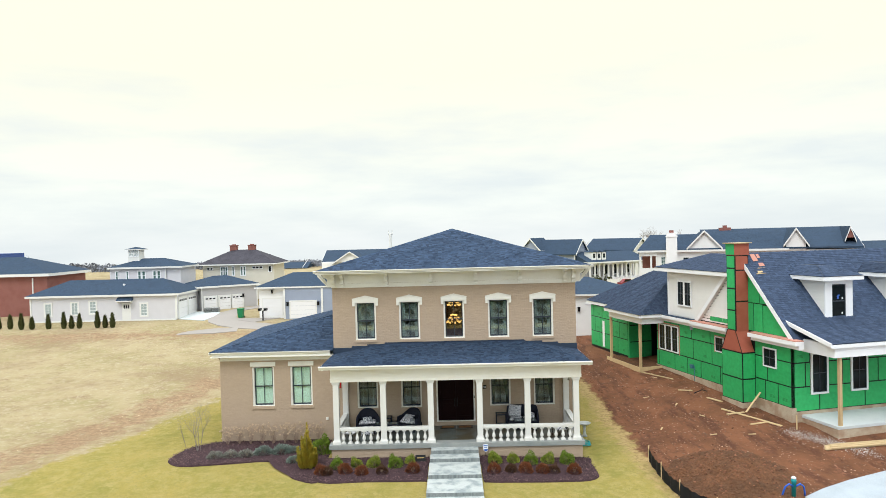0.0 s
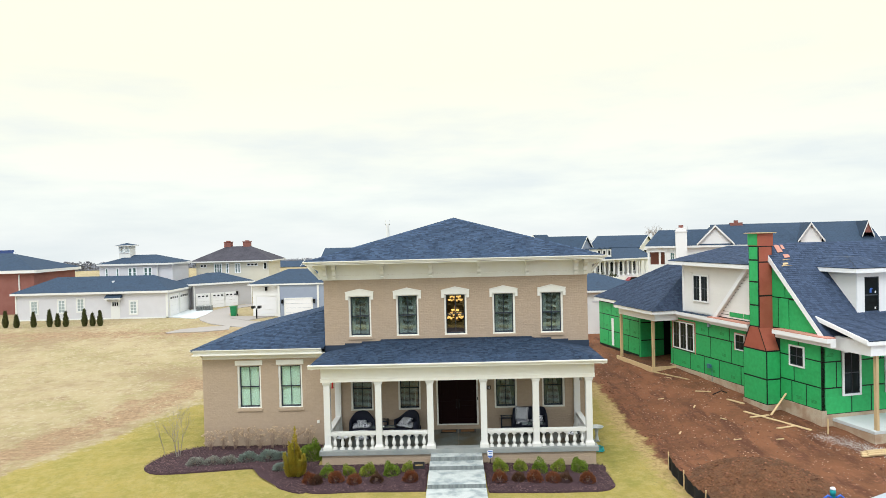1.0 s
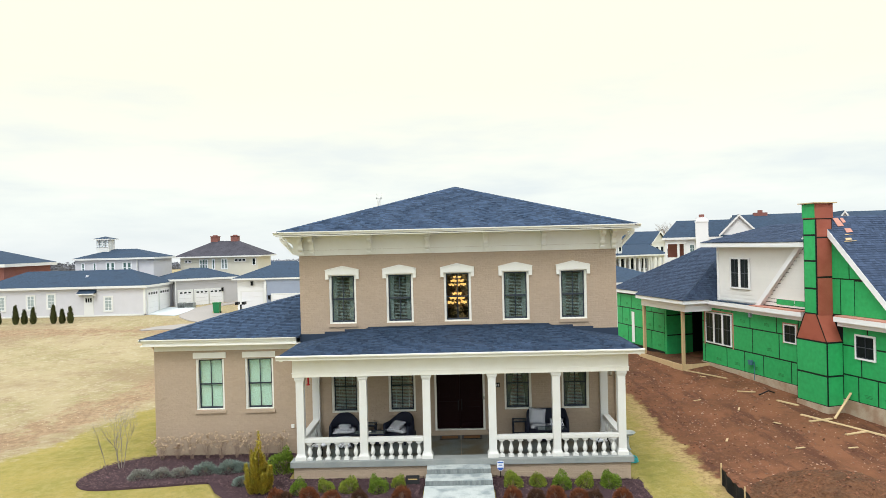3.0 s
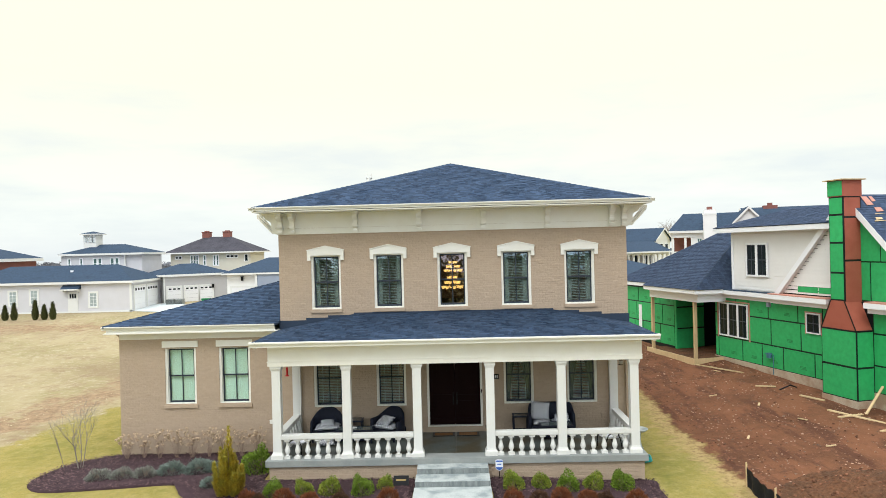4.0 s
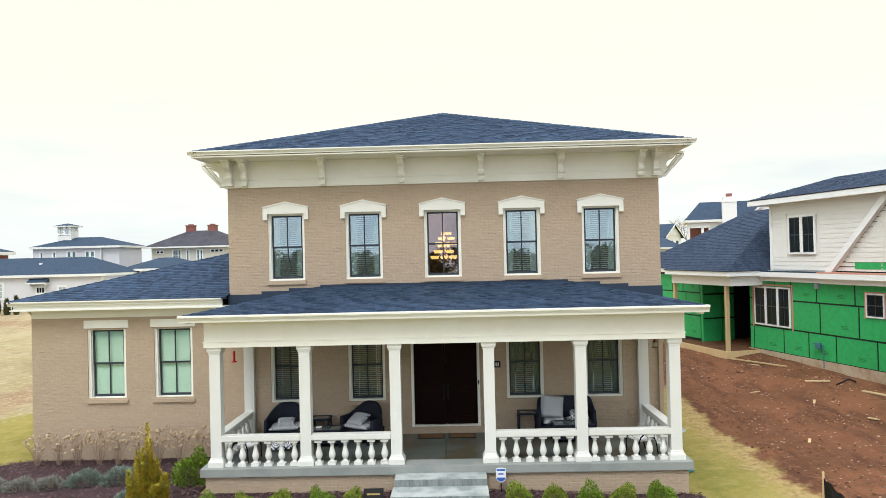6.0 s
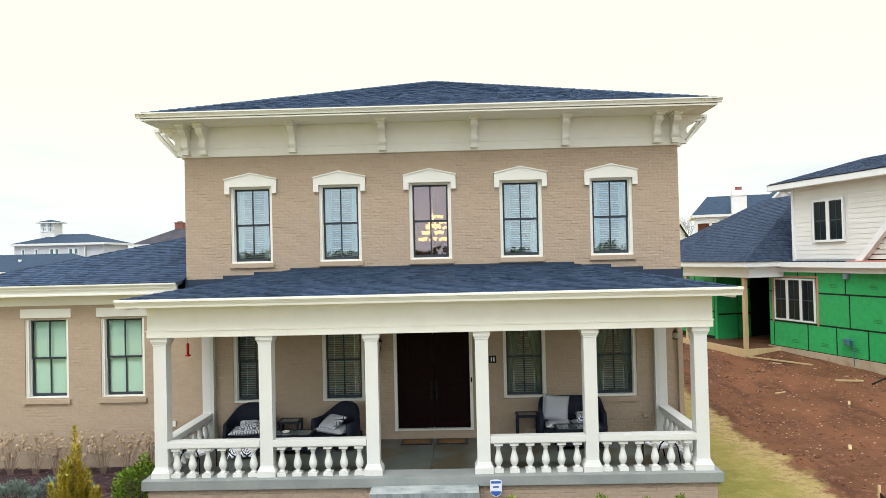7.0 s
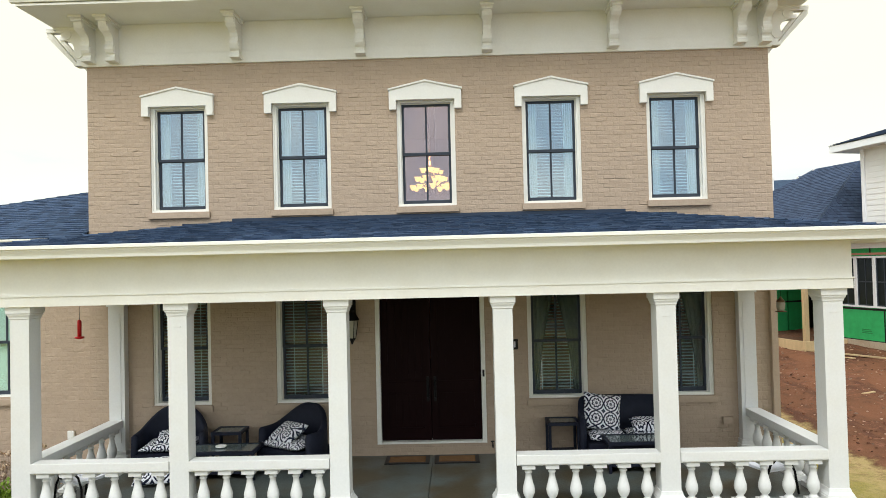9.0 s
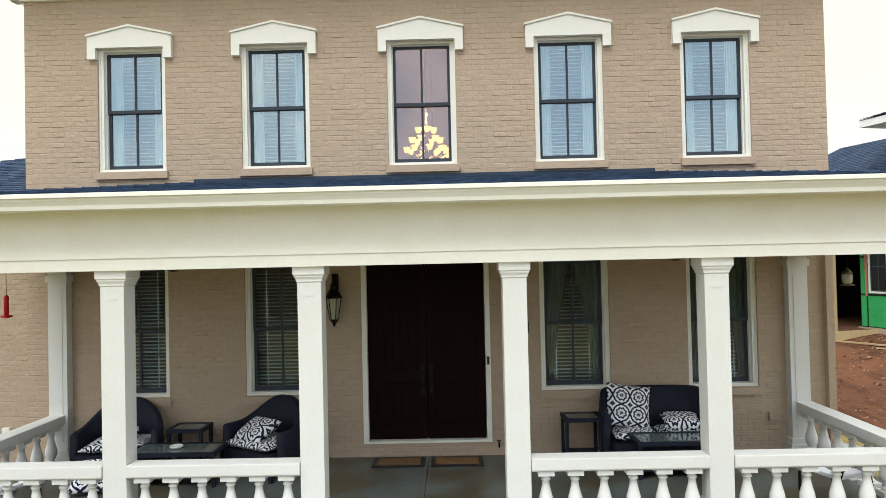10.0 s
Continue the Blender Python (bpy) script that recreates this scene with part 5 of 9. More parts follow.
# patch of missing shingles by the ridge
for a, b, c, d in ((0.42, 0.75, 3.25, 3.62), (0.60, 0.95, 2.98, 3.16), (0.25, 0.58, 2.66, 2.76), (0.8, 1.0, 3.4, 3.62), (0.1, 0.75, 2.60, 2.64), (0.4, 0.9, 2.88, 2.91)):
    zz = lambda y: 4.61 + (y + 0.44) * 1.0119 + 0.04
    bm = bmesh.new()
    vs = [bm.verts.new(p) for p in ((a, c, zz(c)), (b, c + 0.03, zz(c + 0.03)), (b, d, zz(d)), (a + 0.05, d, zz(d)))]
    bm.faces.new(vs)
    ext = bmesh.ops.extrude_face_region(bm, geom=bm.faces[:])
    bmesh.ops.translate(bm, verts=[e for e in ext["geom"] if isinstance(e, bmesh.types.BMVert)], vec=(0, -0.008, 0.008))
    part("underlay_patch", bm, M_PINK if d - c > 0.1 else M_LUMBER, s_roof, "bare pink underlayment patch")


# roof dormers
def dormer(x):
    d = part("dormer", prism(bmesh.new(), [(0, 0.52, 5.38), (0, 0.52, 7.42), (0, 2.45, 7.42)], (x - 0.80, 0, 0), (x + 0.80, 0, 0)), M_SIDING, site, "sided dormer with a white-cased window")
    part("casing", boxes((x - 0.84, x - 0.42, 0.46, 0.53, 5.30, 7.42), (x + 0.42, x + 0.84, 0.46, 0.53, 5.30, 7.42), (x - 0.42, x + 0.42, 0.46, 0.53, 7.20, 7.42), (x - 0.42, x + 0.42, 0.46, 0.53, 5.30, 5.46)), M_PRIMED, d)
    part("pane", boxes((x - 0.42, x + 0.42, 0.50, 0.515, 5.46, 7.20)), M_PANE, d)
    part("sash", boxes((x - 0.42, x + 0.42, 0.485, 0.50, 6.30, 6.36), (x - 0.42, x - 0.37, 0.485, 0.50, 5.46, 7.2), (x + 0.37, x + 0.42, 0.485, 0.50, 5.46, 7.2), (x - 0.37, x + 0.37, 0.485, 0.50, 5.46, 5.52), (x - 0.37, x + 0.37, 0.485, 0.50, 7.15, 7.2)), M_SASH, d)
    part("sticker", boxes((x - 0.11, x + 0.0, 0.478, 0.484, 6.44, 6.60), (x - 0.08, x + 0.05, 0.478, 0.484, 6.60, 6.66)), M_SIGNB, d, "blue window sticker")
    part("sticker", boxes((x + 0.18, x + 0.25, 0.478, 0.484, 6.42, 6.52), (x + 0.16, x + 0.24, 0.478, 0.484, 5.66, 5.76)), M_SIGNW, d, "white window sticker")
    part("dormer_fascia", boxes((x - 1.22, x + 1.22, 0.12, 0.20, 7.42, 7.62), (x - 1.22, x - 1.14, 0.20, 2.5, 7.42, 7.62), (x + 1.14, x + 1.22, 0.20, 2.5, 7.42, 7.62), (x - 1.14, x + 1.14, 0.20, 2.5, 7.42, 7.45)), M_PRIMED, d, "white dormer fascia")
    bm = bmesh.new()
    lo = [(x - 1.24, 0.10, 7.64), (x + 1.24, 0.10, 7.64), (x + 1.24, 2.7, 7.64), (x - 1.24, 2.7, 7.64)]
    hi = [(x - 0.35, 1.5, 8.13), (x + 0.35, 1.5, 8.13), (x + 0.35, 3.1, 8.13), (x - 0.35, 3.1, 8.13)]
    v = [bm.verts.new(p) for p in lo + hi]
    for f in ((0, 1, 5, 4), (1, 2, 6, 5), (2, 3, 7, 6), (3, 0, 4, 7), (4, 5, 6, 7), (3, 2, 1, 0)):
        bm.faces.new([v[i] for i in f])
    dr = part("dormer_roof", bm, M_FLASH, d, "dark shingled dormer roof")
    up3 = lambda p: (p[0], p[1], p[2] + 0.012)
    shingle_part("shingles", [tuple(up3(p) for p in q) for q in ((lo[0], lo[1], hi[1], hi[0]), (lo[3], lo[0], hi[0], hi[3]), (lo[1], lo[2], hi[2], hi[1]))], dr, course=0.13, tab=0.16, material=M_SHINGLE_SITE)
    z = 5.6
    while z < 7.4:
        yb = 0.52 + (z - 5.38) * (2.45 - 0.52) / (7.42 - 5.38)
        for s in (-1, 1):
            xs = sorted((x + s * 0.80, x + s * 0.822))
            part("siding_board", boxes((xs[0], xs[1], 0.54, yb, z, z + 0.172)), M_SIDING, d)
        z += 0.181


for x in (3.32, 7.75, 11.6):
    dormer(x)

# upper side storey with lap siding
up = part("upper_wall", boxes((0.04, 5.0, 4.6, 11.08, 4.62, 7.58)), M_SIDING, site, "pale lap-sided upper storey")
z = 4.72
while z < 7.5:
    for ya, yb in (((4.6, 8.33), (10.12, 11.10)) if 5.25 < z < 6.95 else ((4.6, 11.10),)):
        part("siding_board", prism(bmesh.new(), [(0.04, 0, z), (0.012, 0, z), (0.022, 0, z + 0.179), (0.04, 0, z + 0.179)], (0, ya, 0), (0, yb, 0)), M_SIDING, up)
    z += 0.181
for y in (8.86, 9.62):
    simple_window(up, side(y, 5.45, 0.0), 0.60, 1.45, 2, 2, cw=0.08)
part("corner_board", boxes((-0.02, 0.06, 11.0, 11.14, 4.62, 7.5)), M_PRIMED, up)
part("fascia", boxes((-0.48, -0.42, 4.0, 11.95, 7.52, 7.74), (-0.42, 5.3, 11.89, 11.95, 7.52, 7.74), (-0.42, 5.3, 4.0, 11.89, 7.52, 7.56)), M_PRIMED, up, "white fascia board")
bm = bmesh.new()
lo = [(-0.5, 3.9, 7.75), (5.4, 3.9, 7.75), (5.4, 11.98, 7.75), (-0.5, 11.98, 7.75)]
hi = [(2.4, 3.9, 8.62), (2.4, 9.9, 8.62)]
v = [bm.verts.new(p) for p in lo + hi]
for f in ((3, 0, 4, 5), (1, 2, 5, 4), (2, 3, 5), (0, 1, 4), (3, 2, 1, 0)):
    bm.faces.new([v[i] for i in f])
u_roof = part("upper_roof", bm, M_FLASH, up, "low dark shingled roof")

# rear porch and wing
part("rear_wall", boxes((-0.55, -0.35, 15.6, 21.6, 1.0, 4.5)), M_TAPE, site)
sheath(site, 15.6, 21.6, 1.2, 4.4, [(19.2, 19.6, 2.0, 3.3)], lambda a, b, c, d: (-0.57, -0.552, a, b, c, d), rows=(1.15, 1.15, 0.9), cols=2.0, seed=9)
part("rear_wall", boxes((-0.55, 0.5, 15.42, 15.6, 1.0, 4.5)), M_GREEN, site)
part("rear_wall", boxes((0.56, 1.2, 15.42, 15.6, 1.0, 4.5)), M_GREEN, site)
# black walls stand in for the shaded opening into the house
part("rear_wall", boxes((1.2, 3.0, 15.43, 15.6, 1.0, 4.5)), M_TAPE, site, "wall coloured black for the dark opening behind the porch")
part("rear_wall", boxes((2.8, 3.0, 12.71, 15.42, 1.0, 4.5)), M_TAPE, site, "wall coloured black for the dark opening behind the porch")
part("rear_wall", boxes((0.2, 2.8, 12.62, 12.7, 1.0, 4.5)), M_TAPE, site)
for z in (2.2, 3.4):
    part("seam_tape", boxes((-0.5, 1.2, 15.41, 15.418, z, z + 0.07)), M_TAPE, site, "black seam tape")
part("door_opening", boxes((-0.58, -0.575, 19.22, 19.58, 1.3, 3.3)), M_PRIMED, site, "white door jamb")
part("rear_deck", boxes((-1.68, 2.8, 12.0, 16.6, 1.05, 1.10)), M_SOIL, site, "dirt-covered porch floor")
part("rear_deck_edge", boxes((-1.72, -1.66, 11.95, 16.65, 0.55, 1.12), (-1.66, 0.0, 11.95, 12.0, 0.55, 1.12)), M_LUMBER, site, "raw lumber form boards")
for x, y in ((-1.50, 12.15), (-1.50, 16.3)):
    part("porch_post", boxes((x - 0.075, x + 0.075, y - 0.075, y + 0.075, 1.10, 4.2)), M_LUMBER, site, "raw timber post")
part("porch_beam", boxes((-1.62, -1.38, 11.7, 16.4, 4.02, 4.46), (-1.38, 0.0, 11.7, 11.95, 4.02, 4.46)), M_PRIMED, site, "white porch beam")
part("eave", boxes((-1.92, -1.30, 11.45, 16.55, 4.46, 4.66), (-1.30, 0.0, 11.45, 12.0, 4.46, 4.66)), M_PRIMED, site, "white eave box")
part("eave", boxes((-0.85, -0.3, 16.55, 21.85, 4.50, 4.70)), M_PRIMED, site, "white eave box")
hi = [(2.4, 13.6, 7.55), (2.4, 15.6, 7.55)]
lo = [(-1.96, 11.4, 4.67), (7.0, 11.4, 4.67), (7.0, 16.6, 4.67), (-1.96, 16.6, 4.67)]
bm = bmesh.new()
v = [bm.verts.new(p) for p in lo + hi + [(2.4, 15.75, 7.55)]]
for f in ((3, 0, 4, 6), (0, 1, 4), (1, 2, 6, 4), (2, 3, 6), (3, 2, 1, 0)):
    bm.faces.new([v[i] for i in f])
r_roof = part("rear_roof", bm, M_FLASH, site, "dark shingled hip roof over the rear wing")
far = [(-0.88, 16.4, 4.72), (7.0, 16.4, 4.72), (7.0, 21.9, 4.72), (-0.88, 21.9, 4.72)]
top = [(2.4, 15.5, 7.54), (2.4, 15.8, 7.54)]
bm = bmesh.new()
v = [bm.verts.new(p) for p in far + top]
for f in ((3, 0, 4, 5), (1, 2, 5, 4), (2, 3, 5), (0, 1, 4), (3, 2, 1, 0)):
    bm.faces.new([v[i] for i in f])
part("wing_slope", bm, M_FLASH, r_roof)
raise3 = lambda p: (p[0], p[1], p[2] + 0.012)
E_ROOFS = [tuple(raise3(p) for p in q) for q in ((lo[3], lo[0], hi[0], (2.4, 15.75, 7.55)), (lo[0], lo[1], hi[0], hi[0]), (far[3], far[0], top[0], top[1]))]
shingle_part("shingles", E_ROOFS, r_roof, course=0.13, tab=0.16, material=M_SHINGLE_SITE)
shingle_part("shingles", [((-0.5, 11.98, 7.77), (-0.5, 3.9, 7.77), (2.4, 3.9, 8.64), (2.4, 9.9, 8.64))], u_roof, course=0.13, tab=0.16, material=M_SHINGLE_SITE)
meter = part("gas_meter", boxes((-0.20, -0.04, 8.28, 8.50, 1.62, 1.86), bevel=0.03), M_METER, site, "small blue-green gas meter on the wall")
part("pipe", tube(bmesh.new(), [(-0.12, 8.30, 1.80), (-0.12, 8.12, 1.80), (-0.12, 8.12, 0.9)], 0.02, 6), M_METER, meter)
part("pipe", tube(bmesh.new(), [(-0.12, 8.48, 1.80), (-0.12, 8.66, 1.80), (-0.05, 8.66, 1.80), (0.0, 8.66, 1.80)], 0.02, 6), M_METER, meter)
part("outlet_box", boxes((-0.12, 0.0, 8.35, 8.53, 4.0, 4.2), bevel=0.01), M_BLUEGREY, site, "small grey outlet box under the eave")

# ---- neighbouring houses ----
def leafy(seed, r, h, n, leaf, flat=1.0, spike=0.0, lift=0.0, droop=0.0):
    """A shrub of many small leaves in an uneven dome."""
    rn = random.Random(seed)
    bm = bmesh.new()
    lobes = [(rn.uniform(0, 6.28), rn.uniform(0.2, 0.75), rn.uniform(0.5, 1.1)) for _ in range(7)]
    for _ in range(n):
        a = rn.uniform(0, 6.28)
        f = rn.random()
        el2 = math.asin(min(1.0, f))
        rad = 1.0 + sum(0.12 * s * math.cos(a - la) * math.cos(3 * (el2 - le)) for la, le, s in lobes)
        rad *= rn.uniform(0.60, 1.06) ** 0.7
        c = Vector((r * rad * math.cos(el2) * math.cos(a), r * rad * math.cos(el2) * math.sin(a), lift + h * rad * f))
        out = Vector((math.cos(a) * math.cos(el2), math.sin(a) * math.cos(el2), math.sin(el2) + 0.25)).normalized()
        d = (out + Vector((rn.uniform(-1, 1), rn.uniform(-1, 1), rn.uniform(-0.6, 1))) * (0.8 - spike * 0.55)).normalized()
        s = d.cross(Vector((rn.uniform(-1, 1), rn.uniform(-1, 1), rn.uniform(-1, 1)))).normalized()
        l = leaf * rn.uniform(0.7, 1.5) * (1 + 2.2 * spike)
        w = leaf * rn.uniform(0.35, 0.6) * (1 - 0.6 * spike)
        q2 = [c, c + d * l * 0.5 + s * w, c + d * l, c + d * l * 0.5 - s * w]
        bm.faces.new([bm.verts.new(p) for p in q2])
    return bm


def hip(parent, x0, x1, y0, y1, z, rise, run=None, over=0.45, material=None, name="roof", label="dark shingled hip roof", fascia=0.15):
    """A hip roof with a white fascia; run: how far the hips go in along x."""
    a, b, c, d = x0 - over, x1 + over, y0 - over, y1 + over
    run = min((d - c) / 2, (b - a) / 2) if run is None else run
    ym = (c + d) / 2
    bm = bmesh.new()
    lo = [bm.verts.new(p) for p in ((a, c, z), (b, c, z), (b, d, z), (a, d, z))]
    hi = [bm.verts.new((a + run, ym, z + rise)), bm.verts.new((b - run - 0.01, ym, z + rise))]
    for f in ((lo[0], lo[1], hi[1], hi[0]), (lo[2], lo[3], hi[0], hi[1]), (lo[1], lo[2], hi[1]), (lo[3], lo[0], hi[0]), (lo[3], lo[2], lo[1], lo[0])):
        bm.faces.new(f)
    r = part(name, bm, material or M_ROOF, parent, label)
    part("fascia", boxes((a, b, c, c + 0.08, z - fascia, z - 0.004), (a, b, d - 0.08, d, z - fascia, z - 0.004), (a, a + 0.08, c + 0.08, d - 0.08, z - fascia, z - 0.004), (b - 0.08, b, c + 0.08, d - 0.08, z - fascia, z - 0.004),
                         (a + 0.08, b - 0.08, c + 0.08, d - 0.08, z - fascia, z - fascia + 0.03)), M_WHITE, r, "white fascia and soffit")
    return r


def gable_roof(parent, x0, x1, y0, y1, z, rise, along="x", over=0.4, label="dark shingled gable roof", wall=None):
    """A gable roof with its ridge along x or y, and the end walls under it."""
    bm = bmesh.new()
    t = 0.16
    if along == "x":
        ym = (y0 + y1) / 2
        s = rise / ((y1 - y0) / 2)
        pts = [(0, y0 - over, z - s * over), (0, ym, z + rise), (0, y1 + over, z - s * over), (0, y1 + over, z - s * over - t), (0, ym, z + rise - t), (0, y0 - over, z - s * over - t)]
        prism(bm, pts, (x0 - over, 0, 0), (x1 + over, 0, 0))
        gw = [((x, y0, z), (x, y1, z), (x, ym, z + rise - t)) for x in (x0, x1)]
        off = (0.1, 0, 0)
    else:
        xm = (x0 + x1) / 2
        s = rise / ((x1 - x0) / 2)
        pts = [(x0 - over, 0, z - s * over), (xm, 0, z + rise), (x1 + over, 0, z - s * over), (x1 + over, 0, z - s * over - t), (xm, 0, z + rise - t), (x0 - over, 0, z - s * over - t)]
        prism(bm, pts, (0, y0 - over, 0), (0, y1 + over, 0))
        gw = [((x0, y, z), (x1, y, z), (xm, y, z + rise - t)) for y in (y0, y1)]
        off = (0, 0.1, 0)
    r = part("roof", bm, M_ROOF, parent, label)
    for g in gw:
        part("gable_wall", prism(bmesh.new(), list(g), (0, 0, 0), off), wall or M_SIDING, parent)
    # white rakes on the ends
    for e in (0, 1):
        bm = bmesh.new()
        if along == "x":
            x = (x0 - over - 0.03) if e == 0 else (x1 + over)
            for q2 in ((0, 1, 4, 5), (1, 2, 3, 4)):
                prism(bm, [(0, pts[i][1], pts[i][2] - (0.05 if i in (3, 4, 5) else -0.01)) for i in q2], (x, 0, 0), (x + 0.03, 0, 0))
        else:
            y = (y0 - over - 0.03) if e == 0 else (y1 + over)
            for q2 in ((0, 1, 4, 5), (1, 2, 3, 4)):
                prism(bm, [(pts[i][0], 0, pts[i][2] - (0.05 if i in (3, 4, 5) else -0.01)) for i in q2], (0, y, 0), (0, y + 0.03, 0))
        part("rake_board", bm, M_WHITE, r, "white rake board")
    return r


def front(x, y, z):
    return pose(x, y, z)


def garage_door(parent, m, w, h, lights=True):
    d = part("garage_door", boxes(*[(-w / 2, w / 2, -0.04, 0.02, h * i / 4 + 0.01, h * (i + 1) / 4 - 0.01) for i in range(4)]), M_GARAGE, parent, "white panelled garage door", at=m)
    part("casing", boxes((-w / 2 - 0.14, -w / 2, -0.06, 0.02, 0, h + 0.14), (w / 2, w / 2 + 0.14, -0.06, 0.02, 0, h + 0.14), (-w / 2, w / 2, -0.06, 0.02, h, h + 0.14)), M_WHITE, d)
    if lights:
        n = max(3, int(w / 0.5))
        for i in range(n):
            x = -w / 2 + w * (i + 0.5) / n
            part("pane", boxes((x - w / n * 0.30, x + w / n * 0.30, -0.05, -0.042, h * 0.83, h * 0.93)), M_PANE, d)
    return d


def wall_lamp(parent, m):
    part("wall_lamp", boxes((-0.09, 0.09, -0.22, -0.04, 0, 0.34), (-0.05, 0.05, -0.06, 0.0, 0.1, 0.25), (-0.12, 0.12, -0.25, -0.02, 0.34, 0.39)), M_IRON, parent, "black wall lantern", at=m)


# long greige garage building
g = thing("garage_building", "long greige sided garage wing with dark hip roof", "building")
part("wall", boxes((-45.0, -29.35, 37.3, 43.4, 1.0, 4.75)), M_GREIGE, g)
hip(g, -45.0, -29.35, 37.3, 43.4, 4.85, 1.45, run=3.0, over=0.35, fascia=0.21)
for x, z in ((-43.07, 2.75), (-40.23, 2.8), (-38.28, 2.9), (-32.85, 2.55)):
    simple_window(g, front(x, 37.3, z), 0.66, 1.25, 2, 4, casing=M_WHITE, cw=0.13, pane=M_CURTAINED)
d = part("door", boxes((-35.15, -34.25, 37.24, 37.3, 2.05, 3.95)), M_WHITE, g, "white door with small lights")
part("pane", boxes(*[(-34.98 + 0.22 * i, -34.83 + 0.22 * i, 37.225, 37.238, 3.35, 3.75) for i in range(3)]), M_PANE, d)
part("awning", prism(bmesh.new(), [(0, 36.75, 4.2), (0, 37.3, 4.55), (0, 37.3, 4.2)], (-35.6, 0, 0), (-33.95, 0, 0)), M_ROOF, d, "small dark shingled awning")
part("awning_bracket", boxes((-35.5, -35.38, 36.9, 37.3, 3.95, 4.19), (-34.15, -34.03, 36.9, 37.3, 3.95, 4.19), (-35.6, -33.95, 36.72, 36.76, 4.08, 4.2)), M_WHITE, d)
part("base_board", boxes((-45.0, -29.3, 37.22, 37.3, 1.85, 2.16)), M_WHITE, g, "white base board")
for xa, xb in ((-29.5, -29.3), (-45.0, -44.85)):
    part("corner_board", boxes((xa, xb, 37.22, 37.3, 2.05, 4.6)), M_WHITE, g)
for y in (38.9, 41.5):
    garage_door(g, pose(-29.35, y, 2.1, 0, 0, 90), 2.1, 2.15)
part("roof_vent", boxes((-35.8, -35.6, 38.9, 39.1, 5.5, 5.85), (-35.95, -35.45, 38.75, 39.25, 5.4, 5.55)), M_SIGNW, g, "small roof vent")

# grey three-bay garage, set askew to the lane
g = thing("garage_building", "grey three-bay garage with white doors and dark roof", "building", at=pose(-28.9, 42.3, 0, 0, 0, 36))
part("wall", boxes((0.3, 6.82, 0.0, 6.4, 1.5, 4.95)), M_GREY, g)
hip(g, 0.1, 6.82, 0.0, 6.4, 5.12, 1.0, run=2.9, over=0.3, fascia=0.2)
for x in (1.31, 2.96, 4.40):
    garage_door(g, front(x, 0.0, 2.36), 1.25, 1.50)
wall_lamp(g, front(5.06, 0.0, 3.62))
for x in (0.35, 6.75):
    part("downspout", boxes((x - 0.05, x + 0.05, -0.09, -0.01, 2.3, 4.95)), M_WHITE, g)
hv = thing("air_conditioner", "grey-green outdoor air conditioning unit on a slab", "air conditioner", at=(-27.6, 41.6, 2.20))
part("housing", boxes((-0.34, 0.34, -0.34, 0.34, 0.0, 0.58)), M_CONC, hv)
part("grille", boxes(*[(-0.32, 0.32, -0.36, -0.345, 0.06 + 0.085 * i, 0.09 + 0.085 * i) for i in range(6)]), M_IRON, hv)
hv = copy_thing(hv, Matrix.Translation((-26.75, 41.7, 2.20)))

# white and blue-grey garages
g = thing("garage_building", "white garage beside a blue-grey one under a dark roof", "building")
part("wall", boxes((-20.5, -17.75, 37.0, 44.0, 1.2, 5.25)), M_SIDING, g, "white siding")
part("wall", boxes((-17.74, -9.0, 36.6, 44.0, 1.2, 5.15)), M_BLUEGREY, g, "blue-grey siding")
hip(g, -20.5, -9.0, 36.8, 44.0, 5.3, 1.3, run=3.2, over=0.35)
garage_door(g, front(-19.1, 37.0, 2.25), 1.95, 1.75, False)
garage_door(g, front(-15.8, 36.6, 1.95), 2.6, 1.75, False)
for x in (-17.85, -13.9):
    part("corner_board", boxes((x, x + 0.19, 36.52, 36.6, 1.8, 5.05)), M_WHITE, g)
for x, z in ((-17.4, 3.3), (-14.2, 3.3)):
    wall_lamp(g, front(x, 36.6, z))
wall_lamp(g, front(-19.1, 37.0, 4.6))

# greige house with a roof lantern
g = thing("house", "greige two-storey house with a square cupola", "house", at=(-0.2, 0, 0.28))
part("wall", boxes((-40.6, -33.9, 46.0, 50.8, 1.5, 7.0), (-33.9, -32.2, 46.12, 50.8, 1.5, 7.0)), M_GREIGE, g)
hip(g, -40.4, -32.2, 46.0, 50.8, 7.12, 0.95, run=3.2, over=0.35, fascia=0.2)
for x, w in ((-39.75, 0.24), (-38.5, 0.24), (-37.05, 0.34), (-36.55, 0.34), (-35.25, 0.34), (-34.75, 0.34)):
    simple_window(g, front(x, 46.0, 5.55), w, 1.05, 1, 2, cw=0.07, pane=M_PANE_GREEN)
part("downspout", boxes((-33.95, -33.85, 45.9, 46.0, 2.0, 6.9)), M_WHITE, g)
c = part("cupola", boxes((-39.1, -37.75, 47.6, 48.95, 7.6, 9.15)), M_WHITE, g, "white windowed cupola")
for x in (-38.88, -38.6, -38.25, -37.97):
    simple_window(c, front(x, 47.6, 8.35), 0.24, 0.70, 2, 2, cw=0.04, pane=M_CURTAINED)
hip(c, -39.1, -37.75, 47.6, 48.95, 9.22, 0.28, over=0.3, fascia=0.1, name="cupola_roof", label="flat hipped cupola roof")

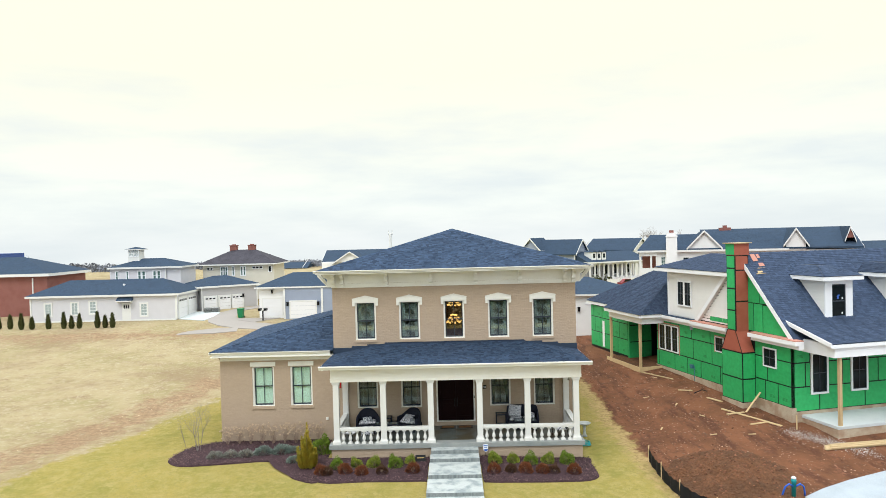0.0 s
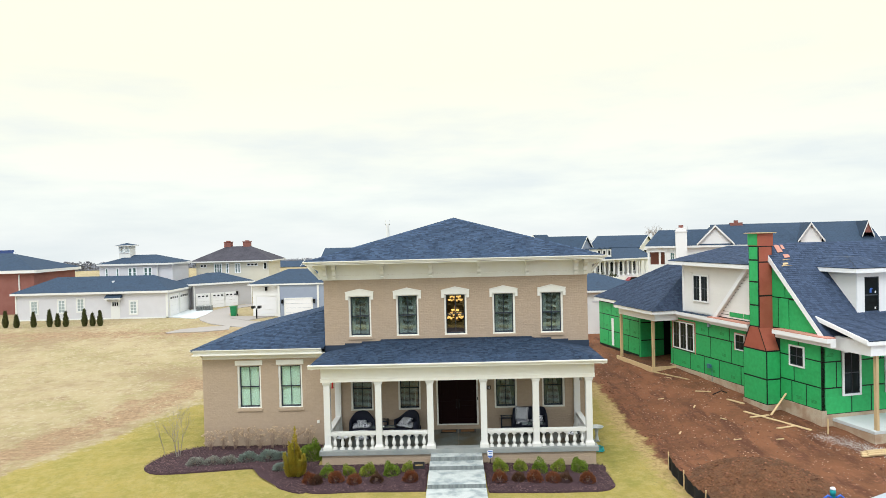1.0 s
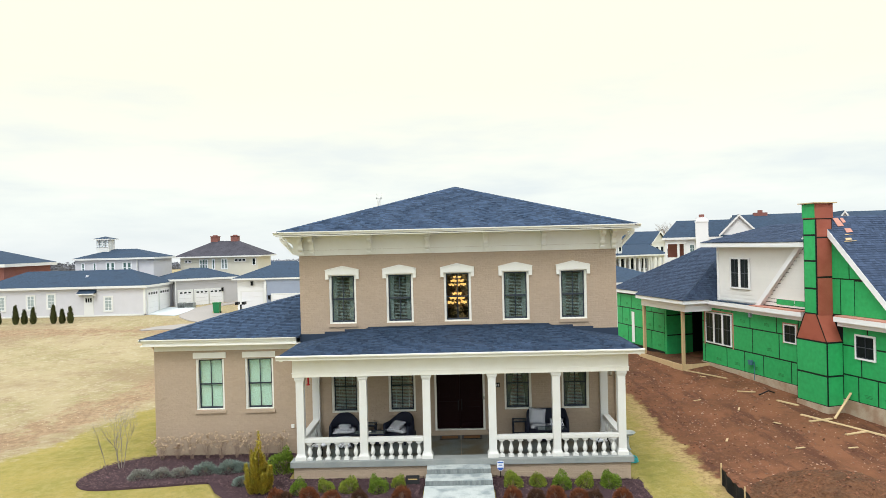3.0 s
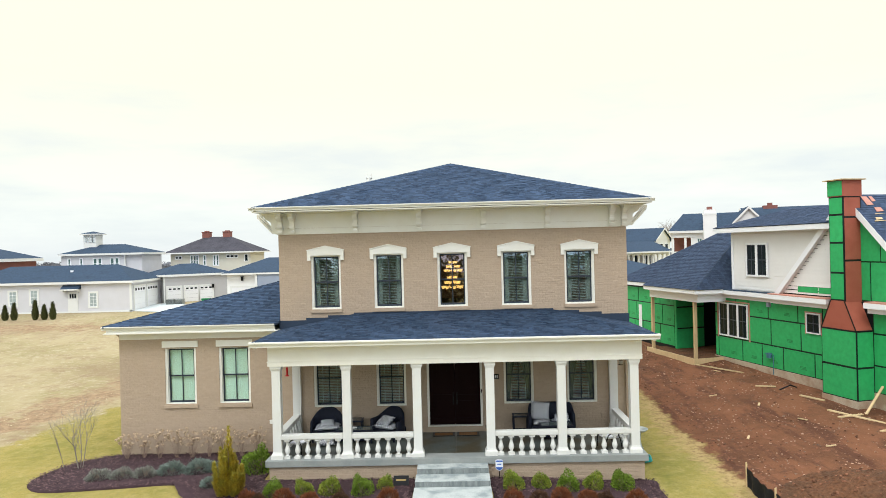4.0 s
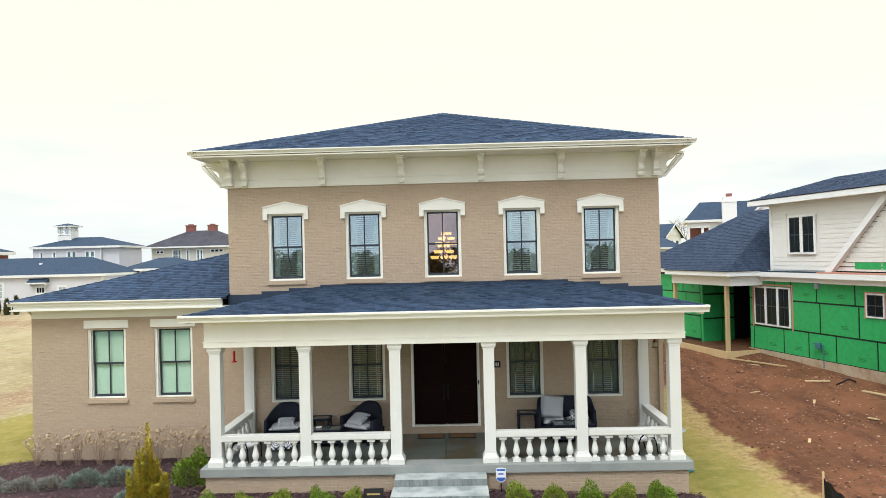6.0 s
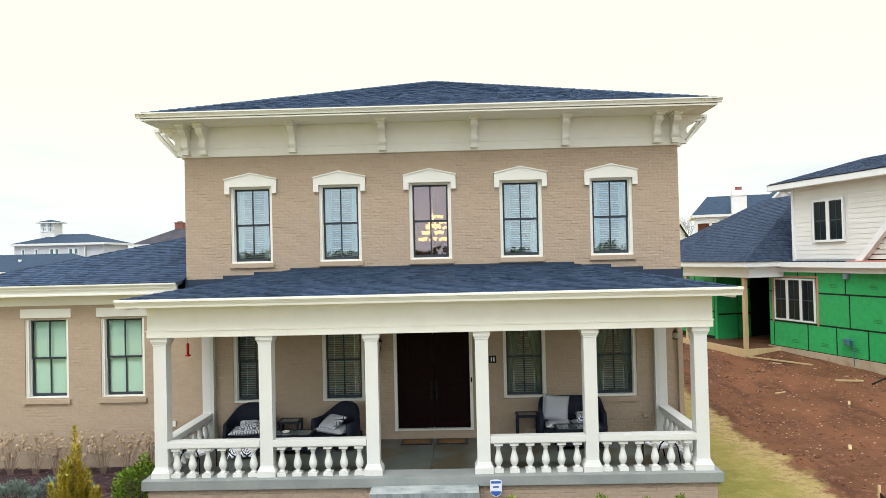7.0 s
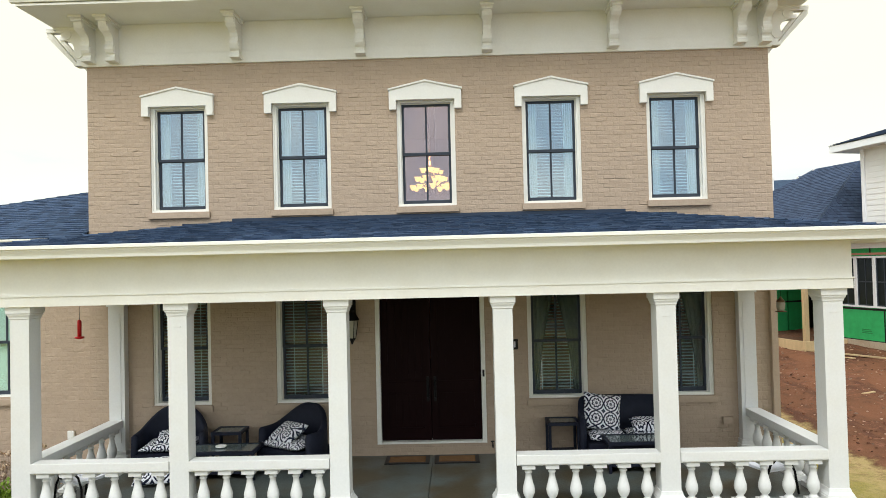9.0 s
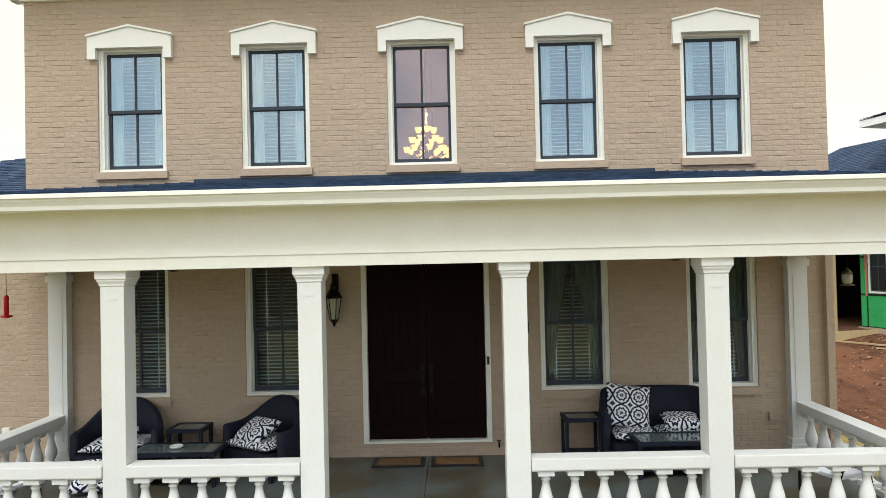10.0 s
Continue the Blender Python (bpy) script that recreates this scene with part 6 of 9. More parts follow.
# cream house with two brick chimneys
g = thing("house", "cream house with hip roof and two brick chimneys", "house", at=(-1.0, 0, 0.3))
part("wall", boxes((-30.9, -21.9, 52.0, 57.5, 1.5, 6.85)), M_TANSTUCCO, g)
hip(g, -30.9, -21.9, 52.0, 57.5, 6.98, 1.75, run=3.6, over=0.6, label="brown-grey hip roof", material=M_ROOF_BROWN)
for x0 in (-28.25, -25.85):
    ch = part("chimney", boxes((x0, x0 + 0.85, 54.6, 55.4, 7.6, 9.25)), M_REDBRICK, g, "red brick chimney")
    part("chimney_cap", boxes((x0 - 0.06, x0 + 0.91, 54.54, 55.46, 9.25, 9.33), (x0 + 0.2, x0 + 0.65, 54.8, 55.2, 9.33, 9.45)), M_REDBRICK, ch)
for x, w, z, h in ((-28.5, 0.22, 5.5, 1.1), (-28.2, 0.22, 5.5, 1.1), (-27.9, 0.22, 5.5, 1.1), (-27.05, 0.22, 5.5, 1.1), (-25.95, 0.22, 5.5, 1.1), (-25.6, 0.22, 5.5, 1.1), (-22.35, 0.3, 5.9, 0.7), (-24.4, 0.34, 6.35, 0.22), (-23.95, 0.34, 6.35, 0.22), (-23.5, 0.34, 6.35, 0.22),
                   (-30.2, 0.25, 6.3, 0.22), (-29.8, 0.25, 6.3, 0.22)):
    simple_window(g, front(x, 52.0, z), w, h, 1, 2 if h > 0.5 else 1, cw=0.07, pane=M_PANE_GREEN if w < 0.26 and h > 0.5 else None)

# red brick house
g = thing("house", "red brick house with white fascia and dark roof", "house", at=(-3.3, 0, 0.2))
part("wall", boxes((-62.0, -42.6, 42.0, 50.0, 0.5, 6.55)), M_REDBRICK, g)
hip(g, -62.0, -42.6, 42.0, 50.0, 6.88, 1.85, run=5.5, over=0.5, fascia=0.32)
simple_window(g, front(-50.0, 42.0, 2.4), 0.5, 1.2, 2, 4, casing=M_WHITE, cw=0.12, pane=M_CURTAINED)
part("roof_vent", boxes((-47.4, -47.25, 46.0, 46.15, 7.6, 8.9), (-47.6, -47.05, 45.8, 46.3, 7.5, 7.8)), M_SIGNW, g, "white roof vent pipe")
part("downspout", boxes((-44.3, -44.18, 41.9, 42.0, 2.0, 6.4)), M_WHITE, g)
g = thing("house", "distant house with a bright blue roof sheet", "house")
part("wall", boxes((-70, -64.4, 60, 66, 2, 8.2)), M_SIDING, g)
part("roof", boxes((-70.5, -64.0, 59.5, 66.5, 8.3, 9.2)), M_TARP, g, "blue roof sheet")

# distant buildings seen past the corner of the house
g = thing("house", "distant white gabled house with dark roof", "house")
part("wall", boxes((-22.2, -8.0, 80.0, 90.0, 2.5, 6.2)), M_SIDING, g)
gable_roof(g, -22.2, -8.0, 82.0, 92.0, 6.2, 1.9, "x")
gable_roof(g, -20.0, -14.6, 79.0, 87.0, 6.2, 1.75, "y")
g = thing("house", "distant house with blue-grey roof and slanting poles", "house")
part("wall", boxes((-39, -30.5, 105, 112, 3.0, 4.3)), M_SIDING, g)
part("roof", prism(bmesh.new(), [(0, 104.5, 4.3), (0, 108.5, 5.4), (0, 112.5, 4.3)], (-39.5, 0, 0), (-30, 0, 0)), M_ROOF, g, "blue-grey roof")
part("pole", tube(bmesh.new(), [(-39.4, 104.6, 4.4), (-40.6, 104.6, 6.0)], 0.06), M_SIGNW, g)
part("pole", tube(bmesh.new(), [(-31.0, 104.6, 4.4), (-29.6, 104.6, 6.3)], 0.06), M_SIGNW, g)
g = thing("house", "distant low pale house with dark roof", "house")
part("wall", boxes((-47, -40, 100, 106, 3.0, 4.9)), M_TANSTUCCO, g)
hip(g, -47, -40, 100, 106, 4.95, 1.0)
g = thing("house", "distant unfinished brick house shell", "house")
part("wall", boxes((-33.5, -31.2, 68, 74, 2.5, 4.9)), M_REDBRICK, g)
hip(g, -33.5, -31.2, 68, 74, 4.95, 0.5, over=0.2)

# white garage behind the side yard
g = thing("garage_building", "white sided garage with dark hip roof", "building")
part("wall", boxes((5.0, 16.3, 25.0, 33.0, 0.6, 4.72)), M_SIDING, g)
hip(g, 5.0, 16.3, 25.0, 33.0, 4.86, 1.2, run=4.3, over=0.4)
wall_lamp(g, front(10.75, 25.0, 3.35))
part("trim", boxes((11.3, 14.0, 24.94, 25.0, 3.9, 3.97)), M_GREIGE, g)

# blue-grey gabled house, set square to the side street
g = thing("house", "blue-grey sided house with white-trimmed gables", "house", at=pose(17.0, 61.9, 0, 0, 0, -36))
part("wall", boxes((-6.6, 0.0, 0.0, 3.9, 2.0, 7.45)), M_BLUEGREY, g)
gable_roof(g, -6.6, 0.0, 0.0, 3.9, 7.45, 1.75, "x", over=0.35, wall=M_BLUEGREY)
part("wall", boxes((-8.4, -4.9, -0.6, 3.0, 2.0, 7.7)), M_BLUEGREY, g)
gable_roof(g, -8.4, -4.9, -0.6, 3.0, 7.65, 1.85, "y", over=0.3, wall=M_BLUEGREY)
for y in (1.35, 2.3):
    simple_window(g, pose(0.0, y, 5.5, 0, 0, 90), 0.55, 1.25, 1, 2, casing=M_WHITE, cw=0.1)
simple_window(g, pose(0.0, 1.95, 7.75, 0, 0, 90), 0.3, 0.55, 1, 1, casing=M_WHITE, cw=0.08)
part("corner_board", boxes((-0.14, 0.03, -0.03, 0.06, 2.0, 7.3)), M_WHITE, g)
part("corner_board", boxes((-0.14, 0.03, 3.84, 3.93, 2.0, 7.3)), M_WHITE, g)
# white house beside it
g = thing("house", "white house with a dark gabled roof", "house", at=pose(26.7, 67.2, -0.1, 0, 0, -38))
part("wall", boxes((-7.8, -0.4, 0.35, 6.0, 1.5, 7.7)), M_SIDING, g)
gable_roof(g, -7.8, -0.4, 0.35, 6.0, 7.7, 1.5, "x")
for x in (-1.75, -1.2):
    simple_window(g, front(x, 0.35, 6.72), 0.3, 0.42, 1, 2, cw=0.06)
for y in (0.95, 2.75, 4.6):
    simple_window(g, pose(-0.4, y, 6.05, 0, 0, 90), 0.95, 0.95, 3, 2, cw=0.10)
simple_window(g, pose(-0.4, 3.2, 7.95, 0, 0, 90), 0.3, 0.4, 1, 1, cw=0.06)
# columned porch along the side street
g = thing("porch", "long white columned porch with a low dark roof", "porch", at=pose(18.7, 60.0, 0, 0, 0, 25))
part("roof", prism(bmesh.new(), [(0, -0.4, 6.0), (0, 3.4, 7.35), (0, 6.0, 6.6), (0, 6.0, 5.95)], (-0.5, 0, 0), (9.9, 0, 0)), M_ROOF, g, "low dark shingled porch roof")
part("fascia", boxes((-0.5, 9.9, -0.45, -0.36, 5.84, 6.02), (-0.56, -0.5, -0.4, 6.0, 5.84, 6.02)), M_WHITE, g, "white fascia board")
part("porch_beam", boxes((-0.1, 9.6, -0.05, 0.2, 5.62, 5.86)), M_WHITE, g)
part("porch_ceiling", boxes((-0.1, 9.6, 0.2, 2.8, 5.80, 5.84)), M_GREY, g)
part("porch_floor", boxes((-0.3, 9.6, -0.2, 2.9, 1.5, 3.75)), M_GREIGE, g)
part("porch_back", boxes((-0.2, 9.6, 2.7, 2.85, 3.75, 5.84)), M_GREY, g, "shaded house wall behind the porch")
for i in range(5):
    simple_window(g, front(0.9 + i * 1.9, 2.7, 4.1), 0.8, 1.4, 2, 2, cw=0.09)
me_pcol = mesh_of("porch_column", square_lathe([(0.15, 0.0), (0.15, 0.12), (0.10, 0.16), (0.09, 1.72), (0.14, 1.78), (0.14, 1.87)]), M_WHITE)
for i in range(13):
    part("porch_column", me_pcol, None, g, at=(0.1 + i * 0.775, 0.08, 3.75))
for x in (1.0, 1.85, 2.7):
    dm = part("dormer", boxes((x - 0.32, x + 0.32, 0.35, 2.2, 6.25, 7.35)), M_WHITE, g, "small white dormer")
    part("pane", boxes((x - 0.17, x + 0.17, 0.33, 0.345, 6.55, 7.15)), M_PANE, dm)
    part("dormer_roof", prism(bmesh.new(), [(x - 0.42, 0, 7.36), (x + 0.42, 0, 7.36), (x, 0, 7.6)], (0, 0.25, 0), (0, 2.2, 0)), M_ROOF, dm)
# board fence and clipped bushes before the porch, a car parked beyond it
f = thing("fence", "low white board fence before the columned porch", "fence", at=pose(20.5, 57.2, 0.25, 0, 0, 25))
for i in range(10):
    part("panel", boxes((i * 0.98 + 0.03, i * 0.98 + 0.95, -0.03, 0.03, 2.6, 3.55)), M_WHITE, f)
    part("post", boxes((i * 0.98 - 0.05, i * 0.98 + 0.03, -0.05, 0.05, 2.5, 3.68)), M_WHITE, f)
me_bush = mesh_of("foliage", leafy(33, 0.75, 1.2, 900, 0.12), M_CEDAR)
for x, y, k in ((18.8, 58.6, 0.75), (19.6, 59.0, 0.8), (20.9, 59.6, 0.85)):
    t = thing("shrub", "rounded dark evergreen bush by a porch", "shrub", "bushes by the far porch", at=pose(x, y, 3.1, 0, 0, x * 40))
    t.scale = (k, k, k)
    part("foliage", me_bush, None, t)
car = thing("car", "red car parked at the kerb of the side street", "car", at=pose(23.1, 58.9, 2.55, 0, 0, 40))
bm = bmesh.new()
prism(bm, [(-1.6, 0, 0.25), (1.6, 0, 0.25), (1.62, 0, 0.62), (0.95, 0, 0.78), (0.5, 0, 1.15), (-0.75, 0, 1.18), (-1.2, 0, 0.82), (-1.62, 0, 0.76)], (0, -0.7, 0), (0, 0.7, 0))
part("body", bm, M_CARRED, car)
part("side_window", prism(bmesh.new(), [(-1.02, 0, 0.82), (0.78, 0, 0.80), (0.44, 0, 1.09), (-0.7, 0, 1.11)], (0, -0.71, 0), (0, 0.71, 0)), M_PANE, car)
for x in (-1.0, 1.0):
    for y in (-0.66, 0.66):
        part("wheel", lathe(bmesh.new(), [(0.27, -0.08), (0.27, 0.08)], 14), M_IRON, car, at=pose(x, y, 0.27, 90, 0, 0))
# long white house, turned a little from the street
g = thing("house", "long white house with gables and a white chimney", "house", at=pose(19.23, 37.6, 0, 0, 0, -16))
part("wall", boxes((2.07, 20.5, 0.4, 5.0, 1.5, 7.94)), M_SIDING, g)
hip(g, 0.4, 14.0, 0.4, 5.0, 8.10, 1.60, run=1.35, over=0.4, fascia=0.2)
gable_roof(g, 7.0, 20.5, 0.7, 9.3, 8.40, 1.75, "x", over=0.5)
gable_roof(g, 5.16, 8.10, 0.25, 5.0, 8.53, 1.56, "y", over=0.25)
gable_roof(g, 14.19, 15.99, 0.25, 5.0, 8.77, 1.34, "y", over=0.25)
gable_roof(g, 19.61, 20.42, 0.9, 5.0, 9.02, 1.13, "y", over=0.1, wall=M_REDBRICK)
for xa, xb, z in ((5.16, 8.10, 8.53), (14.19, 15.99, 8.77)):
    part("gable_base", boxes((xa, xb, 0.25, 0.45, 7.95, z)), M_SIDING, g, "white siding under the gable")
ch = part("chimney", boxes((2.91, 3.99, -0.3, 0.4, 2.0, 9.45), (2.87, 4.03, -0.34, 0.4, 9.45, 9.6), (2.96, 3.94, -0.25, 0.4, 9.6, 9.9)), M_SIDING, g, "white painted chimney")
part("chimney_pot", boxes((3.23, 3.67, -0.1, 0.3, 9.9, 10.16)), M_REDBRICK, ch)
part("chimney", boxes((8.45, 9.65, 4.6, 5.4, 9.0, 10.30), (8.85, 9.25, 4.8, 5.2, 10.30, 10.54)), M_REDBRICK, g, "low brick chimney")
part("roof_vent", boxes((9.40, 9.58, 1.7, 1.9, 8.5, 9.1)), M_SIGNW, g, "small white roof vent")
for x in (0.32, 1.40, 1.97):
    part("porch_column", boxes((x - 0.1, x + 0.1, 0.3, 0.5, 2.5, 7.5)), M_WHITE, g)
part("porch_beam", boxes((0.2, 2.07, 0.25, 0.55, 7.5, 7.9)), M_WHITE, g)
part("porch_back", boxes((0.5, 2.07, 2.0, 2.2, 1.5, 7.5)), M_REDBRICK, g)
part("porch_rail", boxes((0.2, 2.07, 0.36, 0.44, 5.2, 6.26)), M_WHITE, g)
simple_window(g, front(2.60, 0.4, 6.43), 0.40, 0.98, 2, 3, casing=M_WHITE, cw=0.08, pane=M_PANE_GREEN)
simple_window(g, front(4.85, 0.4, 6.2), 0.5, 1.1, 2, 3, casing=M_WHITE, cw=0.08)
g = thing("house", "low house with a long dark shingled roof", "house")
part("wall", boxes((39.0, 59.5, 32.0, 40.0, 1.0, 7.3)), M_SIDING, g)
part("roof", prism(bmesh.new(), [(0, 31.0, 7.1), (0, 36.0, 8.6), (0, 41.0, 7.1)], (38.5, 0, 0), (60.0, 0, 0)), M_ROOF, g, "dark shingled roof")

# drive and service lane
def slab(name, pts, material, label, category, lift=0.03):
    bm = bmesh.new()
    top = [bm.verts.new((x, y, ground_z(x, y) + lift)) for x, y in pts]
    bot = [bm.verts.new((x, y, ground_z(x, y) - 0.3)) for x, y in pts]
    bm.faces.new(top)
    for i in range(len(pts)):
        bm.faces.new((top[i], bot[i], bot[(i + 1) % len(pts)], top[(i + 1) % len(pts)]))
    return tagged(part(name, bm, material), label, category, kind="structure")


def ribbon(name, pts, material, label, category, lift=0.05):
    """A paved strip through the points (x, y, half width), laid on the land."""
    bm = bmesh.new()
    rows = []
    fine = []
    for (xa, ya, wa), (xb, yb, wb) in zip(pts, pts[1:]):
        fine += [(xa + (xb - xa) * k / 6, ya + (yb - ya) * k / 6, wa + (wb - wa) * k / 6) for k in range(6)]
    fine.append(pts[-1])
    for i, (x, y, w) in enumerate(fine):
        p, q = fine[max(0, i - 3)], fine[min(len(fine) - 1, i + 3)]
        d = Vector((q[0] - p[0], q[1] - p[1], 0)).normalized()
        n = Vector((-d.y, d.x, 0))
        row = []
        for s2, dz in ((-1, -0.3), (-1, lift), (0, lift + 0.01), (1, lift), (1, -0.3)):
            c = Vector((x, y, 0)) + n * (s2 * w)
            row.append(bm.verts.new((c.x, c.y, ground_z(c.x, c.y) + dz)))
        rows.append(row)
    for r0, r1 in zip(rows, rows[1:]):
        for j in range(4):
            bm.faces.new((r0[j], r0[j + 1], r1[j + 1], r1[j]))
    return tagged(part(name, bm, material, None), label, category, kind="structure")


ribbon("road", [(-22.6, 45.4, 0.8), (-24.4, 43.4, 0.85), (-25.1, 41.2, 1.0), (-25.0, 39.4, 1.3), (-24.7, 37.6, 1.45), (-24.0, 36.0, 1.5), (-22.6, 34.3, 1.45), (-20.6, 33.0, 1.4), (-15.0, 31.0, 1.3), (-8.0, 29.5, 1.2)], M_ROAD, "pale grey service lane curving past the garages", "road")
slab("pavement", [(-29.3, 37.5), (-26.1, 36.2), (-25.9, 38.6), (-26.1, 41.2), (-28.3, 42.2), (-29.3, 42.2)], M_SLAB, "pale concrete apron before the garage doors", "pavement", 0.07)
slab("pavement", [(-22.9, 36.95), (-22.6, 36.0), (-20.4, 34.4), (-18.3, 36.95)], M_ROAD, "pale concrete drive of the white garage", "pavement", 0.075)
ribbon("pavement", [(-26.2, 29.4, 0.2), (-25.2, 30.2, 0.7), (-23.2, 30.7, 1.1), (-21.0, 31.2, 0.9)], M_ROAD, "pale dirt path stub in the field", "pavement", 0.05)
# unseen from the path; added so the windows mirror dark ground, not lawn
ribbon("road", [(-120, -47.0, 4.2), (-40, -46.2, 4.2), (0, -46.0, 4.2), (40, -46.2, 4.2), (120, -47.0, 4.2)], M_ADDED_STREET, "unseen dark street strip added to deepen the window reflections", "road", 0.02)
b = thing("wheeled_bin", "green plastic wheeled rubbish bin with lid", "bin", at=(-22.6, 37.4, ground_z(-22.6, 37.4) + 0.02))
bm = bmesh.new()
prism(bm, [(-0.24, -0.28, 0.05), (0.24, -0.28, 0.05), (0.30, -0.34, 0.95), (-0.30, -0.34, 0.95)], (0, 0, 0), (0, 0.6, 0))
part("body", bm, M_BIN, b)
part("lid", boxes((-0.33, 0.33, -0.38, 0.32, 0.95, 1.02)), M_BIN, b)
for x in (-0.26, 0.26):
    part("wheel", lathe(bmesh.new(), [(0.1, -0.03), (0.1, 0.03)], 10), M_IRON, b, at=pose(x, 0.26, 0.1, 0, 90, 0))
mbx = thing("mailbox", "black double mailbox on a post", "mailbox", at=(-19.7, 35.4, ground_z(-19.7, 35.4)))
part("post", boxes((-0.06, 0.06, -0.06, 0.06, 0, 1.05)), M_IRON, mbx)
for x in (-0.3, 0.3):
    part("box", boxes((x - 0.14, x + 0.14, -0.3, 0.25, 1.05, 1.3), bevel=0.03), M_IRON, mbx)

# hedge of small arborvitae along the greige garage
def cone_shrub(name, seed, h, r, material, n=420, leaf=0.09, trunk=True):
    """An upright evergreen of many small sprays round a thin stem."""
    rn = random.Random(seed)
    bm = bmesh.new()
    for _ in range(n):
        z = h * (0.04 + 0.96 * rn.random() ** 1.15)
        f = z / h
        rr = r * (math.sin(min(1.0, f * 2.4 + 0.25) * math.pi / 2) * (1 - f) ** 0.55) * rn.uniform(0.75, 1.08)
        a = rn.uniform(0, 2 * math.pi)
        p = Vector((rr * math.cos(a), rr * math.sin(a), z))
        d = Vector((math.cos(a) * 0.35, math.sin(a) * 0.35, 1.0)).normalized()
        s = d.cross(Vector((math.cos(a), math.sin(a), 0))).normalized()
        l, w = leaf * rn.uniform(0.9, 1.9), leaf * rn.uniform(0.3, 0.6)
        vs = [bm.verts.new(q2) for q2 in (p - s * w - d * l * 0.2, p + s * w - d * l * 0.2, p + d * l + Vector((math.cos(a), math.sin(a), 0)) * leaf * 0.35)]
        bm.faces.new(vs)
    return mesh_of(name, bm, material)


me_arb = [cone_shrub("foliage", 20 + i, 1.75, 0.36, M_CEDAR, 500, 0.16) for i in range(3)]
me_arb_core = mesh_of("stem", lathe(bmesh.new(), [(0.05, 0.0), (0.28, 0.15), (0.30, 0.7), (0.2, 1.3), (0.04, 1.65)], 8), M_CEDAR)
for i, x in enumerate((-46.9, -45.7, -44.3, -43.2, -41.5, -39.9, -39.1, -38.3, -36.45, -35.65, -34.9)):
    y = 33.6 if i > 1 else 34.0
    tr = thing("arborvitae", "slim dark green columnar evergreen shrub", "shrub", "hedge along the garage", at=pose(x * 0.985, y, ground_z(x, y) - 0.05, 0, 0, i * 50))
    tr.scale = (0.78, 0.78, 0.72 + 0.2 * ((i * 7) % 3) / 2)
    part("foliage", me_arb[i % 3], None, tr)
    part("stem", me_arb_core, None, tr)


# woods on the skyline
def woods():
    rn = random.Random(8)
    verts, faces = [], []
    for _ in range(2600):
        x = rn.uniform(-210, 160)
        y = rn.uniform(108, 130)
        base = ground_z(x, y) - 0.4
        h = (rn.uniform(1.3, 2.2) if x < 0 else rn.uniform(1.5, 2.6)) * (0.85 + 0.25 * noise.noise((x * 0.05, 0.3, 2)))
        w = rn.uniform(1.2, 2.6)
        for _ in range(60):
            a, r2, f = rn.uniform(0, 2 * math.pi), math.sqrt(rn.random()), rn.random()
            rad = w * r2 * math.sin(math.pi * (0.15 + 0.8 * f))
            c = Vector((x + rad * math.cos(a), y + rad * math.sin(a) * 0.5, base + h * f))
            k = len(verts)
            for _ in range(3):
                verts.append(c + Vector((rn.uniform(-0.32, 0.32), rn.uniform(-0.3, 0.3), rn.uniform(-0.2, 0.34))))
            faces.append((k, k + 1, k + 2))
    ob = new("far_woods", raw_mesh("far_woods", verts, faces, M_TWIG))
    tagged(ob, "distant band of leafless winter woodland", "woods", kind="stuff")


woods()


def street_trees():
    """Tall bare woodland across the street, behind the start of the walk; the windows mirror it."""
    rn = random.Random(18)
    verts, faces = [], []
    for _ in range(620):
        x, y = rn.uniform(-110, 110), rn.uniform(-66, -54)
        base, h, w = ground_z(x, y) - 0.3, rn.uniform(7.4, 8.6), rn.uniform(2.4, 4.0)
        for _ in range(500):
            a, r2, f = rn.uniform(0, 2 * math.pi), math.sqrt(rn.random()), rn.random()
            rad = w * r2 * math.sin(math.pi * (0.2 + 0.75 * f))
            c = Vector((x + rad * math.cos(a), y + rad * math.sin(a) * 0.6, base + h * f))
            k = len(verts)
            for _ in range(3):
                verts.append(c + Vector((rn.uniform(-0.3, 0.3), rn.uniform(-0.3, 0.3), rn.uniform(-0.25, 0.3))))
            faces.append((k, k + 1, k + 2))
    tagged(new("far_woods", raw_mesh("far_woods", verts, faces, M_CEDAR)), "dark band of woodland across the street", "woods", kind="stuff")


street_trees()


def bare_tree(bm, p, d, length, r, depth, rn):
    q2 = p + d * length
    tube(bm, [p, p + d * length * 0.5 + Vector((rn.uniform(-1, 1), rn.uniform(-1, 1), 0)) * length * 0.04, q2], [r, r * 0.8, r * 0.6], 4 if depth < 3 else 5)
    if depth == 0:
        return
    for _ in range(3 if depth > 1 else 3):
        nd = (d + Vector((rn.uniform(-1, 1), rn.uniform(-1, 1), rn.uniform(-0.2, 0.5))) * 0.62).normalized()
        bare_tree(bm, p + d * length * rn.uniform(0.6, 1.0), nd, length * rn.uniform(0.6, 0.8), r * 0.55, depth - 1, rn)


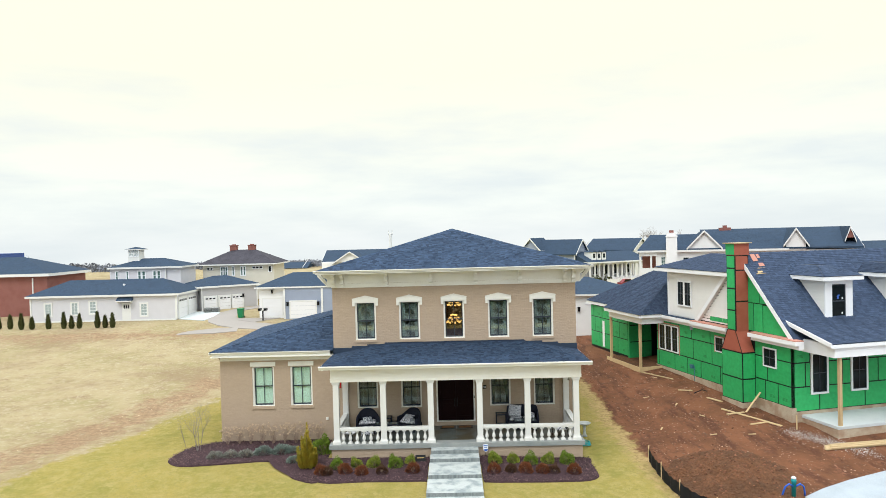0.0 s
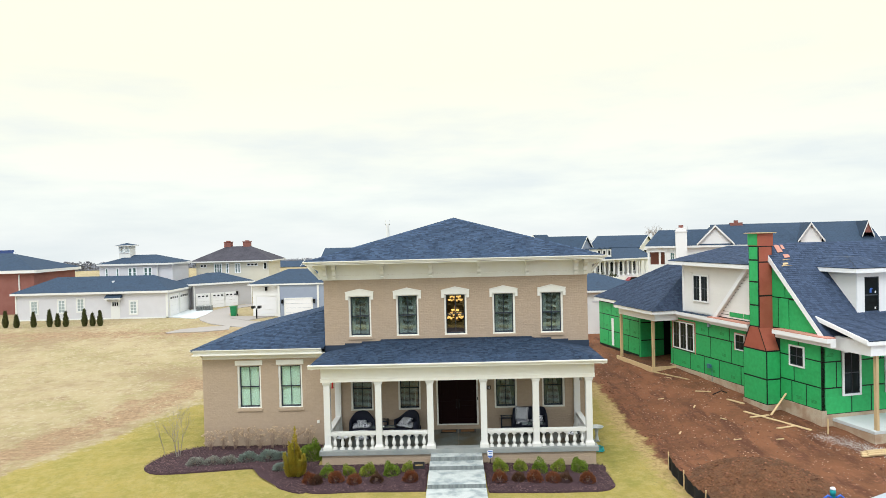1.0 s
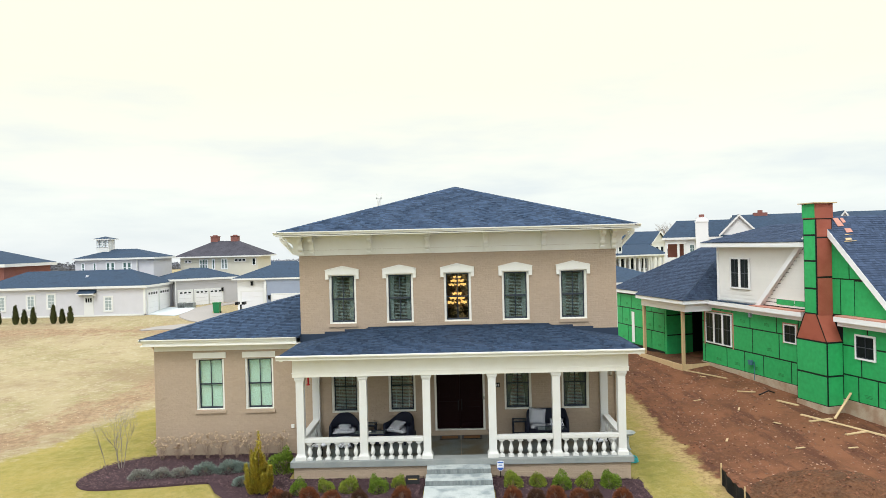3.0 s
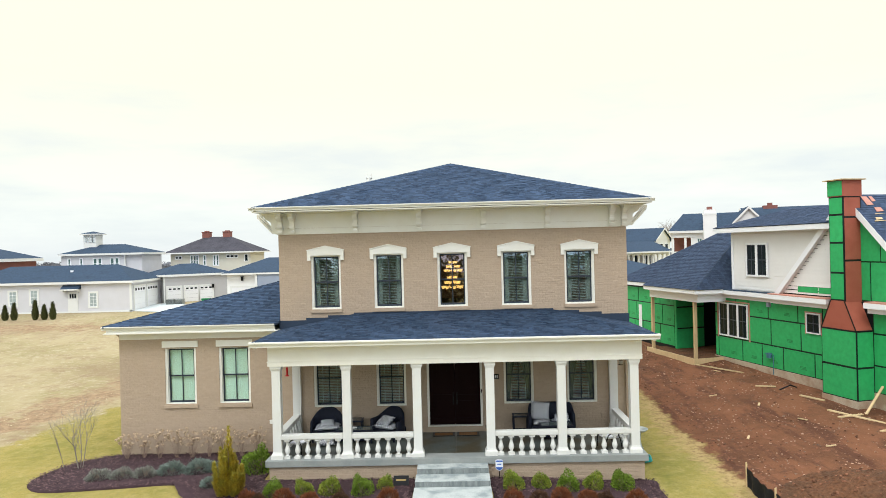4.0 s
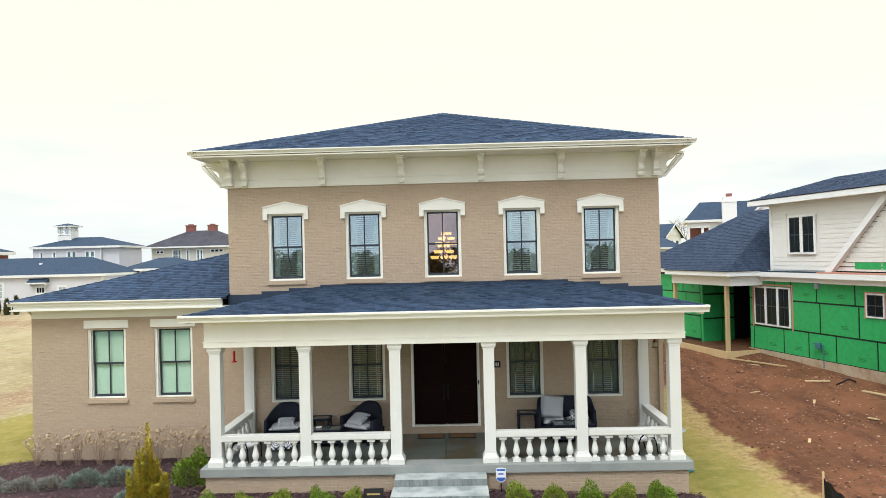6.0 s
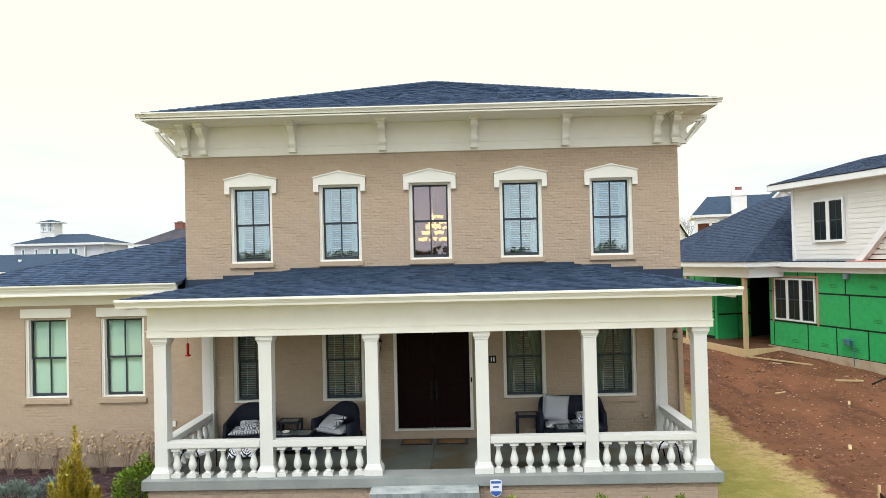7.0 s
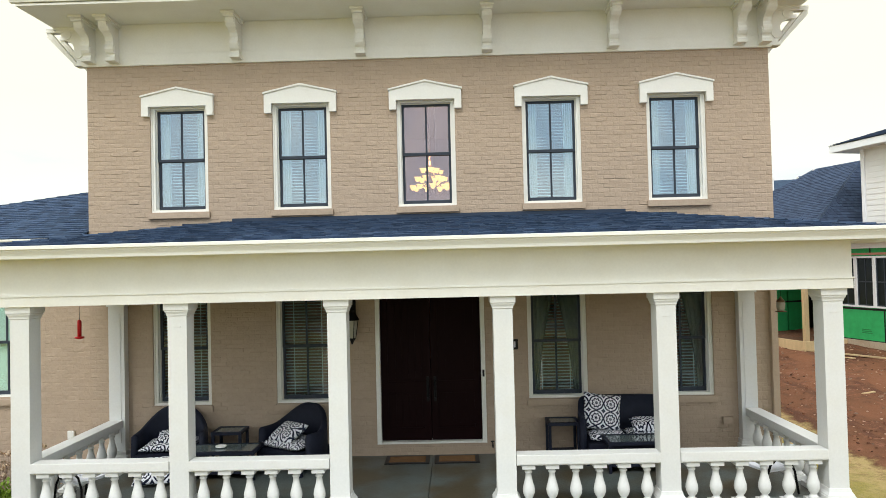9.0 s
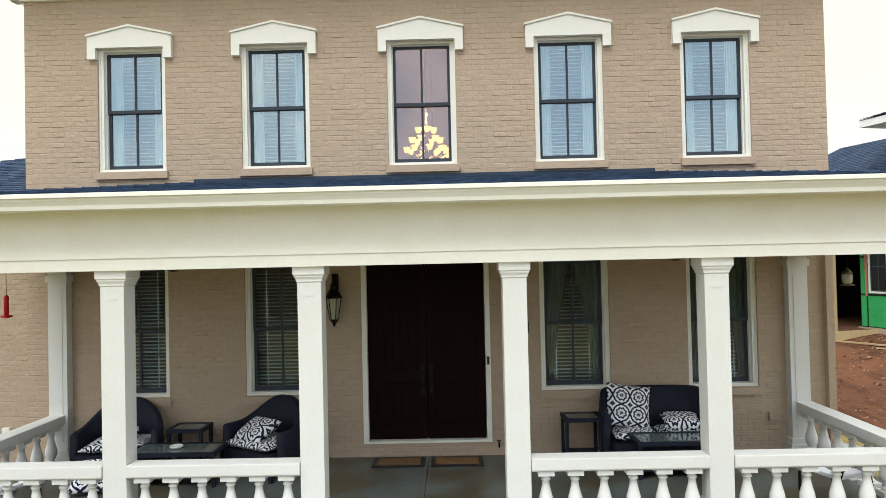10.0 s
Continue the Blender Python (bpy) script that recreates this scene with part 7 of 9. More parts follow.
me_bare = []
for s in range(3):
    bm = bmesh.new()
    bare_tree(bm, Vector((0, 0, 0)), Vector((0, 0, 1)), 2.6, 0.14, 5, random.Random(40 + s))
    me_bare.append(mesh_of("branches", bm, M_BARK))
for i, (x, y, s) in enumerate(((33.0, 84, 0.95), (36.0, 86, 1.05), (39.0, 85, 0.9), (24.5, 88, 0.75), (44.5, 88, 0.9), (19.0, 90, 0.7), (30.0, 90, 0.8))):
    t = thing("tree", "tall leafless winter tree behind the houses", "tree", "bare trees", at=pose(x, y, ground_z(x, y) - 0.2, 0, 0, i * 77))
    t.scale = (s, s, s)
    part("branches", me_bare[i % 3], None, t)

# ---- planting beds ----
def bed(name, pts, label):
    bm = bmesh.new()
    cx, cy = sum(p[0] for p in pts) / len(pts), sum(p[1] for p in pts) / len(pts)
    rims = []
    for f, lift in ((1.0, -0.02), (0.985, 0.03), (0.93, 0.055), (0.6, 0.07)):
        rims.append([bm.verts.new((cx + (x - cx) * f, cy + (y - cy) * f, ground_z(cx + (x - cx) * f, cy + (y - cy) * f) + lift)) for x, y in pts])
    k = len(pts)
    for a, b in zip(rims, rims[1:]):
        for i in range(k):
            bm.faces.new((a[i], a[(i + 1) % k], b[(i + 1) % k], b[i]))
    bm.faces.new(rims[-1])
    ob = part(name, bm, M_MULCH)
    return tagged(ob, label, "mulch bed", kind="structure")


def smooth_loop(pts, n=6):
    """A closed curve through the points."""
    out = []
    k = len(pts)
    for i in range(k):
        p0, p1, p2, p3 = (Vector((*pts[(i + j) % k], 0)) for j in (-1, 0, 1, 2))
        for s in range(n):
            t = s / n
            q2 = 0.5 * ((2 * p1) + (p2 - p0) * t + (2 * p0 - 5 * p1 + 4 * p2 - p3) * t * t + (3 * p1 - p0 - 3 * p2 + p3) * t ** 3)
            out.append((q2.x, q2.y))
    return out


BED_A = smooth_loop([(-13.6, -2.4), (-13.2, -3.2), (-12.4, -3.5), (-10.5, -3.3), (-8.8, -3.08), (-8.1, -3.5), (-7.5, -4.4), (-7.0, -5.1), (-5.9, -5.35), (-6.0, -2.5), (-6.3, 0.1), (-9.0, 0.15), (-11.9, 0.15), (-12.6, -0.2), (-13.3, -0.9)])
BED_B = smooth_loop([(-6.1, -5.33), (-3.8, -5.48), (-1.5, -5.52), (-1.30, -5.4), (-1.28, -4.0), (-1.3, -2.9), (-3.5, -2.88), (-6.1, -2.85)])
BED_C = smooth_loop([(1.08, -5.5), (1.3, -5.72), (2.2, -5.7), (4.5, -5.46), (5.6, -5.38), (6.08, -5.0), (6.12, -4.4), (6.05, -3.6), (5.9, -2.86), (3.5, -2.87), (1.06, -2.9), (1.05, -4.0)])
for pts, lab in ((BED_A, "dark purple-brown mulch bed curving round the side wing"), (BED_B, "dark mulch bed along the porch base beside the steps"), (BED_C, "dark mulch bed along the porch base with shrubs")):
    bed("mulch_bed", pts, lab)


def inside(x, y, pts):
    hit = False
    for (xa, ya), (xb, yb) in zip(pts, pts[1:] + pts[:1]):
        if (ya > y) != (yb > y) and x < (xb - xa) * (y - ya) / (yb - ya) + xa:
            hit = not hit
    return hit


def chips():
    rn = random.Random(21)
    verts, faces = [], []
    while len(faces) < 15000:
        x, y = rn.uniform(-13.6, 6.2), rn.uniform(-5.8, 0.1)
        if not (inside(x, y, BED_A) or inside(x, y, BED_B) or inside(x, y, BED_C)):
            continue
        z = ground_z(x, y) + 0.06
        a, l, w = rn.uniform(0, 6.28), rn.uniform(0.014, 0.05), rn.uniform(0.006, 0.017)
        u, v = Vector((math.cos(a), math.sin(a), rn.uniform(-0.4, 0.4))) * l, Vector((-math.sin(a), math.cos(a), rn.uniform(-0.4, 0.4))) * w
        c = Vector((x, y, z + rn.uniform(0, 0.02)))
        k = len(verts)
        verts += [c - u - v, c + u - v, c + u + v, c - u + v]
        faces.append((k, k + 1, k + 2, k + 3))
    tagged(new("mulch_chips", raw_mesh("mulch_chips", verts, faces, M_CHIP)), "loose shredded bark mulch", "mulch", kind="stuff")


chips()


def shrub(name, mesh, x, y, label, group, turn=0, scale=1.0, stems=None, part_name="foliage"):
    t = thing(name, label, "shrub", group, at=pose(x, y, ground_z(x, y) + 0.04, 0, 0, turn))
    t.scale = (scale, scale, scale)
    part(part_name, mesh, None, t)
    if stems:
        part("stem", stems, None, t)
    return t


def stem_mesh(seed, n, h, spread, r=0.008):
    rn = random.Random(seed)
    bm = bmesh.new()
    for _ in range(n):
        a, s = rn.uniform(0, 6.28), rn.uniform(0.2, 1) * spread
        tube(bm, [(0.02 * math.cos(a), 0.02 * math.sin(a), -0.05), (s * 0.5 * math.cos(a), s * 0.5 * math.sin(a), h * 0.55), (s * math.cos(a + 0.3), s * math.sin(a + 0.3), h * rn.uniform(0.8, 1.0))], [r * 1.3, r, r * 0.5], 4)
    return mesh_of("stem", bm, M_STEM)


me_stem = stem_mesh(3, 12, 0.30, 0.2)
me_green = [mesh_of("foliage", leafy(50 + i, 0.32, 0.47, 2300, 0.036), M_LEAF) for i in range(3)]
me_bright = [mesh_of("foliage", leafy(60 + i, 0.33, 0.48, 2300, 0.038), M_LEAF2) for i in range(2)]
me_rus = [mesh_of("foliage", leafy(70 + i, 0.29, 0.38, 1900, 0.030, spike=0.7), (M_RUSSET, M_BROWNED, M_RUSSET)[i]) for i in range(3)]
me_jun = [mesh_of("foliage", leafy(80 + i, 0.36, 0.26, 1500, 0.030, spike=0.55), M_JUNIPER) for i in range(2)]
me_jun2 = mesh_of("foliage", leafy(85, 0.42, 0.30, 1800, 0.034, spike=0.6), M_JUNIPER2)
GREEN = ((-5.38, -4.0, 1.0), (-4.55, -3.9, 0.95), (-3.71, -3.95, 1.15), (-2.83, -3.98, 1.12), (-2.09, -3.65, 0.85), (1.65, -3.75, 1.12), (2.5, -3.65, 1.0), (3.29, -3.68, 1.1), (4.11, -3.52, 1.08), (4.89, -3.55, 1.15))
for i, (x, y, s) in enumerate(GREEN):
    bright = i in (0, 3, 7, 9)
    shrub("shrub", me_bright[i % 2] if bright else me_green[i % 3], x, y, "small rounded green shrub in the mulch bed" if bright else "small rounded yellow-green shrub in the mulch bed", "green shrubs along the porch", i * 67, s * 0.86, me_stem)
RUST = ((-6.0, -4.6), (-5.67, -4.71), (-4.92, -4.55), (-4.15, -4.75), (-3.3, -4.65), (-1.96, -4.6), (1.58, -4.72), (2.32, -4.70), (2.98, -4.62), (3.71, -4.62), (4.23, -4.57), (5.08, -4.62))
for i, (x, y) in enumerate(RUST):
    shrub("shrub", me_rus[i % 3], x, y, "low dark brown dormant shrub in the mulch bed" if i % 3 == 1 else "low russet dormant shrub in the mulch bed", "russet shrubs along the porch", i * 51, (0.92, 0.82, 0.98)[i % 3], me_stem)
for i, (x, y, s) in enumerate(((-11.43, -2.5, 1.0), (-10.67, -2.35, 0.95), (-9.94, -2.3, 1.0), (-7.49, -3.25, 1.0))):
    shrub("juniper", me_jun[i % 2] if i < 3 else me_jun2, x, y, "low spreading blue-grey juniper in the mulch bed", "junipers by the side wing", i * 80, s if i < 3 else 0.75, me_stem)
for i, (x, y, s) in enumerate(((-9.21, -2.0, 1.0), (-8.39, -1.9, 1.1), (-7.86, -1.85, 0.8))):
    shrub("juniper", me_jun2, x, y, "feathery blue-green juniper in the mulch bed", "junipers by the side wing", i * 95 + 20, s, me_stem)
shrub("shrub", me_bright[1], -6.38, -2.0, "leafy bright green shrub beside the porch", "", 0, 1.45, me_stem)

# golden upright conifer
def golden():
    rn = random.Random(9)
    bm = bmesh.new()
    tips = [(rn.uniform(0, 6.28), r, 1.75 * (1 - r / 0.66) ** 0.9 * rn.uniform(0.62, 1.12)) for r in (0.05 + 0.31 * (i / 27) ** 0.8 for i in range(28))] + [(0.0, 0.02, 2.08), (2.0, 0.07, 1.68), (4.0, 0.09, 1.5)]
    for a, r, top in tips:
        bx, by = r * math.cos(a), r * math.sin(a)
        for _ in range(380):
            f = rn.random()
            z = 0.05 + top * f
            w = 0.095 * (1 - f) ** 0.7 * (0.6 + 0.8 * min(1.0, f * 4)) * rn.uniform(0.5, 1.1)
            b2 = rn.uniform(0, 6.28)
            out = Vector((math.cos(b2), math.sin(b2), 0))
            c = Vector((bx * (0.75 + 0.35 * f), by * (0.75 + 0.35 * f), z)) + out * w
            d = (out * 0.45 + Vector((rn.uniform(-0.2, 0.2), rn.uniform(-0.2, 0.2), 1.0))).normalized()
            s = d.cross(out).normalized()
            l, ww = rn.uniform(0.04, 0.11), rn.uniform(0.009, 0.020)
            bm.faces.new([bm.verts.new(p) for p in (c - s * ww, c + s * ww, c + d * l + out * 0.02)])
    return bm


t = thing("conifer", "golden-green upright conifer in the mulch bed", "shrub", at=(-6.70, -4.0, ground_z(-6.7, -4.0) + 0.03))
t.scale = (1.12, 1.12, 0.97)
part("foliage", golden(), M_GOLDEN, t)
part("trunk", tube(bmesh.new(), [(0, 0, -0.1), (0.01, 0, 0.6), (0, 0.01, 1.4)], [0.04, 0.03, 0.01], 6), M_STEM, t)


# dried hydrangeas along the wing
def hydrangea(seed):
    rn = random.Random(seed)
    st, hd = bmesh.new(), bmesh.new()
    for _ in range(30):
        a, s, h = rn.uniform(0, 6.28), rn.uniform(0.05, 0.42), rn.uniform(0.45, 1.0)
        tip = Vector((s * math.cos(a), s * math.sin(a) * 0.7, h))
        tube(st, [(0.03 * math.cos(a), 0.03 * math.sin(a), -0.05), tip * 0.5 + Vector((rn.uniform(-0.03, 0.03), rn.uniform(-0.03, 0.03), 0.05)), tip], [0.004, 0.003, 0.002], 4)
        if rn.random() < 0.8:
            r = rn.uniform(0.04, 0.08)
            for _ in range(26):
                d = Vector((rn.gauss(0, 1), rn.gauss(0, 1), rn.gauss(0, 1) + 0.3)).normalized()
                c = tip + d * r * rn.uniform(0.5, 1.0)
                u = d.orthogonal().normalized() * rn.uniform(0.014, 0.026)
                v = d.cross(u)
                hd.faces.new([hd.verts.new(p) for p in (c - u, c + v, c + u, c - v)])
    return mesh_of("stem", st, M_STEM), mesh_of("bloom", hd, M_DRIED)


hyd = [hydrangea(90 + i) for i in range(3)]
for i in range(9):
    x = -11.45 + i * 0.57
    t = thing("hydrangea", "leafless hydrangea with dried tan flower heads", "shrub", "hydrangeas along the wing wall", at=pose(x, -0.45 + 0.08 * (i % 2), 0.05, 0, 0, i * 130))
    t.scale = (1, 1, (1.0, 0.9, 1.08)[i % 3] * (0.9 if i < 2 else 1.0))
    part("stem", hyd[i % 3][0], None, t)
    part("bloom", hyd[i % 3][1], None, t)["kind"] = "stuff"

# young leafless tree
def sapling():
    rn = random.Random(15)
    bm = bmesh.new()

    def grow(p, d, length, r, depth):
        q2 = p + d * length
        tube(bm, [p, (p + q2) / 2 + Vector((rn.uniform(-1, 1), rn.uniform(-1, 1), 0)) * length * 0.03, q2], [r, r * 0.8, r * 0.55], 5)
        if depth:
            for _ in range(3):
                nd = (d + Vector((rn.uniform(-1, 1), rn.uniform(-1, 1), rn.uniform(0.1, 0.6))) * 0.62).normalized()
                grow(p + d * length * rn.uniform(0.45, 1.0), nd, length * rn.uniform(0.5, 0.75), r * 0.5, depth - 1)

    for a in (0.3, 1.9, 3.2, 4.6):
        grow(Vector((0.04 * math.cos(a), 0.04 * math.sin(a), -0.05)), Vector((0.16 * math.cos(a), 0.16 * math.sin(a), 1)).normalized(), 0.85, 0.011, 4)
    grow(Vector((-0.45, 0.1, -0.05)), Vector((-0.25, 0, 1)).normalized(), 0.8, 0.008, 3)
    return bm


t = thing("sapling", "slender leafless multi-stemmed young tree", "tree", at=(-12.58, -1.39, ground_z(-12.58, -1.39)))
t.scale = (1.35, 1.35, 1.45)
part("crown", sapling(), M_BARK, t)

# ---- on the porch ----
FL = 0.66


def wicker_chair(w=1.16, d=0.94, h=1.0, name="wicker_armchair", label="navy wicker barrel armchair on the porch", group="wicker chairs", at=None, seats=1):
    """A barrel seat: the back sweeps down into the arms. Built facing -y, its back at y = 0."""
    c = thing(name, label, "sofa" if seats > 1 else "armchair", group, at=at)
    n = 28
    bm = bmesh.new()
    rows = []
    for i in range(n + 1):
        f = i / n
        a = math.pi * (1.06 - 1.12 * f)
        k = abs(f - 0.5) * 2
        sx, sy = math.cos(a), math.sin(a)
        ex = 0.55 if seats > 1 else 0.84
        x = w / 2 * math.copysign(abs(sx) ** ex, sx)
        y = -d * 0.62 + d * 0.62 * (max(0.0, sy) ** ex) if sy > 0 else -d * 0.62 + d * 0.9 * sy
        top = h * (1 - 0.27 * smooth01((k - 0.55) / 0.4)) if seats > 1 else h * (1 - 0.34 * smooth01((k - 0.06) / 0.78))
        col = []
        for inner, z in ((0, 0.12), (0, top * 0.5), (0, top - 0.03), (0.35, top), (1, top - 0.03), (1, top * 0.5), (1, 0.12)):
            t2 = 0.085
            bulge = 0.03 * math.sin(math.pi * z / top) if not inner else 0.0
            col.append(bm.verts.new((x * (1 - t2 * inner / (w / 2) + bulge), (y + d * 0.62) * (1 - t2 * inner / (d * 0.62)) - d * 0.62, z)))
        rows.append(col)
    for a, b in zip(rows, rows[1:]):
        for j in range(6):
            bm.faces.new((a[j], a[j + 1], b[j + 1], b[j]))
    bm.faces.new(rows[0])
    bm.faces.new(rows[-1][::-1])
    part("backrest", bm, M_WICKER, c, smooth=True)
    part("seat_frame", boxes((-w / 2 + 0.1, w / 2 - 0.1, -d + 0.06, -0.1, 0.16, 0.36), bevel=0.02), M_WICKER, c)
    for x in (-w / 2 + 0.08, w / 2 - 0.08):
        for y in (-d + 0.1, -0.14):
            part("leg", boxes((x - 0.025, x + 0.025, y - 0.025, y + 0.025, 0.0, 0.16)), M_WICKER, c)
    cw = (w - 0.24) / seats
    for s in range(seats):
        x = -w / 2 + 0.12 + cw * (s + 0.5)
        part("seat_cushion", cushion_bm(cw * 0.98, d - 0.22, 0.13), M_CUSHION, c, "black and white figured seat cushion", smooth=True, at=(x, -d / 2 - 0.03, 0.43))
    return c


def cushion_bm(w, d, h, seed=1):
    """A filled pillow lying flat, w by d, h thick, with pinched corners."""
    bm = bmesh.new()
    n = 12
    top, bot = [], []
    for i in range(n + 1):
        rt, rb = [], []
        for j in range(n + 1):
            u, v = 2 * i / n - 1, 2 * j / n - 1
            e = (1 - u ** 4) * (1 - v ** 4)
            pinch = 1 - 0.07 * (u * u + v * v - 2 * u * u * v * v)
            x, y = u * w / 2 * pinch, v * d / 2 * pinch
            rt.append(bm.verts.new((x, y, h / 2 * (e ** 0.45) + 0.004)))
            rb.append(bm.verts.new((x, y, -h / 2 * (e ** 0.45) - 0.004)))
        top.append(rt)
        bot.append(rb)
    for i in range(n):
        for j in range(n):
            bm.faces.new((top[i][j], top[i + 1][j], top[i + 1][j + 1], top[i][j + 1]))
            bm.faces.new((bot[i][j], bot[i][j + 1], bot[i + 1][j + 1], bot[i + 1][j]))
    for i in range(n):
        for a, b in (((i, 0), (i + 1, 0)), ((i + 1, n), (i, n)), ((0, i + 1), (0, i)), ((n, i), (n, i + 1))):
            bm.faces.new((top[a[0]][a[1]], bot[a[0]][a[1]], bot[b[0]][b[1]], top[b[0]][b[1]]))
    return bm


def pillow(at, w=0.46, d=0.46, h=0.16, label="black and white figured throw pillow"):
    ob = part("pillow", cushion_bm(w, d, h), M_CUSHION, None, smooth=True, at=at)
    return tagged(ob, label, "pillow", "porch pillows")


def glass_table(x, y, w, d, h, label, name="side_table", group="porch tables", shelf=True):
    t = thing(name, label, "table", group, at=(x, y, FL - 0.002))
    part("tabletop_frame", boxes((-w / 2, w / 2, -d / 2, -d / 2 + 0.05, h - 0.05, h), (-w / 2, w / 2, d / 2 - 0.05, d / 2, h - 0.05, h), (-w / 2, -w / 2 + 0.05, -d / 2 + 0.05, d / 2 - 0.05, h - 0.05, h), (w / 2 - 0.05, w / 2, -d / 2 + 0.05, d / 2 - 0.05, h - 0.05, h)), M_WICKER, t)
    part("glass_top", boxes((-w / 2 + 0.05, w / 2 - 0.05, -d / 2 + 0.05, d / 2 - 0.05, h - 0.02, h - 0.008)), M_TABLEGLASS, t, "smoked glass top")
    for a in (-1, 1):
        for b in (-1, 1):
            part("leg", boxes((a * (w / 2 - 0.03) - 0.022, a * (w / 2 - 0.03) + 0.022, b * (d / 2 - 0.03) - 0.022, b * (d / 2 - 0.03) + 0.022, 0, h - 0.05)), M_WICKER, t)
    if shelf:
        part("shelf", boxes((-w / 2 + 0.04, w / 2 - 0.04, -d / 2 + 0.04, d / 2 - 0.04, 0.10, 0.13)), M_WICKER, t)
    return t


wicker_chair(at=pose(-4.46, -0.12, FL, 0, 0, 8))
wicker_chair(at=pose(-2.06, -0.20, FL, 0, 0, -32))
wicker_chair(1.56, 0.82, 1.02, "wicker_loveseat", "navy wicker loveseat with figured cushions", "", pose(3.27, -0.08, FL), 2)
glass_table(-3.48, -0.36, 0.52, 0.46, 0.60, "small dark side table with a glass top")
glass_table(2.23, -0.36, 0.54, 0.46, 0.65, "small dark side table with a glass top")
glass_table(-3.40, -1.02, 1.22, 0.56, 0.46, "low dark coffee table with a glass top", "coffee_table")
glass_table(3.35, -1.02, 1.10, 0.56, 0.49, "low dark coffee table with a glass top", "coffee_table")
pillow(pose(-2.40, -0.66, FL + 0.60, 26, 0, -36), 0.54, 0.48, 0.17)
pillow(pose(-4.40, -0.60, FL + 0.53, 16, 0, 10), 0.48, 0.44, 0.15)
pillow(pose(-4.34, -1.38, FL + 0.21, 34, 0, 12), 0.60, 0.54, 0.17, "figured floor pillow leaning against a chair")
pillow(pose(2.90, -0.40, FL + 0.78, 70, 9, 4), 0.66, 0.62, 0.17)
pillow(pose(3.62, -0.52, FL + 0.58, 12, 0, -6), 0.52, 0.44, 0.17)
bm = bmesh.new()
lathe(bm, [(0.05, 0.0), (0.085, 0.008), (0.09, 0.03), (0.075, 0.035), (0.06, 0.012)], 18)
tagged(part("dish", bm, M_WHITE, None, smooth=True, at=(-3.42, -1.0, FL + 0.455)), "small round white dish on the coffee table", "dish")


def iron_chair(at, label):
    """A bent-iron patio chair with curved arms, cloth seat and back."""
    c = thing("patio_chair", label, "chair", "iron patio chairs", at=at)
    for s in (-1, 1):
        pts = [(s * 0.27, -0.25, 0.0), (s * 0.27, -0.25, 0.30), (s * 0.28, -0.20, 0.45), (s * 0.28, -0.10, 0.52), (s * 0.28, 0.04, 0.53), (s * 0.28, 0.15, 0.47), (s * 0.27, 0.24, 0.32), (s * 0.27, 0.30, 0.0)]
        part("arm", tube(bmesh.new(), pts, 0.016, 6), M_IRON, c, "curved black iron arm")
        part("back_post", tube(bmesh.new(), [(s * 0.22, 0.20, 0.36), (s * 0.22, 0.23, 0.45), (s * 0.20, 0.25, 0.52)], 0.014, 6), M_IRON, c)
    part("seat", boxes((-0.24, 0.24, -0.22, 0.22, 0.34, 0.38), bevel=0.01), M_SIGNW, c, "pale sling seat")
    part("backrest", prism(bmesh.new(), [(0, 0.20, 0.40), (0, 0.215, 0.40), (0, 0.26, 0.52), (0, 0.245, 0.52)], (-0.21, 0, 0), (0.21, 0, 0)), M_SILT, c, "low dark sling back")
    return c


iron_chair(pose(-5.02, -2.18, FL, 0, 0, 70), "pale sling patio chair with black iron arms")
iron_chair(pose(4.86, -2.18, FL, 0, 0, -70), "pale sling patio chair with black iron arms")
for x in (-0.43, 0.42):
    dm = part("doormat", boxes((x - 0.38, x + 0.38, -0.56, -0.10, FL - 0.003, FL + 0.016)), M_BLACK, None)
    tagged(dm, "brown coir doormat with a dark border", "doormat", "doormats")
    part("coir", boxes((x - 0.31, x + 0.31, -0.49, -0.17, FL + 0.016, FL + 0.022)), M_MAT, dm)


def wall_lantern(x):
    t = thing("wall_lantern", "black iron carriage lantern beside the front door", "lantern", "door lanterns", at=(x, 0.0, 2.65))
    bm = lathe(bmesh.new(), [(0.012, 0.0), (0.03, 0.05), (0.06, 0.09), (0.065, 0.11)], 6, 0, -0.17)
    part("base", bm, M_IRON, t)
    part("glass", lathe(bmesh.new(), [(0.062, 0.11), (0.105, 0.42)], 6, 0, -0.17), M_LANTERN, t, "seeded glass lantern body")
    for i in range(6):
        a = math.pi * 2 * i / 6
        part("rib", tube(bmesh.new(), [(0.066 * math.cos(a), -0.17 + 0.066 * math.sin(a), 0.11), (0.11 * math.cos(a), -0.17 + 0.11 * math.sin(a), 0.42)], 0.008, 4), M_IRON, t)
    part("cap", lathe(bmesh.new(), [(0.135, 0.42), (0.12, 0.45), (0.07, 0.54), (0.05, 0.56), (0.06, 0.60), (0.02, 0.66), (0.012, 0.74)], 6, 0, -0.17), M_IRON, t)
    part("bracket", tube(bmesh.new(), [(0, -0.17, 0.70), (0, -0.10, 0.78), (0, -0.02, 0.70)], 0.012, 6), M_IRON, t)
    part("backplate", boxes((-0.05, 0.05, -0.02, -0.002, 0.30, 0.78)), M_IRON, t)


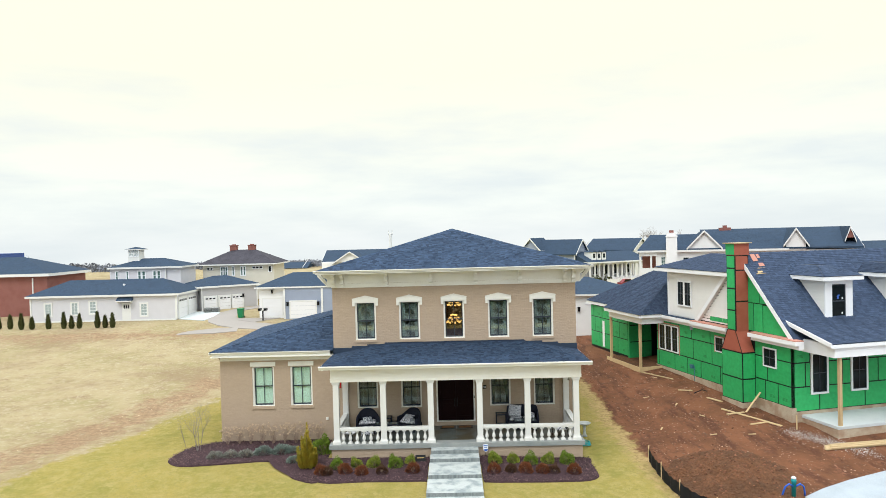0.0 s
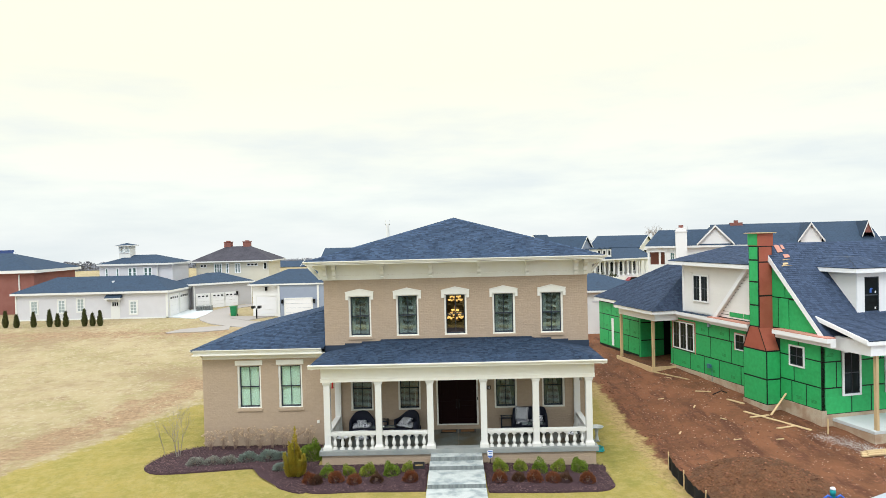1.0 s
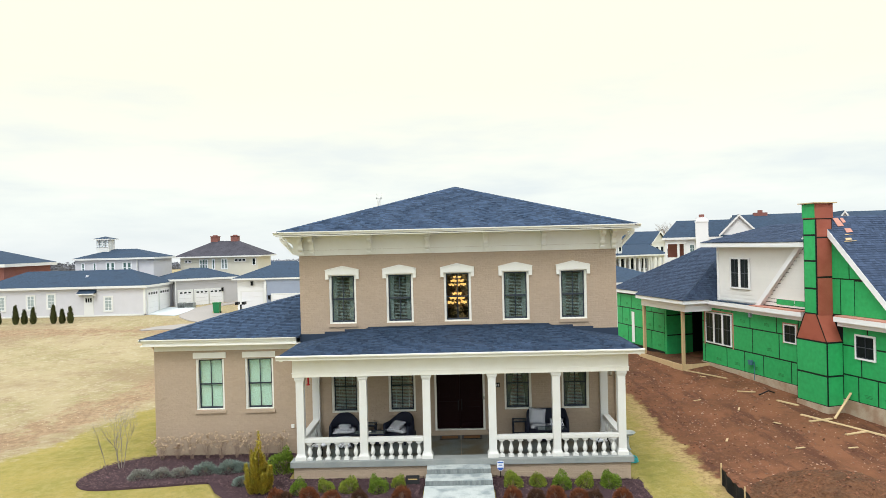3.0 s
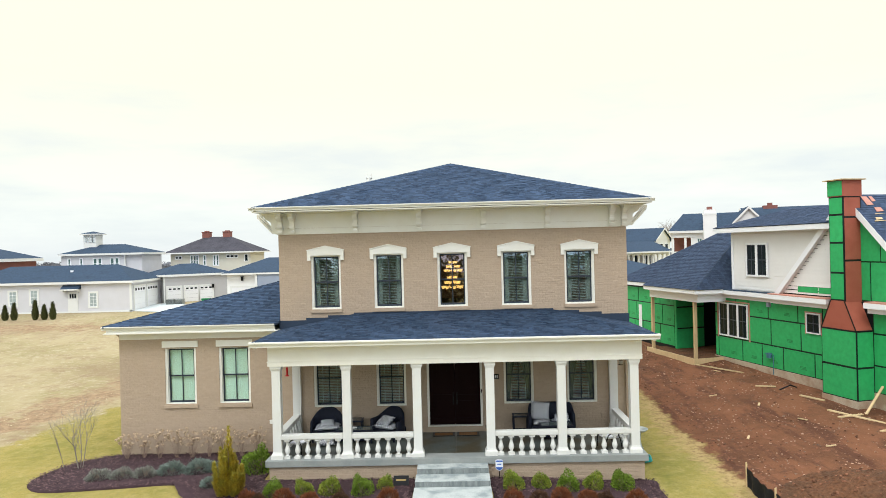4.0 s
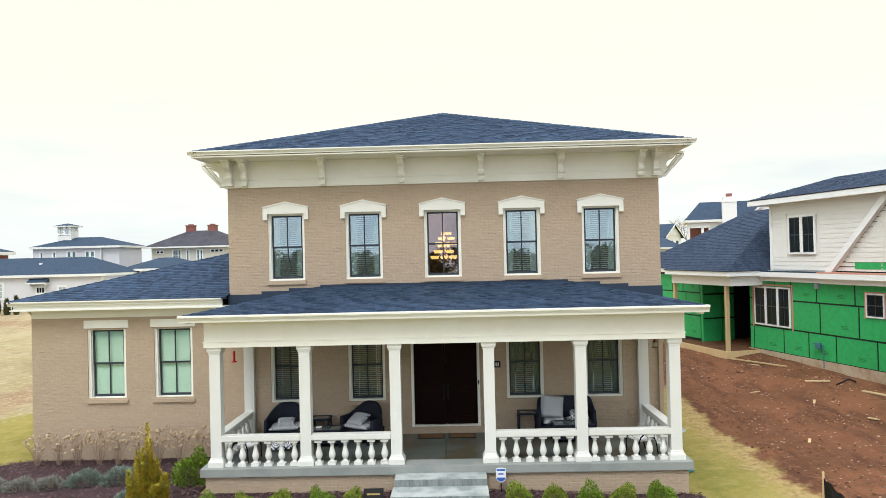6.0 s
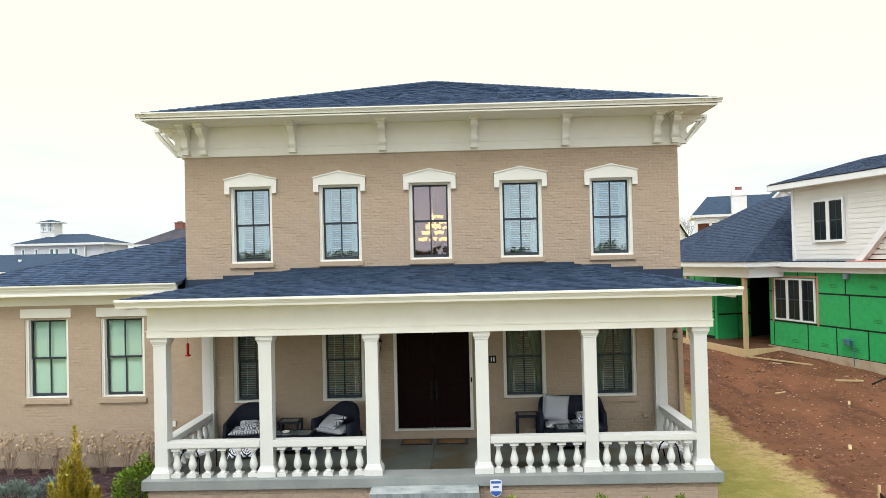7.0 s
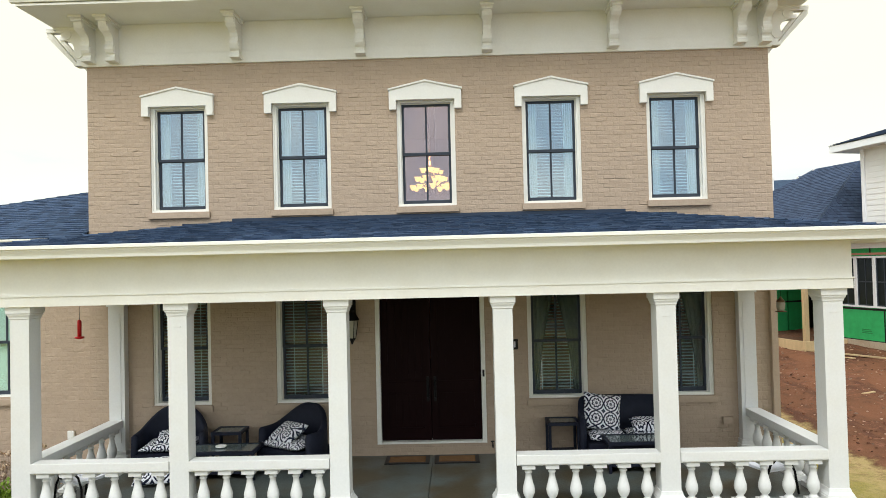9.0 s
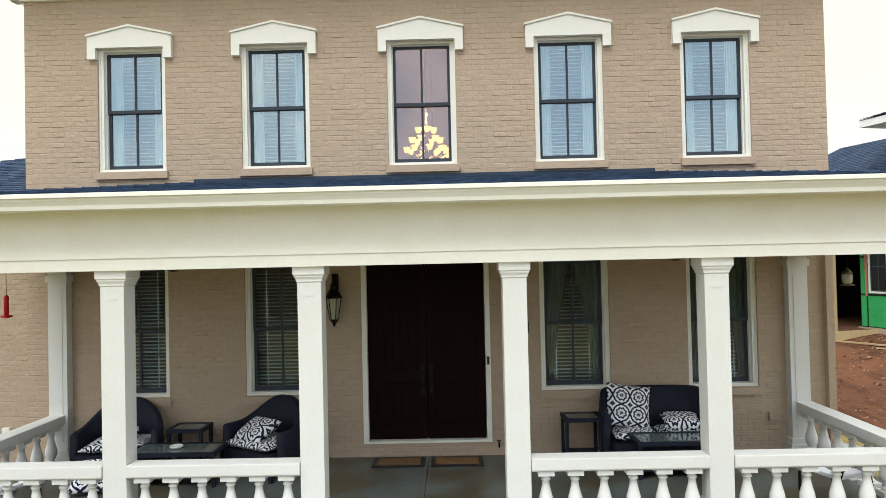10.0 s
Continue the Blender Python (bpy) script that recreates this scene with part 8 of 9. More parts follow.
wall_lantern(-1.37)
for x in (-3.30, 3.35):
    t = thing("ceiling_lamp", "dark bronze flush lamp on the porch ceiling", "lamp", "porch ceiling lamps", at=(x, -1.30, 3.52))
    part("canopy", lathe(bmesh.new(), [(0.10, 0.28), (0.15, 0.30), (0.15, 0.342)], 14), M_IRON, t, smooth=True)
    part("bowl", lathe(bmesh.new(), [(0.03, 0.0), (0.11, 0.05), (0.15, 0.14), (0.13, 0.28)], 14), M_BRASS, t, smooth=True)
pl = part("number_plate", boxes((1.36, 1.54, -0.022, -0.004, 2.48, 2.66)), M_BLACK, None)
tagged(pl, "small black plaque beside the front door", "plaque")
part("digit_bar", boxes((1.405, 1.435, -0.027, -0.022, 2.52, 2.62)), M_SIGNW, pl)
part("digit_bar", boxes((1.465, 1.495, -0.027, -0.022, 2.52, 2.62)), M_SIGNW, pl)
tagged(part("doorbell", boxes((0.90, 0.935, -0.045, -0.03, 2.02, 2.14)), M_BLACK, None), "slim black doorbell on the door casing", "doorbell")
ob = thing("outlet_box", "tan weatherproof outlet box on the wall", "outlet", at=(5.17, 0.0, 1.10))
part("cover", boxes((-0.09, 0.09, -0.06, -0.004, 0, 0.13), bevel=0.01), M_BRICK, ob)
ob = thing("outlet_box", "tan weatherproof outlet box on the wing wall", "outlet", at=(-6.55, WING_Y, 1.02))
part("cover", boxes((-0.06, 0.06, -0.06, -0.004, 0, 0.14), bevel=0.01), M_GUTTER, ob)

hb = thing("hose_bib", "small dark hose tap on the brick beside the door", "tap", at=(1.05, 0.0, 0.84))
part("spout", tube(bmesh.new(), [(0, 0.0, 0.0), (0, -0.07, 0.0), (0, -0.10, -0.05)], 0.013, 8), M_IRON, hb)
part("handle", lathe(bmesh.new(), [(0.008, 0.0), (0.008, 0.035), (0.032, 0.04), (0.032, 0.05)], 10, 0.0, -0.055), M_IRON, hb)
# hummingbird feeders under the porch beam
t = thing("hummingbird_feeder", "red tube hummingbird feeder hanging under the porch beam", "bird feeder", at=(-5.59, -1.25, 2.95))
part("tube", lathe(bmesh.new(), [(0.03, 0.04), (0.032, 0.28), (0.02, 0.31)], 12), M_RED, t, smooth=True)
part("dish", lathe(bmesh.new(), [(0.02, 0.0), (0.075, 0.02), (0.07, 0.04), (0.03, 0.045)], 14), M_RED, t, smooth=True)
part("hanger", tube(bmesh.new(), [(0, 0, 0.31), (0, 0, 0.61)], 0.004, 4), M_IRON, t)
t = thing("hummingbird_feeder", "clear glass feeder with a bronze cap hanging under the porch beam", "bird feeder", at=pose(5.44, -1.55, 3.16))
t.scale = (0.8, 0.8, 0.9)
part("jar", lathe(bmesh.new(), [(0.05, 0.02), (0.075, 0.06), (0.08, 0.14), (0.065, 0.17)], 14), M_LANTERN, t, smooth=True)
part("cap", lathe(bmesh.new(), [(0.085, 0.165), (0.06, 0.20), (0.025, 0.235), (0.012, 0.26)], 14), M_BRASS, t, smooth=True)
part("dish", lathe(bmesh.new(), [(0.10, 0.0), (0.11, 0.012), (0.05, 0.022)], 14), M_BRASS, t, smooth=True)
part("hanger", tube(bmesh.new(), [(0, 0, 0.26), (0, 0, 0.44)], 0.004, 4), M_IRON, t)

# downspouts
part("downspout", boxes((5.95, 6.06, -0.10, -0.004, 0.62, 4.3)), M_BRICK, house, "tan painted downspout")
bm = bmesh.new()
tube(bm, [(-12.24, 0.45, 4.38), (-12.1, 0.48, 4.22), (-11.99, 0.50, 4.10), (-11.99, 0.50, 0.15), (-12.1, 0.5, 0.06)], 0.045, 8)
part("downspout", bm, M_BRICK, house, "tan painted downspout")

# chandelier in the hall, and a second one standing in for its reflection
me_bowl = mesh_of("bowl", lathe(bmesh.new(), [(0.02, 0.0), (0.042, 0.018), (0.052, 0.05), (0.056, 0.075), (0.074, 0.10)], 12), M_LAMP, True)


def chandelier(at):
    c = thing("chandelier", "lit brass chandelier with three tiers of glass bowls", "chandelier", "hall chandeliers", at=at)
    part("rod", tube(bmesh.new(), [(0, 0, 0.1), (0, 0, 2.38)], 0.014, 6), M_BRASS, c)
    part("hub", lathe(bmesh.new(), [(0.02, 0.0), (0.06, 0.08), (0.03, 0.18), (0.07, 0.30), (0.03, 0.42), (0.05, 0.60), (0.02, 0.75)], 10), M_BRASS, c, smooth=True)
    for k, r, z in ((8, 0.36, 0.14), (6, 0.26, 0.32), (4, 0.14, 0.50)):
        for i in range(k):
            a = 2 * math.pi * (i + 0.5 * (k % 4)) / k + 0.2
            part("bowl", me_bowl, None, c, "glowing amber glass bowl", at=(r * math.cos(a), r * math.sin(a), z))
            part("arm", tube(bmesh.new(), [(0.03 * math.cos(a), 0.03 * math.sin(a), z - 0.02), (r * 0.6 * math.cos(a), r * 0.6 * math.sin(a), z - 0.10), (r * math.cos(a), r * math.sin(a), z)], 0.01, 5), M_BRASS, c)
    return c


chandelier((-0.02, 2.05, 5.42))
# added copy that plays the mirrored chandelier at the back of the hall
chandelier((0.0, 6.0, 5.92))
lamp_data = bpy.data.lights.new("chandelier_light", "POINT")
lamp_data.energy, lamp_data.color, lamp_data.shadow_soft_size = 40.0, (1.0, 0.66, 0.36), 0.03
new("chandelier_light", lamp_data).matrix_world = pose(0.02, 2.0, 6.25)

# signs in the beds
sg = thing("yard_sign", "small white and blue shield-shaped yard sign", "sign", at=(1.31, -3.12, ground_z(1.31, -3.12)))
part("stake", boxes((-0.012, 0.012, -0.012, 0.012, 0, 0.36)), M_IRON, sg)
part("shield", prism(bmesh.new(), [(-0.115, 0, 0.62), (-0.115, 0, 0.40), (-0.08, 0, 0.33), (0, 0, 0.29), (0.08, 0, 0.33), (0.115, 0, 0.40), (0.115, 0, 0.62), (0.05, 0, 0.64), (-0.05, 0, 0.64)], (0, -0.018, 0), (0, -0.012, 0)), M_SIGNW, sg)
part("band", boxes((-0.10, 0.10, -0.024, -0.019, 0.565, 0.61)), M_SIGNB, sg)
part("band", prism(bmesh.new(), [(-0.098, 0, 0.41), (-0.098, 0, 0.38), (-0.07, 0, 0.345), (0, 0, 0.31), (0.07, 0, 0.345), (0.098, 0, 0.38), (0.098, 0, 0.41)], (0, -0.024, 0), (0, -0.019, 0)), M_SIGNB, sg)
part("band", boxes((-0.06, 0.06, -0.023, -0.019, 0.48, 0.51)), M_SIGNB, sg)
sg = thing("yard_sign", "low black plaque with gold lettering beside the steps", "sign", at=(-1.66, -3.5, ground_z(-1.66, -3.5)))
part("plate", prism(bmesh.new(), [(0, -0.06, 0.06), (0, -0.03, 0.06), (0, 0.05, 0.33), (0, 0.02, 0.33)], (-0.23, 0, 0), (0.23, 0, 0)), M_BLACK, sg)
part("stake", boxes((-0.15, -0.12, 0.0, 0.02, -0.1, 0.2), (0.12, 0.15, 0.0, 0.02, -0.1, 0.2)), M_IRON, sg)
part("lettering_bar", prism(bmesh.new(), [(0, -0.028, 0.20), (0, -0.018, 0.235), (0, -0.022, 0.237), (0, -0.032, 0.202)], (-0.15, 0, 0), (0.15, 0, 0)), M_GOLD, sg)

# flue behind the roof
fl = part("flue_pipe", tube(bmesh.new(), [(-3.77, 7.42, 9.2), (-3.77, 7.42, 10.42)], 0.085, 10), M_GUTTER, house, "pale metal flue pipe")
part("flue_prong", boxes((-3.90, -3.86, 7.40, 7.44, 10.36, 10.62), (-3.68, -3.64, 7.40, 7.44, 10.36, 10.62), (-3.90, -3.64, 7.40, 7.44, 10.36, 10.40)), M_GUTTER, fl)

# bird bath and hose reel at the porch end
bb = thing("bird_bath", "pale blue-grey round bird bath on a pedestal", "bird bath", at=(6.50, 0.5, ground_z(6.50, 0.5)))
part("pedestal", lathe(bmesh.new(), [(0.16, 0.0), (0.10, 0.06), (0.06, 0.3), (0.09, 0.55)], 14), M_CONC_NEW, bb, smooth=True)
part("bowl", lathe(bmesh.new(), [(0.08, 0.55), (0.24, 0.60), (0.33, 0.68), (0.32, 0.69), (0.2, 0.64)], 20), M_CONC_NEW, bb, smooth=True)
hr = thing("garden_hose", "coiled teal garden hose lying on the grass", "hose", at=(6.25, -1.1, ground_z(6.25, -1.1)))
part("coil", tube(bmesh.new(), [(0.26 * math.cos(a * 0.5) * (1 - a * 0.004), 0.22 * math.sin(a * 0.5), 0.03 + 0.0035 * a) for a in range(60)], 0.018, 6), M_TEAL, hr, smooth=True)

# ---- on the building site ----
def dirt_mound():
    bm = bmesh.new()
    n = 44
    grid = []
    for i in range(n + 1):
        row = []
        for j in range(n + 1):
            u, v = 2 * i / n - 1, 2 * j / n - 1
            x, y = 11.5 + u * 3.1, -5.4 + v * 3.0
            r = math.hypot(u * 1.02, v)
            hgt = 0.85 * (1 - smooth01(r)) + (0.24 * noise.noise((x * 1.1, y * 1.1, 2)) + 0.14 * noise.noise((x * 3.2, y * 3.2, 5)) + 0.08 * noise.noise((x * 8, y * 8, 1))) * (1 - smooth01((r - 0.55) / 0.45))
            row.append(bm.verts.new((x, y, ground_z(x, y) - 0.04 + hgt - 0.25 * smooth01((r - 0.85) / 0.15))))
        grid.append(row)
    for i in range(n):
        for j in range(n):
            bm.faces.new((grid[i][j], grid[i + 1][j], grid[i + 1][j + 1], grid[i][j + 1]))
    return bm


tagged(part("soil_mound", dirt_mound(), M_SOIL, None, smooth=True), "heap of loose dark red-brown soil", "soil", kind="structure")


def rubble():
    rn = random.Random(33)
    verts, faces = [], []
    k3 = 0
    while k3 < 2600:
        x, y = rn.uniform(8.6, 18.5), rn.uniform(-9, 24)
        if side_of(x, y, LAWN_RIGHT) < 0.5 or (y > 0 and x > 16.6 - 0.25 * y):
            continue
        k3 += 1
        s = rn.uniform(0.008, 0.026) * (1.8 if rn.random() < 0.05 else 1.0)
        c = Vector((x, y, ground_z(x, y) + s * 0.3))
        if math.hypot(x - 11.5, y + 5.4) < 2.5:
            continue
        k = len(verts)
        for p in ((-1, -1, -0.6), (1, -1, -0.6), (1, 1, -0.6), (-1, 1, -0.6), (-0.6, -0.7, 0.6), (0.7, -0.6, 0.7), (0.6, 0.7, 0.5), (-0.7, 0.6, 0.6)):
            verts.append(c + Vector((p[0] * rn.uniform(0.6, 1.5), p[1] * rn.uniform(0.6, 1.3), p[2] * rn.uniform(0.6, 1.0))) * s)
        faces += [tuple(k + i for i in f) for f in ((4, 5, 6, 7), (0, 1, 5, 4), (1, 2, 6, 5), (2, 3, 7, 6), (3, 0, 4, 7))]
    tagged(new("rubble", raw_mesh("rubble", verts, faces, M_STONE)), "scattered pale stones and clods on bare soil", "rubble", kind="stuff")


rubble()


def mound_clods():
    """Small clods and stones thrown over the heap of soil."""
    rn = random.Random(35)
    verts, faces = [], []
    for _ in range(620):
        u, v = rn.uniform(-0.8, 0.8), rn.uniform(-0.8, 0.8)
        x, y = 11.5 + u * 3.1, -5.4 + v * 3.0
        r = math.hypot(u * 1.02, v)
        if r > 0.8:
            continue
        s = rn.uniform(0.012, 0.045)
        hgt = 0.85 * (1 - smooth01(r)) + (0.24 * noise.noise((x * 1.1, y * 1.1, 2)) + 0.14 * noise.noise((x * 3.2, y * 3.2, 5)) + 0.08 * noise.noise((x * 8, y * 8, 1))) * (1 - smooth01((r - 0.55) / 0.45))
        c = Vector((x, y, ground_z(x, y) - 0.04 + hgt))
        k = len(verts)
        for p in ((-1, -1, -0.6), (1, -1, -0.6), (1, 1, -0.6), (-1, 1, -0.6), (-0.6, -0.7, 0.6), (0.7, -0.6, 0.7), (0.6, 0.7, 0.5), (-0.7, 0.6, 0.6)):
            verts.append(c + Vector((p[0] * rn.uniform(0.6, 1.5), p[1] * rn.uniform(0.6, 1.3), p[2] * rn.uniform(0.6, 1.0))) * s)
        faces += [tuple(k + i for i in f) for f in ((4, 5, 6, 7), (0, 1, 5, 4), (1, 2, 6, 5), (2, 3, 7, 6), (3, 0, 4, 7))]
    tagged(new("soil_clods", raw_mesh("soil_clods", verts, faces, M_CLOD)), "red-brown clods lying on the soil heap", "soil", kind="stuff")


mound_clods()


def loose_soil():
    """Red-brown clods strewn over the graded soil, thick along the lawn's edge and towards the back."""
    rn = random.Random(36)
    verts, faces = [], []
    count = 0
    while count < 1300:
        x, y = rn.uniform(8.3, 18.0), rn.uniform(-9, 26)
        r = side_of(x, y, LAWN_RIGHT)
        if r < 0.2 or (y < -4.4 and x > 12.9) or (y > 0 and x > 16.4 - 0.25 * y) or rn.random() > 0.12 + math.exp(-r / 0.9) + 0.5 * smooth01((y - 6) / 10) * smooth01(noise.noise((x * 0.6, y * 0.6, 9)) + 0.6):
            continue
        count += 1
        s = rn.uniform(0.012, 0.034) * (1.5 if rn.random() < 0.06 else 1.0)
        c = Vector((x, y, ground_z(x, y) + 0.02))
        k = len(verts)
        for p in ((-1, -1, -0.6), (1, -1, -0.6), (1, 1, -0.6), (-1, 1, -0.6), (-0.6, -0.7, 0.6), (0.7, -0.6, 0.7), (0.6, 0.7, 0.5), (-0.7, 0.6, 0.6)):
            verts.append(c + Vector((p[0] * rn.uniform(0.6, 1.5), p[1] * rn.uniform(0.6, 1.3), p[2] * rn.uniform(0.6, 1.0))) * s)
        faces += [tuple(k + i for i in f) for f in ((4, 5, 6, 7), (0, 1, 5, 4), (1, 2, 6, 5), (2, 3, 7, 6), (3, 0, 4, 7))]
    tagged(new("soil_clods", raw_mesh("soil_clods", verts, faces, M_CLOD)), "clods of red-brown earth strewn over the graded soil", "soil", kind="stuff")


loose_soil()


def plank(x0, y0, x1, y1, w=0.14, t=0.045, lift=0.03, label="raw lumber plank lying on the soil", tip=0.0):
    l = math.hypot(x1 - x0, y1 - y0)
    z0, z1 = ground_z(x0, y0) + lift, ground_z(x1, y1) + lift + tip
    m = Matrix.Translation(((x0 + x1) / 2, (y0 + y1) / 2, (z0 + z1) / 2)) @ Euler((0, -math.atan2(z1 - z0, l), math.atan2(y1 - y0, x1 - x0))).to_matrix().to_4x4()
    ob = part("plank", boxes((-l / 2, l / 2, -w / 2, w / 2, -t / 2, t / 2), bevel=0.004), M_LUMBER, None, at=m)
    return tagged(ob, label, "plank", "loose lumber")


plank(14.2, 2.4, 16.0, -0.5)
plank(15.0, 1.4, 16.3, 2.3, 0.09, 0.04, 0.03, "raw lumber plank leaning on the foundation", 0.95)
plank(14.6, -0.2, 15.6, 0.1, 0.10)
plank(14.1, 1.5, 15.1, 1.7, 0.10)
plank(12.2, 11.3, 13.6, 8.7, 0.12)
plank(13.2, 6.4, 13.9, 6.0, 0.12)
plank(14.2, 4.5, 14.7, 3.6, 0.14)
for i in range(6):
    plank(16.6 + 0.08 * i, -3.35 + 0.17 * (i % 3), 19.8 + 0.1 * i, -2.9 + 0.17 * (i % 3), 0.16, 0.045, 0.03 + 0.05 * (i // 3), "stacked raw lumber plank by the porch slab")
for i, (x, y) in enumerate(((12.3, -1.0), (13.0, 1.6), (12.4, 4.2), (11.0, 6.0), (12.8, 9.4), (10.6, 1.0), (14.0, -1.4))):
    plank(x, y, x + 0.35 * math.cos(i * 2.1), y + 0.35 * math.sin(i * 2.1), 0.07, 0.03, 0.02, "short scrap of lumber on the soil")
tagged(part("conduit", tube(bmesh.new(), [(14.6, 5.6, ground_z(14.6, 5.6) + 0.05), (14.2, 5.3, ground_z(14.2, 5.3) + 0.25), (13.7, 5.2, ground_z(13.7, 5.2) + 0.12)], 0.03, 6), M_SILT, None, smooth=True), "black plastic pipe stub by the foundation", "pipe")
tagged(part("stake", boxes((16.50, 16.55, -0.95, -0.90, 0.3, 1.05)), M_LUMBER, None), "short wooden survey stake", "stake")


# silt fence
def silt_fence():
    f = thing("silt_fence", "sagging black silt fence on wooden stakes", "fence")
    pts = [(8.62, -3.5), (8.62, -4.4), (8.64, -5.3), (8.72, -6.2), (8.85, -7.05), (9.2, -7.8), (9.7, -8.7), (10.3, -9.8)]
    bm = bmesh.new()
    n = len(pts) - 1
    prev = None
    for i in range(n * 8 + 1):
        k, t = min(i // 8, n - 1), (i - min(i // 8, n - 1) * 8) / 8
        x, y = pts[k][0] + (pts[k + 1][0] - pts[k][0]) * t, pts[k][1] + (pts[k + 1][1] - pts[k][1]) * t
        sag = 0.10 * math.sin(math.pi * ((i % 16) / 16)) + 0.03 * math.sin(i * 1.7)
        bow = 0.06 * math.sin(i * 0.9)
        g2 = ground_z(x, y)
        cur = [bm.verts.new((x + bow * s, y, g2 + h2)) for s, h2 in ((0.3, -0.05), (1.0, 0.18), (0.6, 0.40), (0.0, 0.60 - sag))]
        cur2 = [bm.verts.new((v.co.x + 0.008, v.co.y, v.co.z)) for v in cur]
        if prev:
            for a, b in ((prev[0], cur), (cur2, prev[1])):
                for j in range(3):
                    bm.faces.new((a[j], b[j], b[j + 1], a[j + 1]))
        prev = (cur, cur2)
    part("fabric", bm, M_SILT, f, smooth=True)
    for i in (0, 2, 4, 6):
        x, y = pts[i]
        part("stake", boxes((x - 0.02, x + 0.02, y - 0.02, y + 0.02, ground_z(x, y) - 0.1, ground_z(x, y) + 0.72)), M_LUMBER, f)


silt_fence()

# standpipe with blue hoses
sp = thing("standpipe", "teal plastic standpipe with looped blue hoses", "pipe", at=(13.15, -7.45, ground_z(13.15, -7.45)))
part("pipe", lathe(bmesh.new(), [(0.085, -0.1), (0.085, 0.55), (0.10, 0.56), (0.10, 0.66), (0.0601, 0.70)], 14), M_TEAL, sp, smooth=True)
part("cap", lathe(bmesh.new(), [(0.09, 0.70), (0.095, 0.74), (0.05, 0.78)], 14), M_SIGNW, sp, smooth=True)
for s in (-1, 1):
    part("hose", tube(bmesh.new(), [(s * 0.06, -0.06, 0.42), (s * 0.22, -0.08, 0.52), (s * 0.36, -0.06, 0.40), (s * 0.42, 0.0, 0.15), (s * 0.45, 0.05, -0.05)], 0.035, 8), M_BLUEPIPE, sp, "blue plastic hose", smooth=True)
slab("pavement", [(13.5, -7.6), (14.6, -6.9), (16.0, -6.2), (18.0, -5.4), (22.0, -5.0), (34.0, -6.0), (34.0, -13.0), (16.0, -13.0)], M_GRAVEL, "pale grey gravel drive on the building site", "pavement", 0.04)


def gravel_spill():
    """Pale crushed stone spilt beside the new porch slab."""
    rn = random.Random(61)
    verts, faces = [], []
    for _ in range(1500):
        t = rn.random()
        x, y = 16.0 + 2.6 * t + rn.gauss(0, 0.28), -1.2 - 2.7 * t + rn.gauss(0, 0.30)
        s = rn.uniform(0.008, 0.020)
        c = Vector((x, y, ground_z(x, y) + 0.015))
        k = len(verts)
        for p in ((-1, -1, 0), (1, -1, 0), (1, 1, 0), (-1, 1, 0), (0, 0, 1)):
            verts.append(c + Vector((p[0] * rn.uniform(0.6, 1.4), p[1] * rn.uniform(0.6, 1.4), p[2])) * s)
        faces += [(k, k + 1, k + 4), (k + 1, k + 2, k + 4), (k + 2, k + 3, k + 4), (k + 3, k, k + 4)]
    tagged(new("gravel_spill", raw_mesh("gravel_spill", verts, faces, M_CRUSHED)), "spill of pale gravel on the soil by the slab", "gravel", kind="stuff")


gravel_spill()


# dry grass in the field and ragged edges of the lawn
def tufts():
    rn = random.Random(77)
    verts, faces = [], []
    count = 0
    while count < 7000:
        x, y = rn.uniform(-48, -12), rn.uniform(-12, 36)
        if side_of(x, y, LAWN_LEFT) > -0.3 + rn.uniform(-0.8, 0.5) or noise.noise((x * 0.35, y * 0.35, 4)) < rn.uniform(-0.5, 0.35):
            continue
        count += 1
        g = ground_z(x, y) - 0.01
        for _ in range(3):
            a, l, w = rn.uniform(0, 6.28), rn.uniform(0.012, 0.035), rn.uniform(0.010, 0.030)
            lean = rn.uniform(0.04, 0.12)
            k = len(verts)
            verts += [(x - w * math.sin(a), y + w * math.cos(a), g), (x + w * math.sin(a), y - w * math.cos(a), g), (x + lean * math.cos(a), y + lean * math.sin(a), g + l)]
            faces.append((k, k + 1, k + 2))
    tagged(new("dry_grass", raw_mesh("dry_grass", verts, faces, M_TUFT)), "tufts of dry winter grass in the field", "grass", kind="stuff")


tufts()

# ---- painted brickwork ----
BL, BH, JT = 0.205, 0.079, 0.003


def brick_cells(u0, u1, w0, w1, holes):
    """Running-bond bricks within the rectangle, cut at the holes: (ua, ub, wa, wb)."""
    out = []
    row = 0
    w = w0
    while w < w1 - 0.01:
        top = min(w + BH, w1)
        cuts = sorted((h[0], h[1]) for h in holes if h[2] < (w + top) / 2 < h[3])
        spans, a = [], u0
        for c0, c1 in cuts:
            spans.append((a, c0))
            a = c1
        spans.append((a, u1))
        for s0, s1 in spans:
            x = u0 + math.floor((s0 - u0) / BL) * BL - (BL / 2 if row % 2 else 0.0)
            while x < s1:
                ua, ub = max(x, s0), min(x + BL, s1)
                if ub - ua > 0.03:
                    out.append((ua, ub, w, top))
                x += BL
        row += 1
        w = top
    return out


